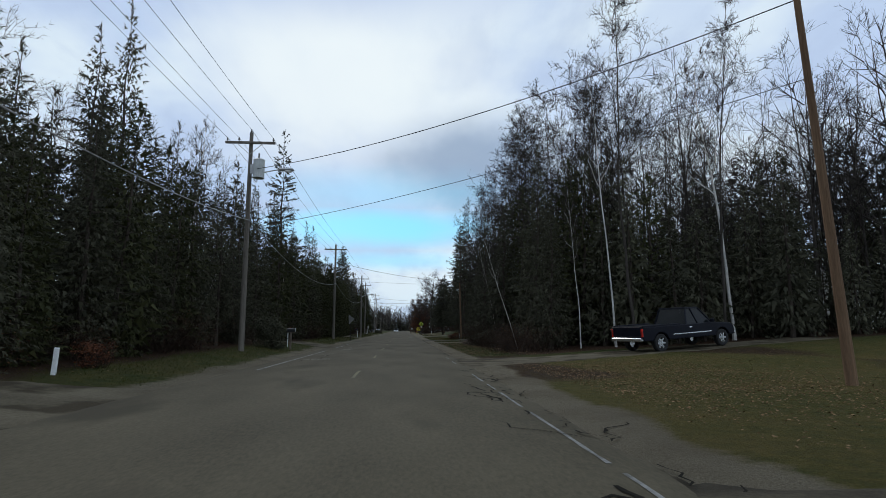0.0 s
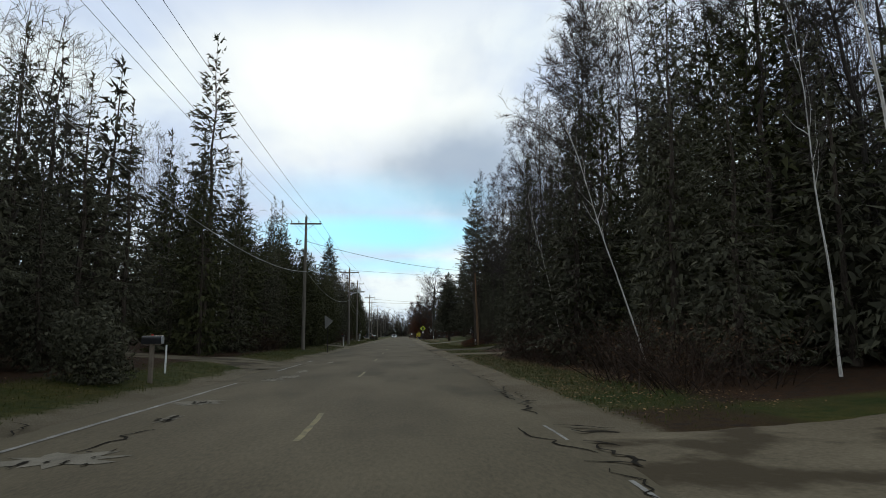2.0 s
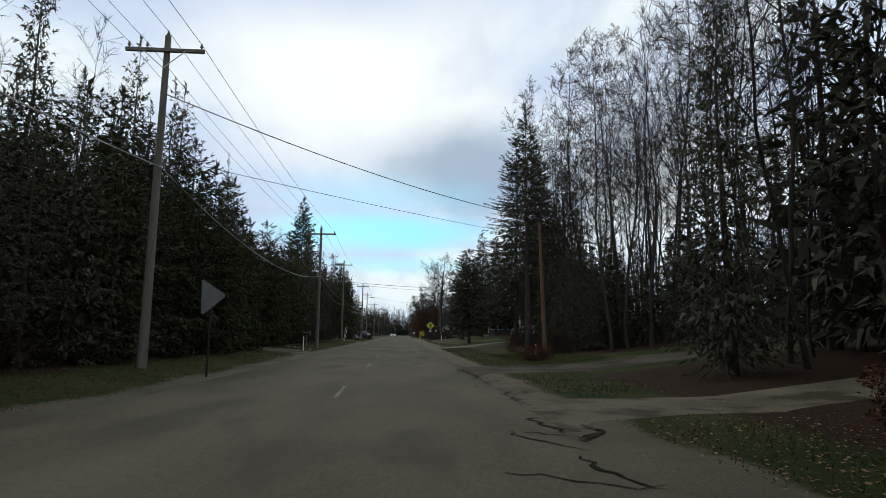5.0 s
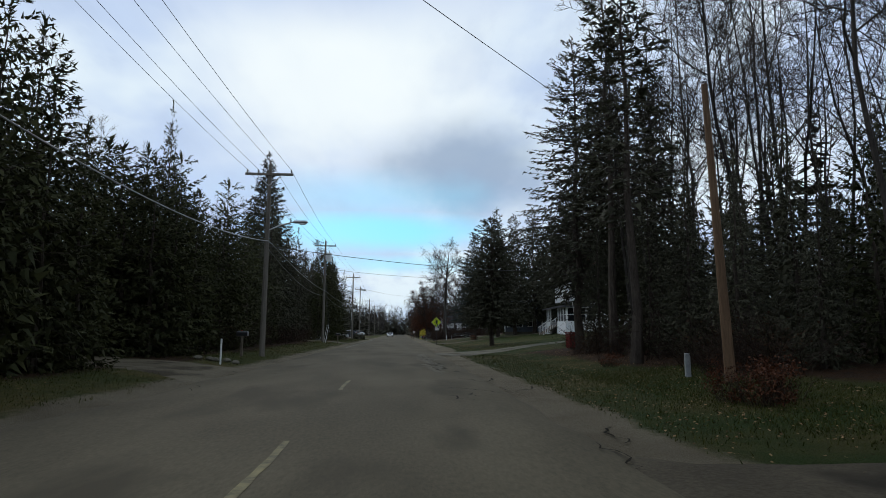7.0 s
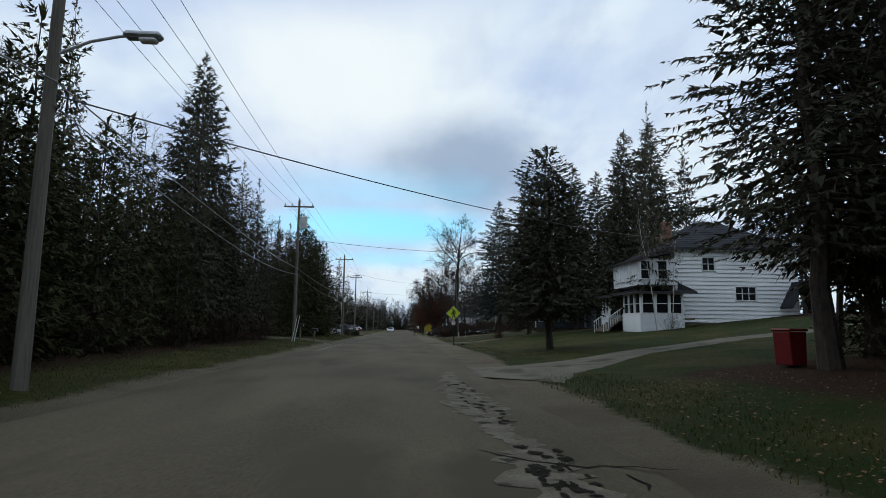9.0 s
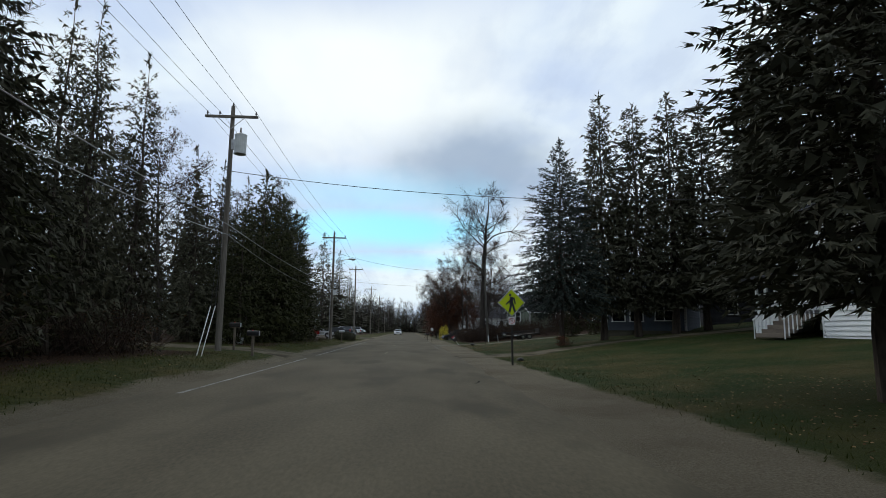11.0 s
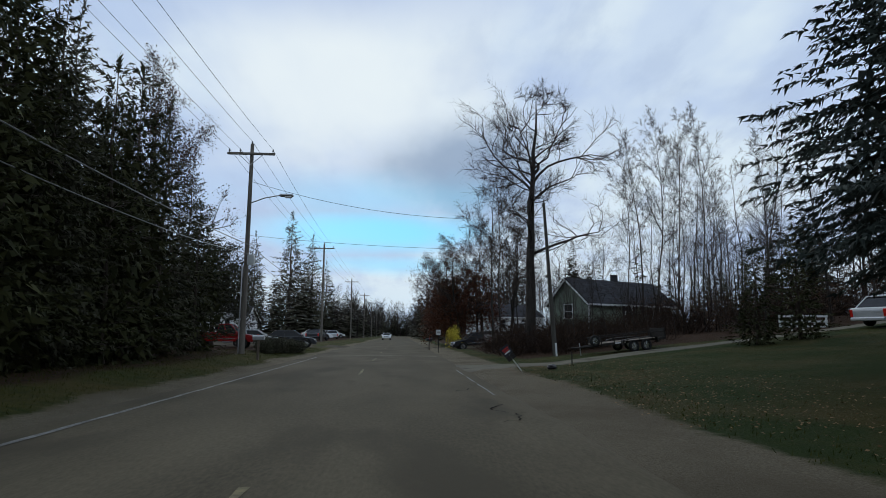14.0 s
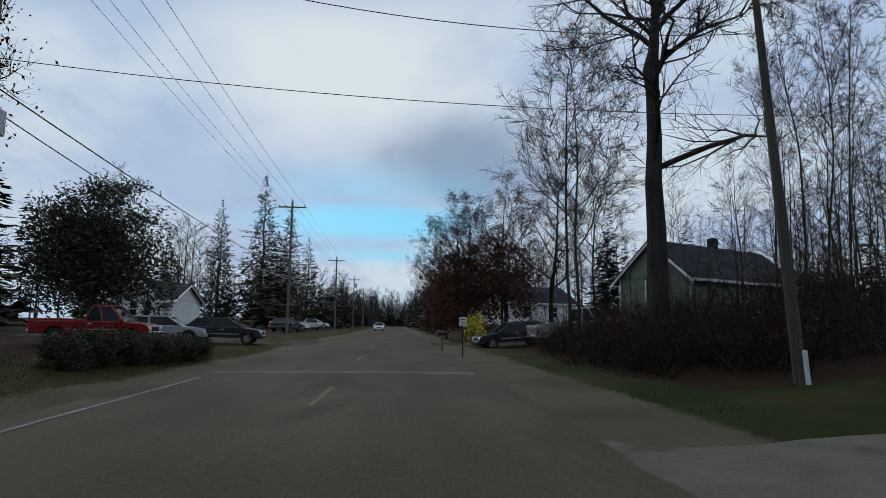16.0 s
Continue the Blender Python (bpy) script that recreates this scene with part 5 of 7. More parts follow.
def far_bare(seed, h):
    """A distant leafless tree: a stem, limbs and long thin twigs."""
    rnd = random.Random(seed)
    heap = Heap()
    heap.add(*tube([Vector((0, 0, -0.3)), Vector((0.1, 0, h * 0.5)), Vector((0, 0.1, h))], [0.16, 0.09, 0.02], 4))
    for k in range(16):
        t = 0.25 + 0.7 * (k + rnd.random()) / 16
        a = k * 2.4 + rnd.uniform(-0.5, 0.5)
        p = Vector((0, 0, h * t))
        d = Vector((math.cos(a), math.sin(a), rnd.uniform(0.7, 1.4))).normalized() * h * 0.30 * (1.1 - 0.6 * t)
        heap.add(*tube([p, p + d], [0.05, 0.015], 3))
        for _ in range(10):
            q = p + d * rnd.uniform(0.25, 1.0)
            w = (d.normalized() + Vector((rnd.gauss(0, 0.55), rnd.gauss(0, 0.55), rnd.gauss(0.1, 0.4)))) * rnd.uniform(0.7, 1.9)
            side = w.cross(Vector((rnd.gauss(0, 1), rnd.gauss(0, 1), rnd.gauss(0, 1)))).normalized() * 0.03
            heap.add([q - side, q + side, q + w], [(0, 1, 2)])
    return heap


def far_woods(name, spots, seed, label):
    rnd = random.Random(seed)
    protos = []
    for i in range(3):
        g = far_spruce(200 + i, 14, 3.1)
        protos.append((np.array([tuple(v) for v in g.v]), g.f, 14.0, 0))
    for i in range(3):
        w = far_bare(210 + i, 16)
        protos.append((np.array([tuple(v) for v in w.v]), w.f, 16.0, 1))
    V, Fc, idx = [], [], []
    o = 0
    for x, y, h, kind in spots:
        pv, pf, ph, mi = protos[kind * 3 + rnd.randrange(3)]
        s, a = h / ph, rnd.uniform(0, 6.28)
        c, q = math.cos(a), math.sin(a)
        P = pv * s
        P = np.stack([P[:, 0] * c - P[:, 1] * q + x, P[:, 0] * q + P[:, 1] * c + y, P[:, 2] + gz(x, y)], -1)
        V.append(P)
        Fc.extend([tuple(i + o for i in f) for f in pf])
        idx.extend([mi] * len(pf))
        o += len(P)
    ob = obj(name, np.concatenate(V).tolist(), Fc, [M["needle"], M["twig"]], index=idx)
    return tagged(ob, label, "woods", kind="stuff")


def spots(seed, n, x0, x1, y0, y1, h0, h1, con=0.5):
    rnd = random.Random(seed)
    out = []
    for _ in range(n):
        out.append((rnd.uniform(x0, x1), rnd.uniform(y0, y1), rnd.uniform(h0, h1), 0 if rnd.random() < con else 1))
    return out


far_woods("far_woods_west", spots(31, 170, -48, -22, -5, 130, 11, 17, 0.6) + spots(32, 70, -60, -26, 130, 200, 9, 14) + spots(45, 60, -60, -24, 203, 250, 8, 13, 0.4) + spots(33, 130, -40, -13, 225, 420, 8, 15, 0.5) + spots(37, 110, -14, -8.5, 258, 430, 6, 11, 0.45), 41, "distant mixed woods, dark and leafless")
far_woods("far_woods_east", spots(34, 150, 26, 50, 30, 102, 11, 17, 0.25) + spots(35, 150, 36, 70, 100, 215, 10, 14, 0.12) + spots(47, 70, 24, 42, 50, 90, 5.5, 9.5, 0.9) + spots(46, 70, 30, 62, 178, 225, 5, 9, 0.45) + spots(36, 170, 10, 40, 225, 430, 9, 15, 0.4) + spots(38, 120, 4.8, 11, 240, 430, 6, 12, 0.45), 42, "distant mixed woods behind the houses")
far_woods("far_woods_end", spots(39, 260, -40, 40, 440, 520, 12, 19, 0.6) + spots(40, 60, -12, 14, 430, 450, 7, 13, 0.5), 43, "distant treeline at the end of the road")

# ---- utility poles ----


def insulator(parent, x, y, z):
    b = cyl(0.022, 0.022, 0.10, (x, y, z), 8)
    cyl(0.05, 0.035, 0.07, (x, y, z + 0.07), 10, b)
    cyl(0.035, 0.02, 0.06, (x, y, z + 0.14), 10, b)
    part("insulator", b, M["ceramic"], parent)


def utility_pole(x, y, h, lean=0.0, arm=True, tank=False, light=None, mat="pole", label="", box_=False):
    e = empty("utility_pole", pose(x, y, gz(x, y), 0, lean, 0), label, "utility pole", "roadside utility poles")
    b = bmesh.new()
    for i in range(5):
        z0 = -0.4 + (h + 0.4) * i / 5
        z1 = -0.4 + (h + 0.4) * (i + 1) / 5
        r = lambda z: (0.145 if arm else 0.125) - 0.055 * z / h
        cyl(r(z0), r(z1), z1 - z0, (0, 0, z0), 12, b)
    bmesh.ops.remove_doubles(b, verts=b.verts, dist=0.002)
    part("post", b, M[mat], e)
    if arm:
        part("crossarm", box(2.4, 0.10, 0.12, (0, -0.14, h - 0.55), 0.012), M["pole"], e)
        for s in (-1, 1):
            a = part("brace", box(0.03, 0.012, 0.85, (0, 0, 0)), M["galv"], e)
            a.matrix_basis = Matrix.Translation((s * 0.32, -0.21, h - 0.88)) @ Matrix.Rotation(s * 0.85, 4, "Y")
        for q in (-1.1, -0.55, 1.1):
            insulator(e, q, -0.14, h - 0.49)
        insulator(e, 0, 0, h - 0.02)
    if tank:
        b = cyl(0.27, 0.27, 0.85, (0.44, -0.05, h - 2.25), 18)
        cyl(0.28, 0.28, 0.05, (0.44, -0.05, h - 2.3), 18, b)
        cyl(0.285, 0.10, 0.10, (0.44, -0.05, h - 1.4), 18, b)
        tk = part("transformer_can", b, M["tank"], e, "pale grey transformer can")
        part("bushing", cyl(0.05, 0.03, 0.28, (0.42, -0.05, h - 1.32), 10), M["ceramic"], tk)
        part("bracket", box(0.3, 0.08, 0.5, (0.16, -0.05, h - 1.85), 0.01), M["galv"], e)
    if light:
        hl, reach = light[1] - 0.35, light[0]
        pts = [Vector((0.1, 0, hl)), Vector((reach * 0.4, 0, hl + 0.26)), Vector((reach * 0.7, 0, hl + 0.38)), Vector((reach - 0.25, 0, hl + 0.42))]
        vs, fs = tube(pts, [0.03] * 4, 8, True)
        obj("lamp_arm", vs, fs, M["galv"], e)
        b = box(0.72, 0.26, 0.14, (reach, 0, hl + 0.42), 0.055)
        hd = part("lamp_head", b, M["galv"], e, "cobra-head street light")
        part("lens", box(0.34, 0.20, 0.09, (reach + 0.1, 0, hl + 0.33), 0.035), M["lamp_clear"], hd)
    if box_:
        part("meter_box", box(0.34, 0.22, 0.5, (0.24, -0.06, 4.65), 0.02), M["tank"], e, "pale grey cabinet on the pole")
        part("conduit", cyl(0.03, 0.03, 4.4, (-0.17, -0.05, 0), 8), M["galv"], e)
    return e


POLES = []  # x, y, height, arm, transformer, street light, cabinet
for x, y, h, arm, tank, light, bx in ((-7.6, -9.0, 10.6, 1, 0, 0, 0), (-7.55, 28.5, 10.6, 1, 1, (1.75, 8.7), 0), (-7.5, 65.0, 10.3, 1, 0, 0, 0), (-6.7, 95.1, 9.7, 1, 0, (1.63, 6.65), 0), (-8.4, 131.6, 11.2, 1, 1, 0, 0), (-7.8, 164.3, 10.7, 1, 0, (1.85, 7.95), 1), (-9.3, 205.0, 11.6, 1, 0, 0, 0)):
    utility_pole(x, y, h, 0, arm, tank, light, "pole", "weathered grey wooden utility pole with a crossarm", bx)
    POLES.append((x, y, h))
for k in range(6):
    x, y = -9.0, 242 + 38 * k
    utility_pole(x, y, 10.8, 0, True, k == 1, None, "pole", "weathered grey wooden utility pole with a crossarm")
    POLES.append((x, y, 10.8))
utility_pole(9.9, 12.6, 9.8, -3.4, False, mat="pole_brown", label="leaning brown wooden service pole on the lawn")
utility_pole(7.75, 78.7, 7.3, -1.6, False, mat="pole_brown", label="reddish-brown wooden service pole beside the woods")
sp = utility_pole(7.86, 164.1, 7.95, -3.2, False, mat="pole_dark", label="dark grey wooden service pole beside a driveway")
part("guard", box(0.09, 0.05, 0.7, (0.02, -0.19, 0.3), 0.01), M["white"], sp, "white ground-wire guard")


def cable(a, b, sag, r=0.012, name="overhead_cable", label="dark overhead cable between poles", n=20, mat="wire"):
    a, b = Vector(a), Vector(b)
    pts = []
    for i in range(n + 1):
        t = i / n
        q = a.lerp(b, t)
        q.z -= 4 * sag * t * (1 - t)
        pts.append(q)
    vs, fs = tube(pts, [r] * (n + 1), 4)
    tagged(obj(name, vs, fs, M[mat]), label, "cable", "overhead cables")


for (x0, y0, h0), (x1, y1, h1) in zip(POLES, POLES[1:]):
    g0, g1 = gz(x0, y0), gz(x1, y1)
    for q in (-1.1, -0.55, 1.1):
        cable((x0 + q, y0 - 0.14, g0 + h0 - 0.32), (x1 + q, y1 - 0.14, g1 + h1 - 0.32), 0.35, 0.010)
    cable((x0, y0, g0 + h0 + 0.15), (x1, y1, g1 + h1 + 0.15), 0.35, 0.010)
# telephone cables lower down: the height at each pole and the sag of each span
TEL = (6.2, 6.2, 6.0, 5.7, 5.6, 5.4, 5.4, 5.4, 5.4, 5.4, 5.4, 5.4, 5.4)
for k, ((x0, y0, h0), (x1, y1, h1)) in enumerate(zip(POLES, POLES[1:])):
    a, b = Vector((x0 + 0.14, y0 - 0.1, gz(x0, y0) + TEL[k])), Vector((x1 + 0.14, y1 - 0.1, gz(x1, y1) + TEL[k + 1]))
    cable(a, b, 1.1 if k < 3 else 0.35, 0.020, label="thick sagging grey telephone cable", mat="cable_grey")
    if k >= 3:
        low_ = Vector((0, 0, 0.45))
        cable(a - low_, b - low_, 0.7, 0.016, label="sagging grey telephone cable strand", mat="cable_grey")
# service drops over the road
cable((-7.45, 28.5, 9.0), (9.45, 12.8, 9.3), 0.55, 0.016)
cable((-7.45, 28.5, 6.1), (9.6, 12.8, 7.3), 0.35, 0.010)
cable((-7.4, 65.0, 8.6), (7.6, 78.7, 7.7), 0.45, 0.016)
cable((-7.4, 65.0, 6.6), (7.7, 84.0, 7.7), 0.12, 0.010)
cable((-6.6, 95.1, 5.6), (19.5, 124.0, 7.8), 0.6, 0.016)
cable((-8.3, 131.6, 8.4), (21.2, 131.0, 8.2), 0.9, 0.014)
cable((-7.7, 164.3, 9.0), (7.45, 164.1, 7.4), 0.75, 0.010)
cable((-7.7, 164.2, 6.2), (9.5, 164.4, 5.8), 0.3, 0.008)
# ---- vehicles ----


def wheel(parent, x, y, r, w=0.24):
    side = 1 if y > 0 else -1
    turn = Matrix.Rotation(radians(90), 4, "X")
    b = bmesh.new()
    prof = [(r * 0.62, -w / 2), (r * 0.92, -w / 2), (r, -w * 0.32), (r, w * 0.32), (r * 0.92, w / 2), (r * 0.62, w / 2)]
    n = 22
    rings = [[b.verts.new((R * math.cos(2 * math.pi * k / n), h, R * math.sin(2 * math.pi * k / n))) for R, h in prof] for k in range(n)]
    for k in range(n):
        for j in range(len(prof)):
            b.faces.new((rings[k][j], rings[(k + 1) % n][j], rings[(k + 1) % n][(j + 1) % len(prof)], rings[k][(j + 1) % len(prof)]))
    bmesh.ops.recalc_face_normals(b, faces=b.faces)
    e = new("wheel")
    e.parent = parent
    e.matrix_basis = Matrix.Translation((x, y, r))
    part("tyre", b, M["rubber"], e)
    b = cyl(r * 0.20, r * 0.16, 0.05, (0, side * (w * 0.30), 0), 12, turn=Matrix.Rotation(radians(-90 * side), 4, "X"))
    cyl(r * 0.63, r * 0.63, 0.03, (0, -side * w * 0.1, 0), 18, b, Matrix.Rotation(radians(-90 * side), 4, "X"))
    for k in range(6):
        a = 2 * math.pi * k / 6
        box(r * 0.52, 0.035, r * 0.17, (r * 0.36 * math.cos(a), side * w * 0.33, r * 0.36 * math.sin(a)), 0, b, Matrix.Rotation(-a, 4, "Y"))
    part("rim", b, M["chrome"], e, "bright alloy rim")
    return e


def vehicle(m, paint, label, kind="pickup_truck", length=5.7, width=1.98, pickup=True, wheelbase=3.75):
    e = empty(kind, m, label, "pickup" if pickup else "car", "parked vehicles")
    L, R = length / 2, 0.40 if pickup else 0.33
    fx, rx = wheelbase / 2 + 0.12, -wheelbase / 2 + 0.12
    lo, belt, top = (0.52, 1.12, 1.90) if pickup else (0.34, 0.92, 1.46)
    arch = R * 1.18

    def arch_pts(cx):
        return [(cx + arch * math.cos(a), R + arch * math.sin(a)) for a in np.linspace(math.pi * 0.97, math.pi * 0.03, 9)]

    hood = belt - (0.06 if pickup else 0.1)
    under = [(-L + 0.08, lo)] + [(x, max(lo, z)) for x, z in arch_pts(rx)] + [(x, max(lo, z)) for x, z in arch_pts(fx)] + [(L - 0.05, lo)]
    over = [(L, lo + 0.15), (L, belt - 0.28), (L - 0.10, hood - 0.05), (L - 0.35, hood + 0.02), (fx - 0.55, belt + 0.03), (-L + 0.04, belt + 0.02), (-L, belt - 0.1), (-L, lo + 0.1)]
    part("body", prism(under + over, width, 0.035), M[paint], e)
    # cab: roof on pillars, glass between
    if pickup:
        c0, c1, w0, w1 = -0.22, 1.50, -0.02, 0.78
    else:
        c0, c1, w0, w1 = -L + 0.35, 1.15, -L + 0.95, 0.35
    hw, tw = width / 2 - 0.05, width / 2 - 0.22

    def frustum(z0, z1, grow=0.0, k0=0.0, k1=1.0):
        b = bmesh.new()
        pts = []
        for k in (k0, k1):
            z = z0 + (z1 - z0) * k
            xa, xb, hh = c0 + (w0 - c0) * k, c1 + (w1 - c1) * k, hw + (tw - hw) * k
            pts.append([b.verts.new(v) for v in ((xa - grow, -hh - grow, z), (xb + grow, -hh - grow, z), (xb + grow, hh + grow, z), (xa - grow, hh + grow, z))])
        b.faces.new(pts[0][::-1])
        b.faces.new(pts[1])
        for i in range(4):
            b.faces.new((pts[0][i], pts[0][(i + 1) % 4], pts[1][(i + 1) % 4], pts[1][i]))
        return b

    part("glasshouse", frustum(belt, top - 0.07), M["glass"], e, "dark window glass")
    b = frustum(belt, top, 0.012, 0.90, 1.0)
    bmesh.ops.bevel(b, geom=list(b.edges), offset=0.025, segments=2, affect="EDGES")
    roof_ = part("roof", b, M[paint], e)
    for sx, k in ((c0, w0), (c1, w1), ((c0 + c1) / 2 - 0.1, (w0 + w1) / 2 - 0.1)):
        for sy in (-1, 1):
            vs, fs = tube([Vector((sx, sy * hw, belt - 0.02)), Vector((k, sy * tw, top - 0.05))], [0.045, 0.04], 5)
            obj("pillar", vs, fs, M[paint], roof_)
    if pickup:  # the open bed
        part("bed_floor", box(2.1, width - 0.3, 0.03, (-L + 1.15, 0, belt + 0.03)), M["plastic"], e)
        for sy in (-1, 1):
            part("bed_rail", box(2.25, 0.10, 0.09, (-L + 1.17, sy * (width / 2 - 0.07), belt + 0.05), 0.02), M[paint], e)
        part("tailgate", box(0.07, width - 0.12, 0.42, (-L + 0.01, 0, belt - 0.16), 0.02), M[paint], e)
    part("front_bumper", box(0.16, width - 0.06, 0.2, (L + 0.02, 0, lo + 0.10), 0.04), M["chrome" if pickup else paint], e)
    part("rear_bumper", box(0.16, width - 0.1, 0.17, (-L - 0.03, 0, lo + 0.08), 0.04), M["chrome" if pickup else paint], e)
    part("grille", box(0.05, width * 0.52, 0.28, (L + 0.005, 0, belt - 0.33), 0.02), M["dark_metal"], e)
    for sy in (-1, 1):
        part("headlight", box(0.12, 0.32, 0.19, (L - 0.035, sy * (width / 2 - 0.20), belt - 0.27), 0.03), M["lamp_clear"], e)
        part("tail_light", box(0.09, 0.15, 0.36, (-L + 0.02, sy * (width / 2 - 0.085), belt - 0.22), 0.02), M["lamp_red"], e)
        part("mirror", box(0.12, 0.2, 0.17, (c1 - 0.18, sy * (width / 2 + 0.10), belt + 0.12), 0.03), M[paint], e)
        part("side_trim", box(length * 0.42, 0.02, 0.05, (0.1, sy * (width / 2 + 0.006), lo + 0.22), 0.005), M["chrome"], e)
        for hx in ((0.0,) if pickup else (-0.8, 0.1)):
            part("door_handle", box(0.2, 0.035, 0.045, (hx, sy * (width / 2 + 0.012), belt - 0.12), 0.008), M["chrome"], e)
        for wx in (fx, rx):
            wheel(e, wx, sy * (width / 2 - 0.13), R)
    return e


def on_ground(x, y, heading, lift=0.0):
    """A pose on the land, tilted with it; heading in degrees from +x."""
    h = radians(heading)
    dz_ = gz(x + math.cos(h), y + math.sin(h)) - gz(x - math.cos(h), y - math.sin(h))
    return Matrix.Translation((x, y, gz(x, y) + lift)) @ Matrix.Rotation(h, 4, "Z") @ Matrix.Rotation(-math.atan2(dz_, 2), 4, "Y")


vehicle(on_ground(12.8, 27.2, 22, 0.03), "navy", "dark navy pickup truck with alloy wheels parked on a driveway", wheelbase=3.9, length=5.8)
vehicle(on_ground(-14.2, 182.6, 4), "red_car", "bright red pickup truck parked behind the shrubs", length=5.2, wheelbase=3.2, width=1.85)
vehicle(on_ground(-12.6, 186.4, 8), "silver_car", "silver sedan parked on the grass by the house", "sedan", 4.6, 1.8, False, 2.7)
vehicle(on_ground(-9.6, 187.0, 5), "dark_car", "dark hatchback parked near the side street", "sedan", 4.3, 1.8, False, 2.6)
vehicle(on_ground(6.9, 187.2, 185), "dark_car", "dark sedan parked under the bare trees", "sedan", 4.5, 1.8, False, 2.7)
vehicle(on_ground(10.3, 185.3, 5), "silver_car", "silver pickup truck parked beside the hedge", length=5.5, wheelbase=3.5)
vehicle(on_ground(24.0, 160.9, 12), "silver_car", "pale sedan parked far up the driveway", "sedan", 4.4, 1.8, False, 2.6)
far_car = vehicle(Matrix.Translation((-3.0, 262.0, 0.03)) @ Matrix.Rotation(radians(-90), 4, "Z"), "white_car", "white sedan on the far stretch of road", "sedan", 4.6, 1.8, False, 2.7)
for x, y, p, hd in ((-11.0, 214.0, "dark_car", 80), (-12.5, 224.0, "white_car", 10), (-11.5, 236.0, "silver_car", 95), (-13, 250.0, "white_car", 5)):
    vehicle(on_ground(x, y, hd), p, "sedan parked along the far side of the road", "sedan", 4.5, 1.8, False, 2.7)

# utility trailer
tm = on_ground(10.5, 162.2, 4) @ Matrix.Diagonal((0.74, 0.8, 0.8, 1))
tr = empty("utility_trailer", tm, "black open utility trailer with tandem wheels and wooden deck", "trailer")
part("deck", box(4.4, 1.9, 0.05, (0.55, 0, 0.62)), M["rust_wood"], tr, "weathered plank deck")
for sy in (-1, 1):
    part("side_beam", box(4.4, 0.06, 0.13, (0.55, sy * 0.97, 0.60), 0.008), M["dark_metal"], tr)
    part("top_rail", box(4.4, 0.05, 0.05, (0.55, sy * 0.97, 1.02), 0.008), M["dark_metal"], tr)
    for k in range(6):
        part("rail_post", box(0.05, 0.05, 0.42, (-1.6 + 0.86 * k, sy * 0.97, 0.82)), M["dark_metal"], tr)
    for wx in (0.45, 1.28):
        wheel(tr, wx, sy * 1.12, 0.34, 0.2)
    b = prism([(-0.35, 0.42), (-0.28, 0.74), (0.2, 0.80), (1.55, 0.80), (2.05, 0.74), (2.12, 0.42), (2.06, 0.42), (2.0, 0.70), (1.5, 0.755), (0.22, 0.755), (-0.22, 0.70), (-0.29, 0.42)], 0.28)
    part("mudguard", b, M["dark_metal"], tr, at=Matrix.Translation((0, sy * 1.12, 0)))
    vs, fs = tube([Vector((-1.65, sy * 0.7, 0.55)), Vector((-3.0, sy * 0.05, 0.50))], [0.05, 0.05], 6, True)
    obj("tongue_bar", vs, fs, M["dark_metal"], tr)
part("coupler", box(0.3, 0.12, 0.1, (-3.1, 0, 0.52), 0.02), M["dark_metal"], tr)
part("jack", cyl(0.035, 0.035, 0.75, (-2.6, 0.1, 0.02), 8), M["galv"], tr)
part("front_rail", box(0.05, 1.9, 0.05, (-1.65, 0, 1.02)), M["dark_metal"], tr)
part("ramp_gate", box(0.06, 1.86, 0.55, (2.78, 0, 0.9), 0.01), M["dark_metal"], tr)
part("caution_strip", box(0.7, 0.012, 0.07, (-0.35, -1.01, 0.60)), M["white"], tr, "pale reflective strip")
sw = wheel(tr, -1.85, -0.75, 0.33, 0.2)
sw.matrix_basis = Matrix.Translation((-1.9, -0.72, 0.85))

# ---- houses ----
BOARDS = {}


def board_mesh(length, pitch, mat):
    key = (round(length, 2), pitch, mat)
    if key not in BOARDS:
        w, t = length / 2, 0.012 + 0.20 * pitch
        vs = [(-w, 0, 0), (w, 0, 0), (w, -t, 0), (-w, -t, 0), (-w, -0.004, pitch), (w, -0.004, pitch), (w, 0, pitch), (-w, 0, pitch)]
        fs = [(0, 1, 2, 3), (3, 2, 5, 4), (4, 5, 6, 7), (0, 3, 4, 7), (1, 6, 5, 2)]
        BOARDS[key] = mesh_of("siding_board", vs, fs, M[mat])
    return BOARDS[key]


def window(parent, at, w, h, depth=0.1, bars=1, shutters=None):
    """A framed window in a wall frame: x along the wall, -y outwards, origin at its lower middle."""
    e = new("window")
    e.parent = parent
    e.matrix_basis = at
    for nm, bx in (("frame", box(w + 0.16, 0.06, 0.08, (0, -0.03, h + 0.04), 0.006)), ("sill", box(w + 0.22, 0.11, 0.06, (0, -0.05, -0.03), 0.008))):
        part(nm, bx, M["white"], e)
    for s in (-1, 1):
        part("frame", box(0.08, 0.06, h, (s * (w / 2 + 0.04), -0.03, h / 2), 0.006), M["white"], e)
        if shutters:
            part("shutter", box(0.34, 0.04, h + 0.1, (s * (w / 2 + 0.27), -0.03, h / 2), 0.008), M[shutters], e)
    part("meeting_rail", box(w, 0.04, 0.05, (0, 0.01, h / 2), 0.004), M["white"], e)
    for k in range(bars - 1):
        part("mullion", box(0.06, 0.04, h, (-w / 2 + w * (k + 1) / bars, 0.012, h / 2), 0.004), M["white"], e)
    part("pane", box(w, 0.012, h, (0, 0.05, h / 2)), M["glass"], e)


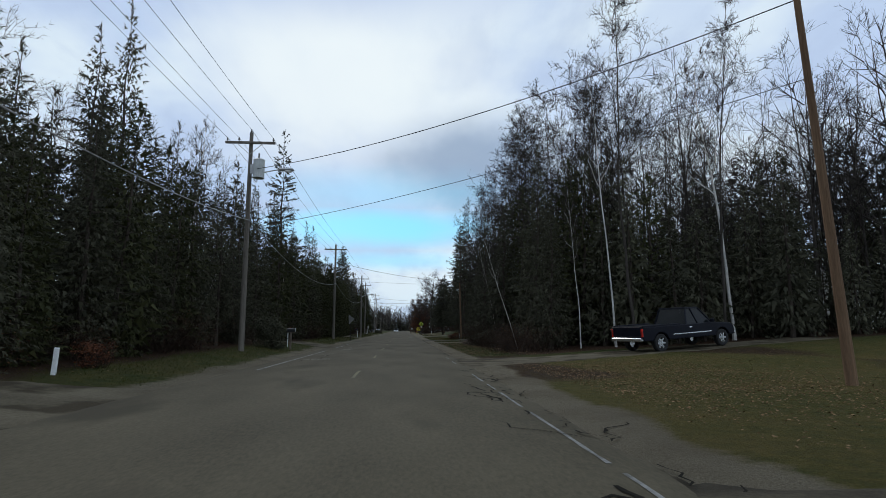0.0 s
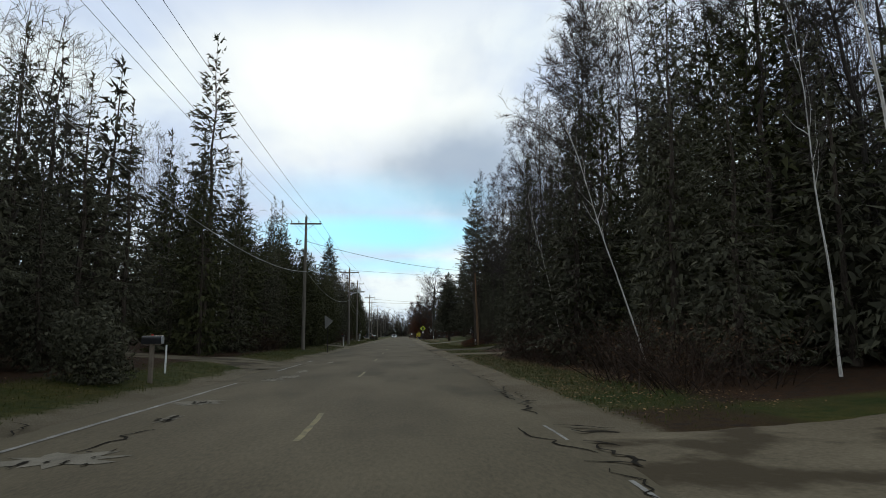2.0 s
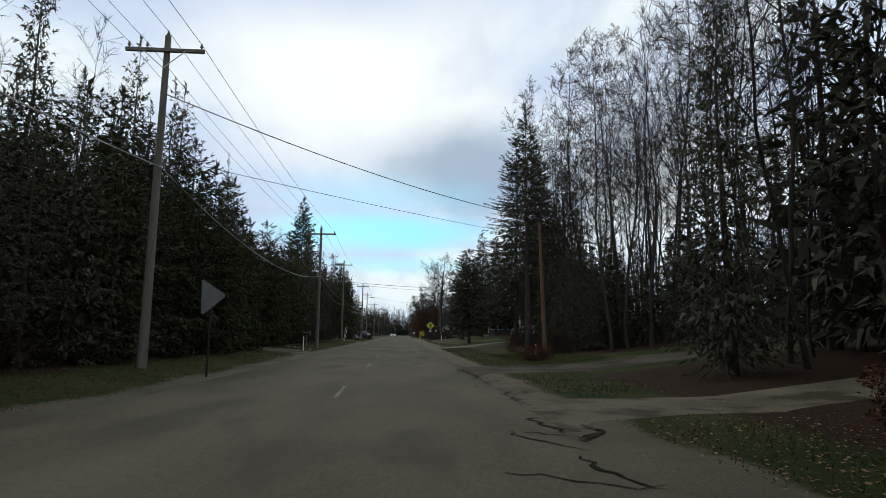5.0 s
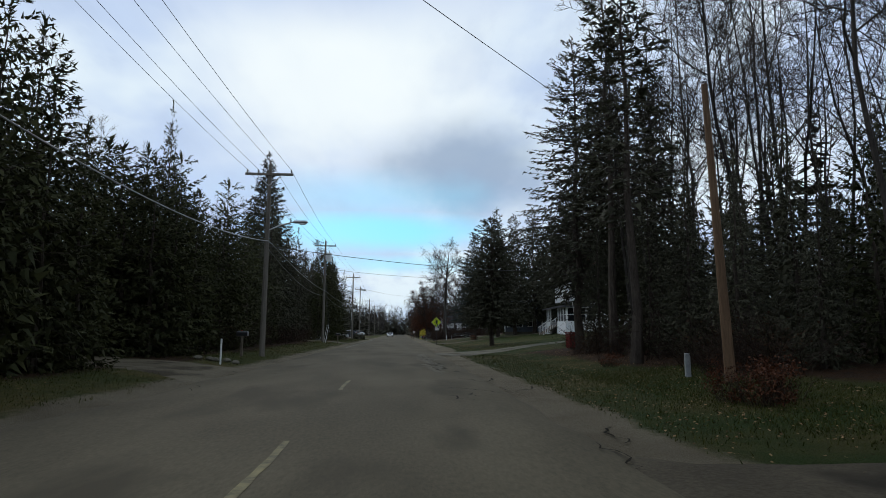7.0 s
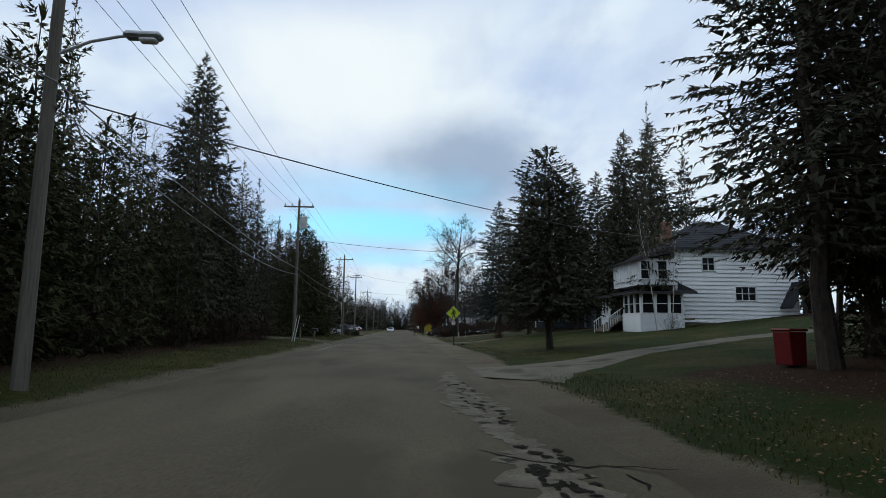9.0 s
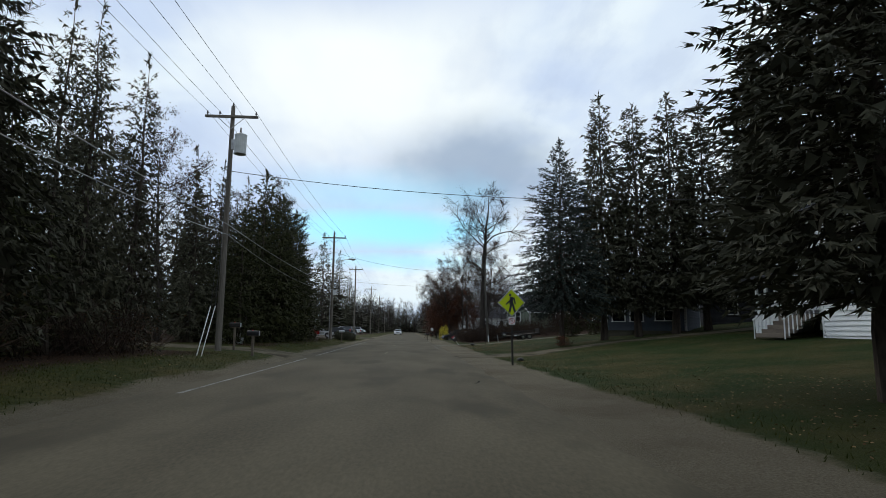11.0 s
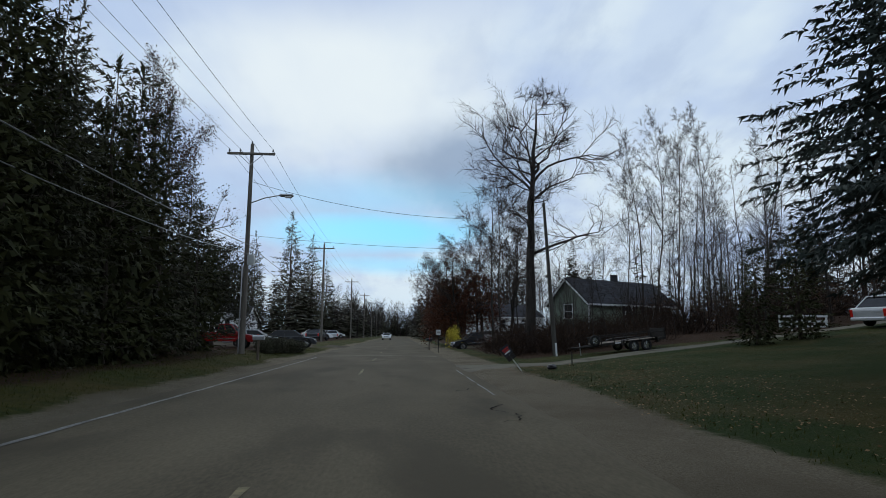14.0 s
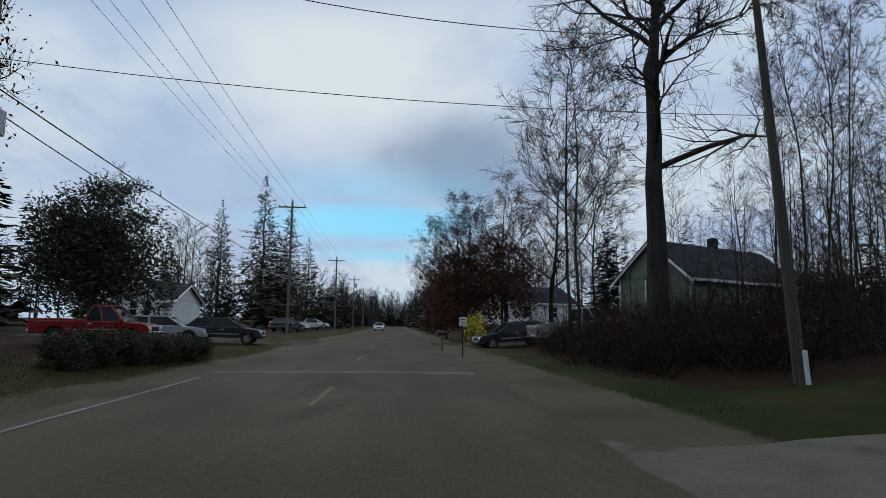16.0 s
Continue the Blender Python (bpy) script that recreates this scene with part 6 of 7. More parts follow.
def wall(parent, a, b, z0, z1, board, pitch=0.2, holes=(), shutters=None):
    """A clapboard wall from a to b (outside on the right hand), with windows (s, width, sill, height, bars)."""
    a, b = Vector((*a, 0)), Vector((*b, 0))
    L = (b - a).length
    d = (b - a).normalized()
    m = Matrix.Translation(a) @ Matrix.Rotation(math.atan2(d.y, d.x), 4, "Z")
    bm = bmesh.new()
    spans, s = [], 0.0
    for hs, hw_, sill, hh, bars in sorted(holes):
        spans.append((s, hs - hw_ / 2, z0, z1))
        spans.append((hs - hw_ / 2, hs + hw_ / 2, z0, sill))
        spans.append((hs - hw_ / 2, hs + hw_ / 2, sill + hh, z1))
        s = hs + hw_ / 2
    spans.append((s, L, z0, z1))
    for s0, s1, q0, q1 in spans:
        if s1 - s0 > 0.01 and q1 - q0 > 0.01:
            box(s1 - s0, 0.14, q1 - q0, ((s0 + s1) / 2, 0.07, (q0 + q1) / 2), 0, bm)
    w = part("wall", bm, M[board], parent, at=m)
    z = z0
    while z < z1 - 0.05:
        cuts = sorted((hs - hw_ / 2 - 0.09, hs + hw_ / 2 + 0.09) for hs, hw_, sill, hh, _ in holes if sill - 0.1 < z + pitch and z < sill + hh + 0.1)
        s = 0.0
        for c0, c1 in cuts + [(L, L)]:
            if c0 - s > 0.1:
                o = new("siding_board", board_mesh(c0 - s, min(pitch, z1 - z), board))
                o.parent = w
                o.matrix_basis = Matrix.Translation(((s + c0) / 2, 0.002, z))
            s = max(s, c1)
        z += pitch
    for hs, hw_, sill, hh, bars in holes:
        window(parent, m @ Matrix.Translation((hs, 0.0, sill)), hw_, hh, bars=bars, shutters=shutters)
    for s in (0.05, L - 0.05):
        part("corner_board", box(0.12, 0.05, z1 - z0, (s, -0.02, (z0 + z1) / 2), 0.005), M["white"], parent, at=m)
    return w


def slab(parent, pts, thick, mat, name="roof"):
    """A roof plane from its corners, with thickness downwards."""
    n = len(pts)
    vs = [Vector(p) for p in pts] + [Vector(p) - Vector((0, 0, thick)) for p in pts]
    fs = [tuple(range(n)), tuple(range(2 * n - 1, n - 1, -1))] + [(i, i + n, (i + 1) % n + n, (i + 1) % n) for i in range(n)]
    return obj(name, vs, fs, mat, parent)


def courses(parent, a, b, c, d, rows, mat):
    """Shingle courses on a roof plane: a-b along the eave, d-c along the ridge."""
    a, b, c, d = (Vector(p) for p in (a, b, c, d))
    for k in range(rows):
        t0, t1 = k / rows, (k + 1) / rows
        p0, p1, p2, p3 = a.lerp(d, t0), b.lerp(c, t0), b.lerp(c, t1), a.lerp(d, t1)
        up_ = Vector((0, 0, 0.03))
        vs = [p0 + up_, p1 + up_, p2 + up_ * 0.3, p3 + up_ * 0.3, p0, p1]
        obj("shingle_course", vs, [(0, 1, 2, 3), (4, 5, 1, 0)], mat, parent)


# the two-storey white house
zg = 1.25
wh = empty("white_house", pose(17.2, 125.3, zg), "two-storey white clapboard house with a dark hip roof and porch", "house")
X0, X1, Y0, Y1, Z1 = 3.9, 13.8, 2.6, 11.0, 6.4
part("foundation", box(X1 - X0, Y1 - Y0, 1.2, ((X0 + X1) / 2, (Y0 + Y1) / 2, 0.1)), M["concrete"], wh)
wall(wh, (X0, Y0), (X1, Y0), 0.7, Z1, "siding", 0.32, ((2.7, 0.95, 4.75, 0.95, 2), (5.6, 1.6, 2.45, 1.0, 3)))
wall(wh, (X0, Y1), (X0, Y0), 0.7, Z1, "siding", 0.32, ((2.0, 0.8, 3.9, 1.5, 1), (4.0, 0.8, 3.9, 1.5, 1), (6.6, 0.8, 3.9, 1.5, 1)))
wall(wh, (X1, Y0), (X1, Y1), 0.7, Z1, "siding", 0.2)
wall(wh, (X1, Y1), (X0, Y1), 0.7, Z1, "siding", 0.2)
rx0, rx1, ry0, ry1, rz = X0 - 0.5, X1 + 0.5, Y0 - 0.5, Y1 + 0.5, Z1 + 2.9
r0, r1 = ((X0 + X1) / 2 - 1.0, (Y0 + Y1) / 2, rz), ((X0 + X1) / 2 + 1.0, (Y0 + Y1) / 2, rz)
zr = Z1 + 0.02
for pts in (((rx0, ry0, zr), (rx1, ry0, zr), r1, r0), ((rx1, ry1, zr), (rx0, ry1, zr), r0, r1), ((rx0, ry1, zr), (rx0, ry0, zr), r0), ((rx1, ry0, zr), (rx1, ry1, zr), r1)):
    rp = slab(wh, pts, 0.16, M["shingle"])
    if len(pts) == 4:
        courses(rp, pts[0], pts[1], pts[2], pts[3], 14, M["shingle"])
part("soffit", box(rx1 - rx0 - 0.05, ry1 - ry0 - 0.05, 0.12, ((rx0 + rx1) / 2, (ry0 + ry1) / 2, Z1 - 0.10)), M["white"], wh)
part("chimney", box(0.7, 0.7, 2.3, (X0 + 1.0, 6.0, Z1 + 1.5), 0.02), M["brick"], wh)
# its porch, with a bay on each side of the steps
for a, b in (((0.0, 0.0), (3.2, 0.0)), ((0.0, 3.4), (0.0, 0.0)), ((0.0, 8.2), (0.0, 6.5)), ((3.2, 8.2), (0.0, 8.2))):
    wall(wh, a, b, -0.35, 1.3, "siding", 0.2)
for px, py in [(0.08 + 1.03 * k, 0.08) for k in range(4)] + [(0.08, y) for y in (1.2, 2.3, 3.34, 6.56, 7.35, 8.12)]:
    part("porch_post", box(0.12, 0.12, 1.6, (px, py, 2.05), 0.01), M["white"], wh)
for k in range(3):
    window(wh, Matrix.Translation((0.60 + 1.03 * k, 0.06, 1.32)), 0.82, 1.35)
for y, w_ in ((0.64, 0.9), (1.75, 0.9), (2.82, 0.85), (6.95, 0.6), (7.73, 0.6)):
    window(wh, Matrix.Translation((0.06, y, 1.32)) @ Matrix.Rotation(radians(-90), 4, "Z"), w_, 1.35)
part("porch_floor", box(4.0, 8.2, 0.12, (2.0, 4.1, 0.9)), M["rust_wood"], wh)
slab(wh, ((-0.4, -0.4, 2.85), (4.1, -0.4, 2.85), (4.1, 2.6, 3.75), (3.9, 8.6, 3.75), (-0.4, 8.6, 2.85)), 0.14, M["shingle"], "porch_roof")
for k in range(5):
    part("step", box(0.32, 2.0, 0.19, (-0.16 - 0.28 * k, 4.9, 0.78 - 0.19 * k), 0.01), M["rust_wood"], wh)
for y in (3.8, 6.0):
    for k in range(8):
        part("baluster", box(0.04, 0.04, 0.85, (-0.1 - 0.19 * k, y, 1.2 - 0.13 * k)), M["white"], wh)
    vs, fs = tube([Vector((0.05, y, 1.75)), Vector((-1.5, y, 0.70))], [0.04, 0.04], 5, True)
    obj("handrail", vs, fs, M["white"], wh)
# glazed upper porch
for k in range(4):
    window(wh, Matrix.Translation((1.0, 3.2 + 1.35 * k, 4.0)) @ Matrix.Rotation(radians(-90), 4, "Z"), 0.7, 1.35)
for k in range(2):
    window(wh, Matrix.Translation((1.5 + 1.35 * k, 2.45, 4.0)), 0.7, 1.35)
part("upper_porch", box(2.85, 5.5, 2.05, (2.45, 5.25, 4.55)), M["siding"], wh, "white boarded upper porch")
slab(wh, ((0.6, 2.1, 5.5), (3.95, 2.1, 6.2), (3.95, 8.4, 6.2), (0.6, 8.4, 5.5)), 0.12, M["shingle"], "upper_porch_roof")
# lean-to with a steep dark end at the far corner
slab(wh, ((12.2, 1.0, 1.9), (13.3, 1.0, 3.9), (13.3, 2.6, 3.9), (12.2, 2.6, 1.9)), 0.1, M["shingle"], "bulkhead_roof")
slab(wh, ((14.6, 1.0, 1.9), (14.6, 2.6, 1.9), (13.3, 2.6, 3.9), (13.3, 1.0, 3.9)), 0.1, M["shingle"], "bulkhead_roof")
part("bulkhead_base", box(2.3, 1.5, 0.5, (13.4, 1.8, 0.85)), M["white"], wh)


def gable_house(name, m, L, D, z1, rise, board, roof_mat, label, holes=(), end_holes=(), shutters=None, chimney=False, pitch=0.2, over=0.35):
    e = empty(name, m, label, "house")
    part("foundation", box(L, D, 1.6, (L / 2, D / 2, -0.62)), M["concrete"], e)
    wall(e, (0, 0), (L, 0), 0.15, z1, board, pitch, holes, shutters)
    wall(e, (0, D), (0, 0), 0.15, z1, board, pitch, end_holes)
    wall(e, (L, 0), (L, D), 0.15, z1, board, pitch)
    wall(e, (L, D), (0, D), 0.15, z1, board, pitch)
    zt = z1 + rise
    for x in (0, L):
        vs = [(x - 0.07, 0, z1), (x - 0.07, D, z1), (x - 0.07, D / 2, zt - 0.05), (x + 0.07, 0, z1), (x + 0.07, D, z1), (x + 0.07, D / 2, zt - 0.05)]
        obj("gable", vs, [(0, 2, 1), (3, 4, 5), (0, 3, 5, 2), (1, 2, 5, 4), (0, 1, 4, 3)], M[board], e)
        for s in (0, 1):
            y = -over if s == 0 else D + over
            zl = z1 - over * rise / (D / 2)
            vs, fs = tube([Vector((x + (-over if x == 0 else over), y, zl - 0.06)), Vector((x + (-over if x == 0 else over), D / 2, zt - 0.06))], [0.09, 0.09], 4, True)
            obj("rake_board", vs, fs, M["white"], e)
    zl = z1 - over * rise / (D / 2)
    for pts in (((-over, -over, zl), (L + over, -over, zl), (L + over, D / 2, zt), (-over, D / 2, zt)), ((L + over, D + over, zl), (-over, D + over, zl), (-over, D / 2, zt), (L + over, D / 2, zt))):
        pts = [(x, y, z + 0.14) for x, y, z in pts]
        rp = slab(e, pts, 0.14, M[roof_mat])
        courses(rp, *pts, 10, M[roof_mat])
    part("fascia", box(L + 2 * over, 0.04, 0.16, (L / 2, -over - 0.02, zl + 0.04)), M["white"], e)
    if chimney:
        part("chimney", box(0.5, 0.5, 1.0, (L * 0.55, D / 2 + 0.1, zt + 0.25), 0.02), M["shingle"], e, "dark stubby chimney")
    return e


gable_house("green_house", pose(16.2, 184.2, 1.65, 0, 0, 28), 11.2, 5.0, 2.5, 2.1, "green_siding", "shingle", "sage green house with a black shingle roof", ((5.0, 0.8, 1.2, 1.0, 1), (8.8, 0.9, 1.2, 1.1, 1)), ((2.5, 1.0, 1.1, 1.2, 1),), "plastic", True)
gable_house("blue_house", pose(15.2, 150.0, 1.35, 0, 0, -36), 5.8, 5.6, 2.7, 1.9, "blue_siding", "blue_roof", "single-storey slate blue house behind the spruces", ((0.95, 0.9, 0.85, 1.5, 1), (2.3, 0.9, 0.85, 1.5, 1), (4.3, 1.2, 0.9, 1.4, 2)), ((2.0, 0.8, 0.9, 1.4, 1), (4.2, 0.8, 0.9, 1.4, 1)))
gable_house("dark_garage", pose(24.6, 152.4, 1.75), 7.5, 6.5, 2.9, 2.3, "shingle", "shingle", "dark brown garage in the shade of spruces", ((2.0, 0.9, 1.2, 1.3, 1), (5.6, 1.1, 1.2, 1.4, 1)))
gable_house("left_white_house", pose(-20.6, 199.0, 0.75), 3.7, 6.5, 2.2, 1.3, "siding", "shingle", "small white cottage with a dark roof and black shutters", (), ((3.0, 0.8, 0.9, 1.2, 1),))
lh = gable_house("left_white_annex", pose(-17.4, 198.0, 0.75, 0, 0, 90), 6.5, 2.6, 2.3, 1.3, "siding", "shingle", "white gabled wing of the cottage facing the road", (), ((0.8, 0.5, 0.9, 1.1, 1), (1.8, 0.45, 0.9, 1.1, 1)))
gable_house("far_right_house", pose(12.0, 216.0, 1.2, 0, 0, 20), 9, 6.5, 2.6, 1.8, "siding", "shingle", "pale house among the bare trees", ((2.5, 0.9, 1.0, 1.1, 1), (6.0, 0.9, 1.0, 1.1, 1)))
gable_house("lawn_house", pose(31.0, 38.5, 1.6, 0, 0, -4), 8, 6, 2.6, 1.8, "siding", "shingle", "pale grey house at the end of the lawn", ((1.9, 0.9, 1.0, 1.2, 1), (4.9, 0.9, 1.0, 1.2, 1)))
# its picket rail
fence = empty("porch_fence", pose(28.2, 35.0, gz(28.2, 35.0)), "white painted rail fence by the house", "fence")
for k in range(9):
    part("post", box(0.08, 0.08, 1.2, (0.5 * k, 0, 0.55), 0.01), M["white"], fence)
for z in (0.35, 0.75, 1.1):
    part("rail", box(4.2, 0.04, 0.08, (2.0, 0, z), 0.006), M["white"], fence)
# a white rail fence up the slope beyond the pale driveway
fence2 = empty("rail_fence", pose(20.9, 165.6, gz(20.9, 165.6), 0, 0, -8), "white painted rail fence up the slope", "fence")
for k in range(5):
    part("post", box(0.09, 0.09, 1.05, (0.62 * k, 0, 0.42), 0.01), M["white"], fence2)
for z in (0.3, 0.58, 0.86):
    part("rail", box(2.6, 0.04, 0.10, (1.24, -0.05, z), 0.006), M["white"], fence2)

# ---- signs ----


def flat_shape(outline, thick=0.003):
    """A thin plate in the x-z plane, facing -y."""
    return prism(outline, thick)


def text_mesh(body, size, mat, parent, at, name="letter"):
    cu = bpy.data.curves.new("letter_curve", "FONT")
    cu.body, cu.size, cu.align_x, cu.align_y = body, size, "CENTER", "CENTER"
    tmp = new("letter_tmp", cu)
    me = bpy.data.meshes.new_from_object(tmp.evaluated_get(bpy.context.evaluated_depsgraph_get()))
    bpy.data.objects.remove(tmp)
    me.materials.append(M[mat])
    ob = new(name, me)
    ob.parent, ob.matrix_basis = parent, at
    return ob


sg = empty("crossing_sign", pose(3.95, 127.7, gz(3.95, 127.7), 0, -1.0, 0), "lime diamond crossing sign above a small white parking sign", "road sign")
part("post", box(0.075, 0.045, 2.35, (0, 0, 1.1), 0.008), M["dark_metal"], sg, "dark steel channel post")
ZC, HD = 2.40, 0.539


def diamond(h, z=ZC):
    c = 0.05
    return [(-h, z - 0), (-h + c, z - c), (-c, z - h + c), (0, z - h), (c, z - h + c), (h - c, z - c), (h, z), (h - c, z + c), (c, z + h - c), (0, z + h), (-c, z + h - c), (-h + c, z + c)]


plate = part("diamond_plate", flat_shape(diamond(HD), 0.004), M["sign_lime"], sg, "lime green reflective diamond", Matrix.Translation((0, -0.028, 0)))
b = bmesh.new()
for s0 in range(4):
    a0, a1 = [(0, 1), (1, 0), (0, -1), (-1, 0)][s0], [(1, 0), (0, -1), (-1, 0), (0, 1)][s0]
    p0, p1 = Vector((a0[0] * (HD - 0.035), 0, ZC + a0[1] * (HD - 0.035))), Vector((a1[0] * (HD - 0.035), 0, ZC + a1[1] * (HD - 0.035)))
    mid, ln = (p0 + p1) / 2, (p1 - p0).length
    box(ln * 0.985, 0.002, 0.016, tuple(mid), 0, b, Matrix.Rotation(-math.atan2(p1.z - p0.z, p1.x - p0.x), 4, "Y"))
part("border_line", b, M["sign_black"], plate, "thin black border", Matrix.Translation((0, -0.004, 0)))
b = bmesh.new()
for s0 in range(4):
    a0, a1 = [(0, 1), (1, 0), (0, -1), (-1, 0)][s0], [(1, 0), (0, -1), (-1, 0), (0, 1)][s0]
    p0, p1 = Vector((a0[0] * (HD - 0.011), 0, ZC + a0[1] * (HD - 0.011))), Vector((a1[0] * (HD - 0.011), 0, ZC + a1[1] * (HD - 0.011)))
    mid, ln = (p0 + p1) / 2, (p1 - p0).length
    box(ln * 0.98, 0.002, 0.012, tuple(mid), 0, b, Matrix.Rotation(-math.atan2(p1.z - p0.z, p1.x - p0.x), 4, "Y"))
part("rim_line", b, M["sign_white"], plate, "pale edge line", Matrix.Translation((0, -0.004, 0)))
# the symbol, as plain bars
b = bmesh.new()
for sx, sz, x, z, a in ((0.15, 0.30, 0.0, ZC + 0.07, 4), (0.085, 0.36, -0.045, ZC - 0.20, 14), (0.085, 0.36, 0.085, ZC - 0.20, -16), (0.06, 0.24, -0.125, ZC + 0.01, 48), (0.06, 0.26, 0.125, ZC + 0.06, -10), (0.095, 0.10, -0.045, ZC + 0.295, 0)):
    box(sx, 0.002, sz, (x, 0, z), 0, b, Matrix.Rotation(radians(a), 4, "Y"))
part("symbol", b, M["sign_black"], plate, "black symbol of plain bars", Matrix.Translation((0, -0.005, 0)))
small = part("parking_plate", box(0.26, 0.004, 0.30, (0.0, -0.03, ZC - HD - 0.16), 0.0), M["sign_white"], sg, "small white parking plate")
text_mesh("P", 0.24, "sign_black", small, Matrix.Translation((0.0, -0.034, ZC - HD - 0.16)) @ Matrix.Rotation(radians(90), 4, "X"))
b = bmesh.new()
for k in range(24):
    a = 2 * math.pi * (k + 0.5) / 24
    box(0.032, 0.002, 0.020, (0.105 * math.cos(a), 0, 0.105 * math.sin(a)), 0, b, Matrix.Rotation(-a - math.pi / 2, 4, "Y"))
box(0.2, 0.002, 0.02, (0, 0, 0), 0, b, Matrix.Rotation(radians(45), 4, "Y"))
part("ban_ring", b, M["sign_red"], small, "red ring with a slash", Matrix.Translation((0, -0.037, ZC - HD - 0.16)))
b = bmesh.new()
for s in (-1, 1):
    box(0.006, 0.002, 0.27, (s * 0.115, 0, 0), 0, b)
    box(0.23, 0.002, 0.006, (0, 0, s * 0.135), 0, b)
part("plate_border", b, M["sign_black"], small, "", Matrix.Translation((0, -0.034, ZC - HD - 0.16)))

# the back of a sign across the road
bs = empty("sign_back", pose(-5.65, 65.0, gz(-5.65, 65.0), 0, 0, 38), "grey back of a triangular sign on a thin post", "road sign")
part("post", box(0.06, 0.04, 2.6, (0, 0, 1.2), 0.006), M["dark_metal"], bs)
part("plate", flat_shape([(-0.32, 2.78), (-0.28, 2.82), (0.40, 2.42), (0.40, 2.34), (-0.22, 1.80), (-0.28, 1.84)], 0.005), M["sign_back"], bs, "bare aluminium plate", Matrix.Translation((0, -0.03, 0)))
# yard sign that has tipped over
ysg = empty("yard_sign", Matrix.Translation((4.2, 154.7, gz(4.2, 154.7))) @ Matrix.Rotation(radians(-38), 4, "Y") @ Matrix.Diagonal((0.72, 0.72, 1.02, 1)), "tilted black and red yard sign on a thin stake", "yard sign")
part("stake", box(0.03, 0.02, 1.0, (0, 0, 0.3)), M["white"], ysg)
board_ = part("panel", box(0.46, 0.012, 0.34, (0, -0.02, 0.86), 0.003), M["sign_black"], ysg)
part("lower_panel", box(0.44, 0.012, 0.18, (0, -0.02, 0.59), 0.003), M["dark_metal"], ysg)
for k, (w, z) in enumerate(((0.34, 0.93), (0.28, 0.86))):
    part("lettering_bar", box(w, 0.002, 0.045, (0, -0.029, z)), M["sign_red"], board_)
part("lettering_bar", box(0.3, 0.002, 0.04, (0, -0.029, 0.79)), M["sign_white"], board_)
# a small sign by the side street
ss = empty("street_sign", pose(2.72, 177.0, gz(2.72, 177.0)), "small white sign plate on a thin post", "road sign")
part("post", box(0.05, 0.04, 1.7, (0, 0, 0.75), 0.005), M["dark_metal"], ss)
part("plate", box(0.30, 0.006, 0.36, (0, -0.025, 1.42), 0.002), M["sign_white"], ss)
for z in (1.50, 1.40, 1.31):
    part("lettering_bar", box(0.2, 0.002, 0.035, (0, -0.03, z)), M["sign_black"], ss)

# ---- small roadside things ----


def mailbox(x, y, z=1.0, turn=90, label="", colour="plastic", flag=True, post="rust_wood", boxes=1):
    e = empty("mailbox", pose(x, y, gz(x, y), 0, 0, turn), label, "mailbox", "roadside mailboxes")
    part("post", box(0.10, 0.10, z + 0.3, (0, 0, z / 2 - 0.15), 0.01), M[post], e)
    for k in range(boxes):
        ox = 0.0 if boxes == 1 else -0.16 + 0.32 * k
        pr = [(ox - 0.09, z)] + [(ox + 0.09 * math.cos(a), z + 0.12 + 0.09 * math.sin(a)) for a in np.linspace(math.pi, 0, 9)] + [(ox + 0.09, z)]
        bx = part("box", prism(pr[::-1], 0.5, 0.006), M[colour], e)
        part("door", prism([(px * 1.0, pz) for px, pz in pr[::-1]], 0.012), M["galv"], bx, "", Matrix.Translation((0, -0.26, 0)))
        if flag:
            part("flag", box(0.006, 0.05, 0.16, (ox + 0.1, 0.05, z + 0.17)), M["sign_red"], bx)
    part("support", box(0.12 + 0.3 * (boxes - 1), 0.42, 0.03, (0, 0, z - 0.018)), M[post], e)
    return e


mailbox(-6.45, 34.8, 1.0, 90, "dark mailbox on a wooden post beside a shrub", post="rust_wood")
mailbox(-6.65, 130.6, 0.85, 90, "dark mailbox with a pale door on a post", "plastic")
mailbox(-8.15, 133.1, 1.05, 90, "dark mailbox with a white front on a wooden post", "dark_metal")
mailbox(-6.45, 161.9, 0.9, 90, "mailbox on a crooked wooden post near the pole", "galv")
mailbox(-7.3, 93.6, 0.95, 90, "small dark mailbox on a post among stones", "plastic")
mailbox(2.36, 183.2, 0.75, -90, "dark mailbox by the side street", "plastic")


def post(name, x, y, h, r, mat, label, lean=0.0, top=None):
    e = empty(name, pose(x, y, gz(x, y), 0, lean, 0), label, "post", "roadside marker posts")
    part("shaft", box(r * 2, r * 1.2, h + 0.2, (0, 0, h / 2 - 0.1), r * 0.25), M[mat], e)
    if top:
        part("cap", box(r * 2.1, r * 1.3, 0.14, (0, 0, h - 0.07), r * 0.2), M[top], e)
    return e


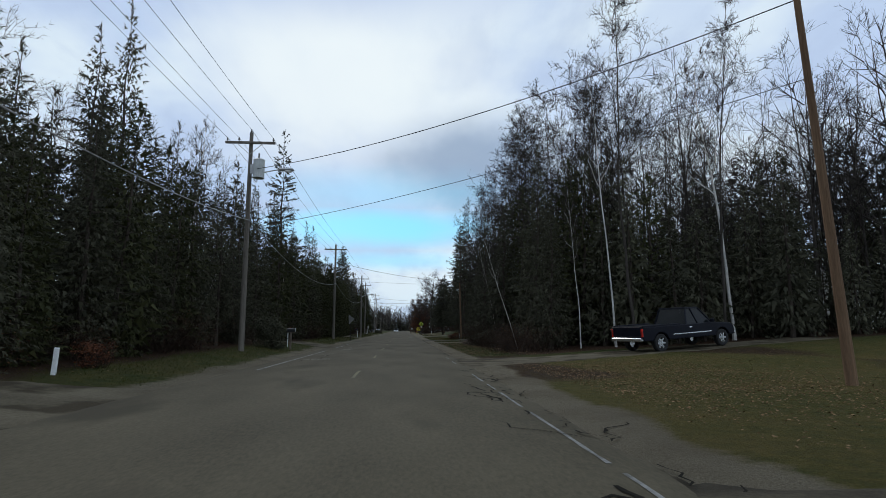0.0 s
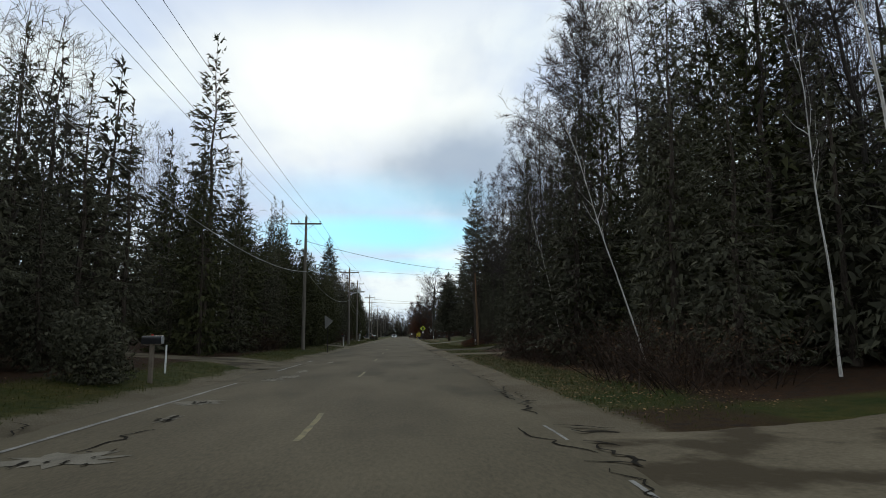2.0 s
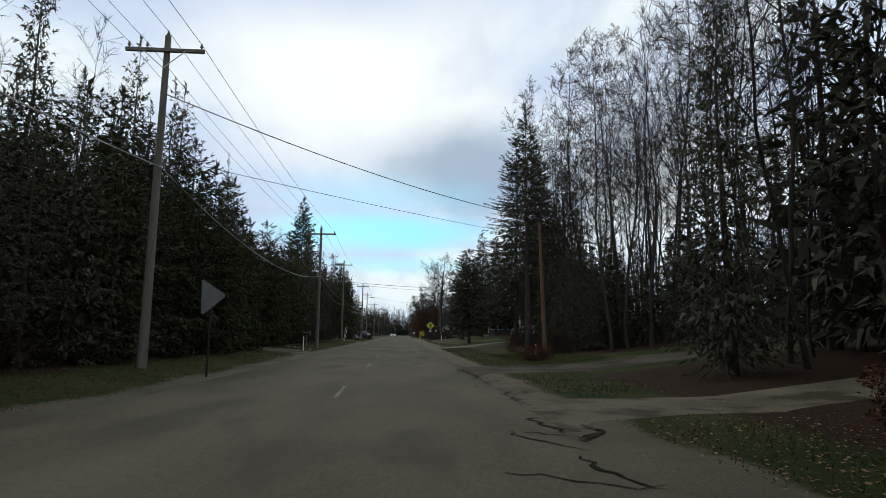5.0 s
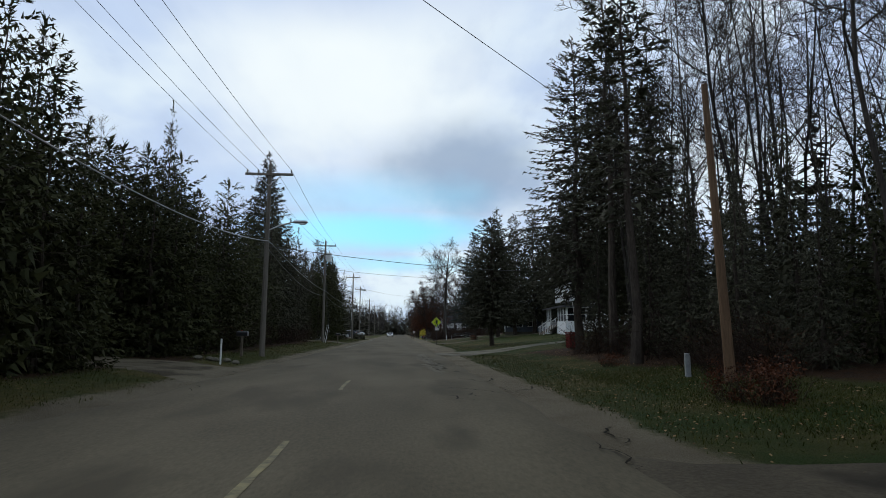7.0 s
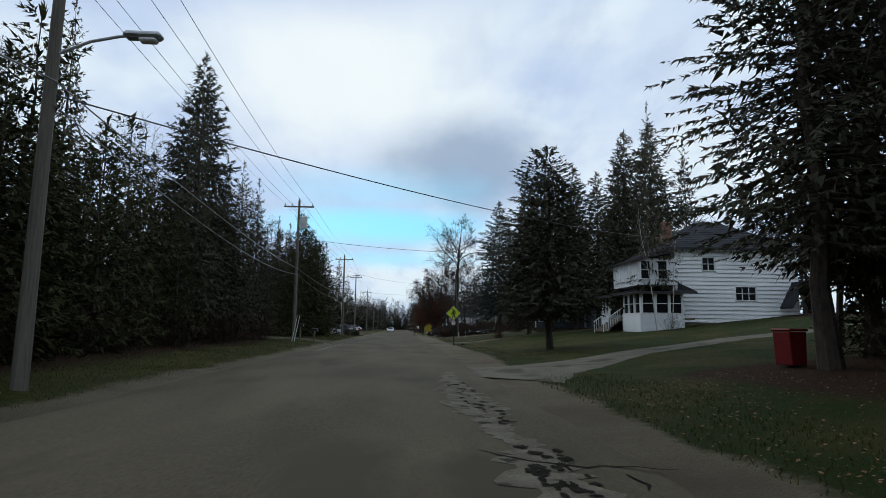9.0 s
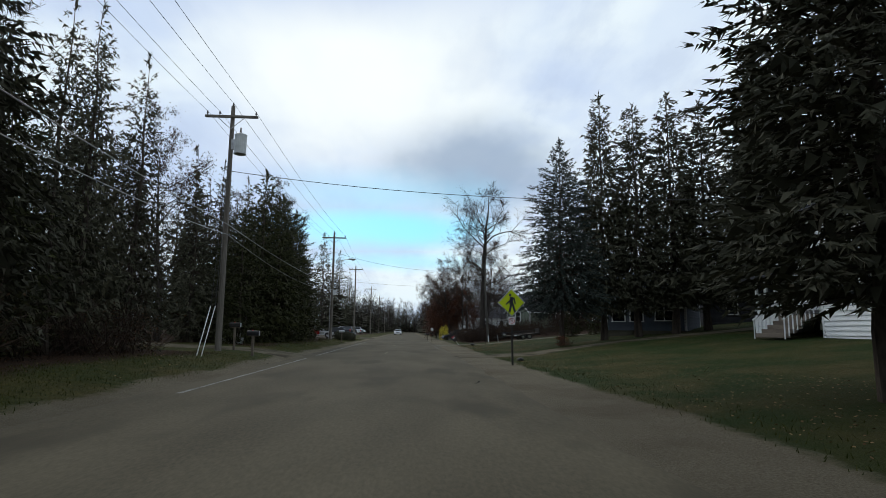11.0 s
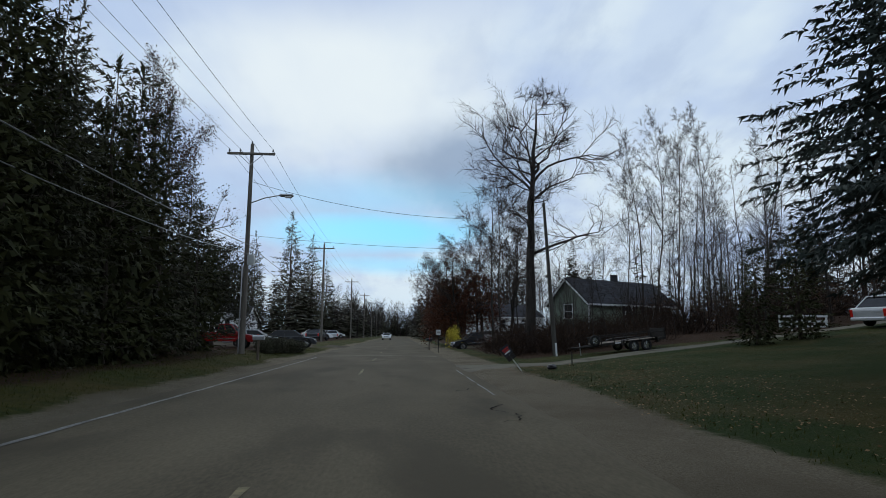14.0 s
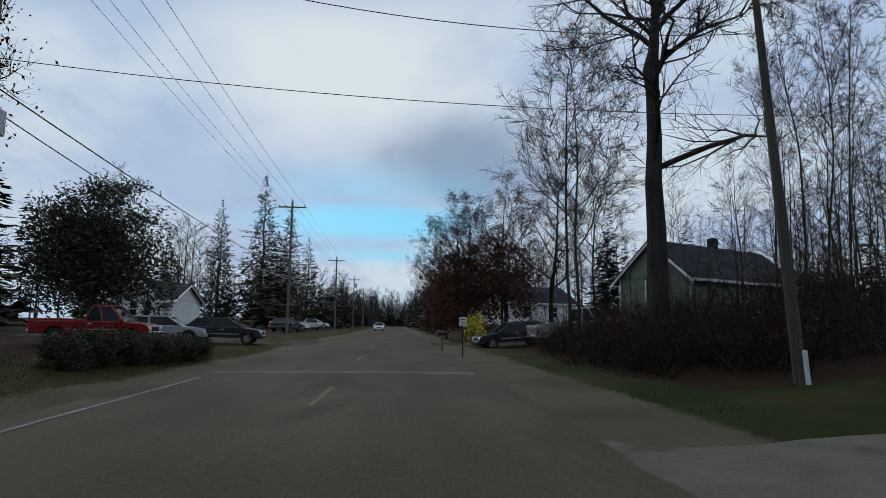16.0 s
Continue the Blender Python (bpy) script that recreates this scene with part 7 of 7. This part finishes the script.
post("marker_post", -7.97, 14.3, 0.62, 0.055, "white", "short white marker post beside a driveway", 3)
post("marker_post", -7.12, 37.5, 0.85, 0.025, "white", "thin white marker post by the gravel drive")
post("marker_post", -6.63, 88.1, 0.95, 0.03, "white", "white marker post among stones")
post("utility_pedestal", 7.72, 80.7, 0.62, 0.075, "galv", "short grey utility pedestal in the grass")
post("marker_post", 6.7, 157.2, 0.5, 0.02, "dark_metal", "thin dark stake beside the driveway")
for dxx in (0.0, 0.17):
    vs, fs = tube([Vector((-7.72 + dxx, 127.0, gz(-7.72, 127) - 0.1)), Vector((-7.45 + dxx, 127.4, 2.1))], [0.02, 0.02], 6, True)
    g = tagged(obj("guy_guard", vs, fs, M["white"]), "white plastic guard on a guy wire", "guy guard", "guy wires")
    cable((-7.45 + dxx, 127.4, 2.0), (-8.4, 131.5, 9.2), 0.0, 0.008, "guy_wire", "thin steel guy wire to the pole", 4)
# stones by the left driveway
rnd = random.Random(77)
for k in range(5):
    b = bmesh.new()
    bmesh.ops.create_icosphere(b, subdivisions=2, radius=0.16)
    for v in b.verts:
        v.co *= 1 + 0.35 * noise.noise(v.co * 6 + Vector((k * 3, 0, 0)))
        v.co.z *= 0.6
    me = bpy.data.meshes.new("stone")
    b.to_mesh(me)
    b.free()
    me.materials.append(M["concrete"])
    x, y = -6.4 - 0.35 * k + rnd.uniform(-0.1, 0.1), 89.2 + rnd.uniform(-0.4, 0.5)
    o = new("stone", me)
    o.matrix_basis = pose(x, y, gz(x, y) + 0.05, 0, 0, k * 50)
    tagged(o, "pale rounded field stone beside the driveway", "stone", "driveway stones")
# black leaf bag and a dark drain bucket on the lawn
for x, y, s in ((5.3, 154.9, 0.6), (4.95, 131.4, 0.5)):
    b = bmesh.new()
    bmesh.ops.create_icosphere(b, subdivisions=3, radius=0.26)
    for v in b.verts:
        v.co *= 1 + 0.28 * noise.noise(v.co * 5 + Vector((x, 0, 0)))
        v.co.z = max(-0.14, v.co.z * 0.62)
        v.co.x *= 1.25
    me = bpy.data.meshes.new("bag")
    b.to_mesh(me)
    b.free()
    me.materials.append(M["plastic"])
    o = new("leaf_bag", me)
    o.matrix_basis = pose(x, y, gz(x, y) + 0.13 * s, 0, 0, 20) @ Matrix.Diagonal((s, s, s, 1))
    tagged(o, "slumped black plastic leaf bag on the grass", "bag", "leaf bags")
# red bin by the driveway
rb = empty("red_bin", pose(9.75, 98.2, gz(9.75, 98.2), 0, 0, 15) @ Matrix.Diagonal((0.8, 0.8, 0.95, 1)), "dark red plastic bin beside the trees", "bin")
b = prism([(-0.30, 0.05), (0.30, 0.05), (0.36, 0.92), (-0.36, 0.92)], 0.62, 0.03)
part("bin", b, M["red_plastic"], rb)
part("lid", box(0.78, 0.72, 0.07, (0, 0, 0.96), 0.03), M["red_plastic"], rb)
# planter trough at the hedge
pl = empty("planter", pose(-10.4, 140.6, gz(-10.4, 140.6), 0, 0, 5), "pale trough planter with sticks by the hedge", "planter")
part("trough", prism([(-0.55, 0.0), (0.55, 0.0), (0.62, 0.36), (0.5, 0.36), (0.46, 0.1), (-0.46, 0.1), (-0.5, 0.36), (-0.62, 0.36)], 0.35, 0.008), M["galv"], pl)
for k in range(6):
    part("stick", cyl(0.012, 0.008, 0.5, (-0.4 + 0.16 * k, 0, 0.1), 5), M["white"], pl)

# ---- grass, leaf litter and twigs on the verges ----


def scatter(name, seed, n, spots_, maker, mat, label, category):
    rnd = random.Random(seed)
    heap = Heap()
    for _ in range(n):
        x0, x1, y0, y1 = rnd.choice(spots_)
        x, y = rnd.uniform(x0, x1), rnd.uniform(y0, y1)
        maker(rnd, heap, x, y)
    return tagged(obj(name, heap.v, heap.f, mat), label, category, kind="stuff")


def on_drive(x, y):
    if x > 0:
        for yc, w, sl in ((3.4, 2.0, 0.03), (24.6, 3.0, 0.25), (57.8, 2.0, 0.1), (69.2, 2.8, 0.05), (103.2, 3.2, 0.8), (136.9, 2.6, 0.55), (158.4, 2.0, 0.26)):
            if abs(y - (yc + (x - 4.5) * sl)) < w:
                return True
    else:
        for yc, w, sl in ((11, 2.8, 0), (46.4, 3.6, 0.45), (85.4, 3.2, 0.55), (134.8, 2.8, 0.05)):
            if abs(y - (yc + (-7 - x) * sl)) < w:
                return True
    return False


def blade(rnd, heap, x, y):
    if on_drive(x, y):
        return
    for _ in range(5):
        px, py = x + rnd.gauss(0, 0.30), y + rnd.gauss(0, 0.45)
        if left_edge(py) - 0.5 < px < ROAD_R + 0.9 + 0.8 * step(100, 112, py):
            continue
        z = gz(px, py)
        a, h = rnd.uniform(0, 6.28), rnd.uniform(0.03, 0.085)
        w = Vector((math.cos(a), math.sin(a), 0)) * 0.010
        t = Vector((rnd.gauss(0, 0.03), rnd.gauss(0, 0.03), h))
        p = Vector((px, py, z - 0.01))
        heap.add([p - w, p + w, p + t], [(0, 1, 2)])


def leaf(rnd, heap, x, y):
    if on_drive(x, y) and rnd.random() < 0.8:
        return
    z = gz(x, y) + rnd.uniform(0.015, 0.06)
    a, s = rnd.uniform(0, 6.28), rnd.uniform(0.014, 0.032)
    u = Vector((math.cos(a), math.sin(a), rnd.uniform(-0.4, 0.4))) * s
    w = Vector((-math.sin(a), math.cos(a), rnd.uniform(-0.4, 0.4))) * s * 0.7
    p = Vector((x, y, z))
    heap.add([p - u, p - w, p + u * 1.1, p + w], [(0, 1, 2, 3)])


scatter("grass_tufts", 51, 17000, ((3.0, 5.5, 24, 165), (5.5, 9, 72, 84), (3.2, 6, 28, 100), (-9, -5.8, 10, 130), (-9, -5.8, 10, 130), (-10, -5.9, 136, 185)), blade, M["grass"], "short tufted autumn grass on the verges", "grass")
scatter("fallen_leaves", 52, 31000, ((4.2, 10, 10, 22), (4.0, 9, 8, 21), (4.6, 9, 106, 128), (3.8, 8, 142, 158), (4.2, 10, 12, 22), (4.2, 12, 6, 23), (6, 16, 6, 25), (3.2, 6.5, 28, 66), (3.2, 6.5, 30, 56), (3.4, 9, 70, 98), (3.4, 9, 70, 98), (3.4, 7, 28, 56), (4.6, 9, 128, 158), (-9.4, -6.4, 12, 130)), leaf, M["litter"], "scattered dry brown leaves on the grass", "leaves")
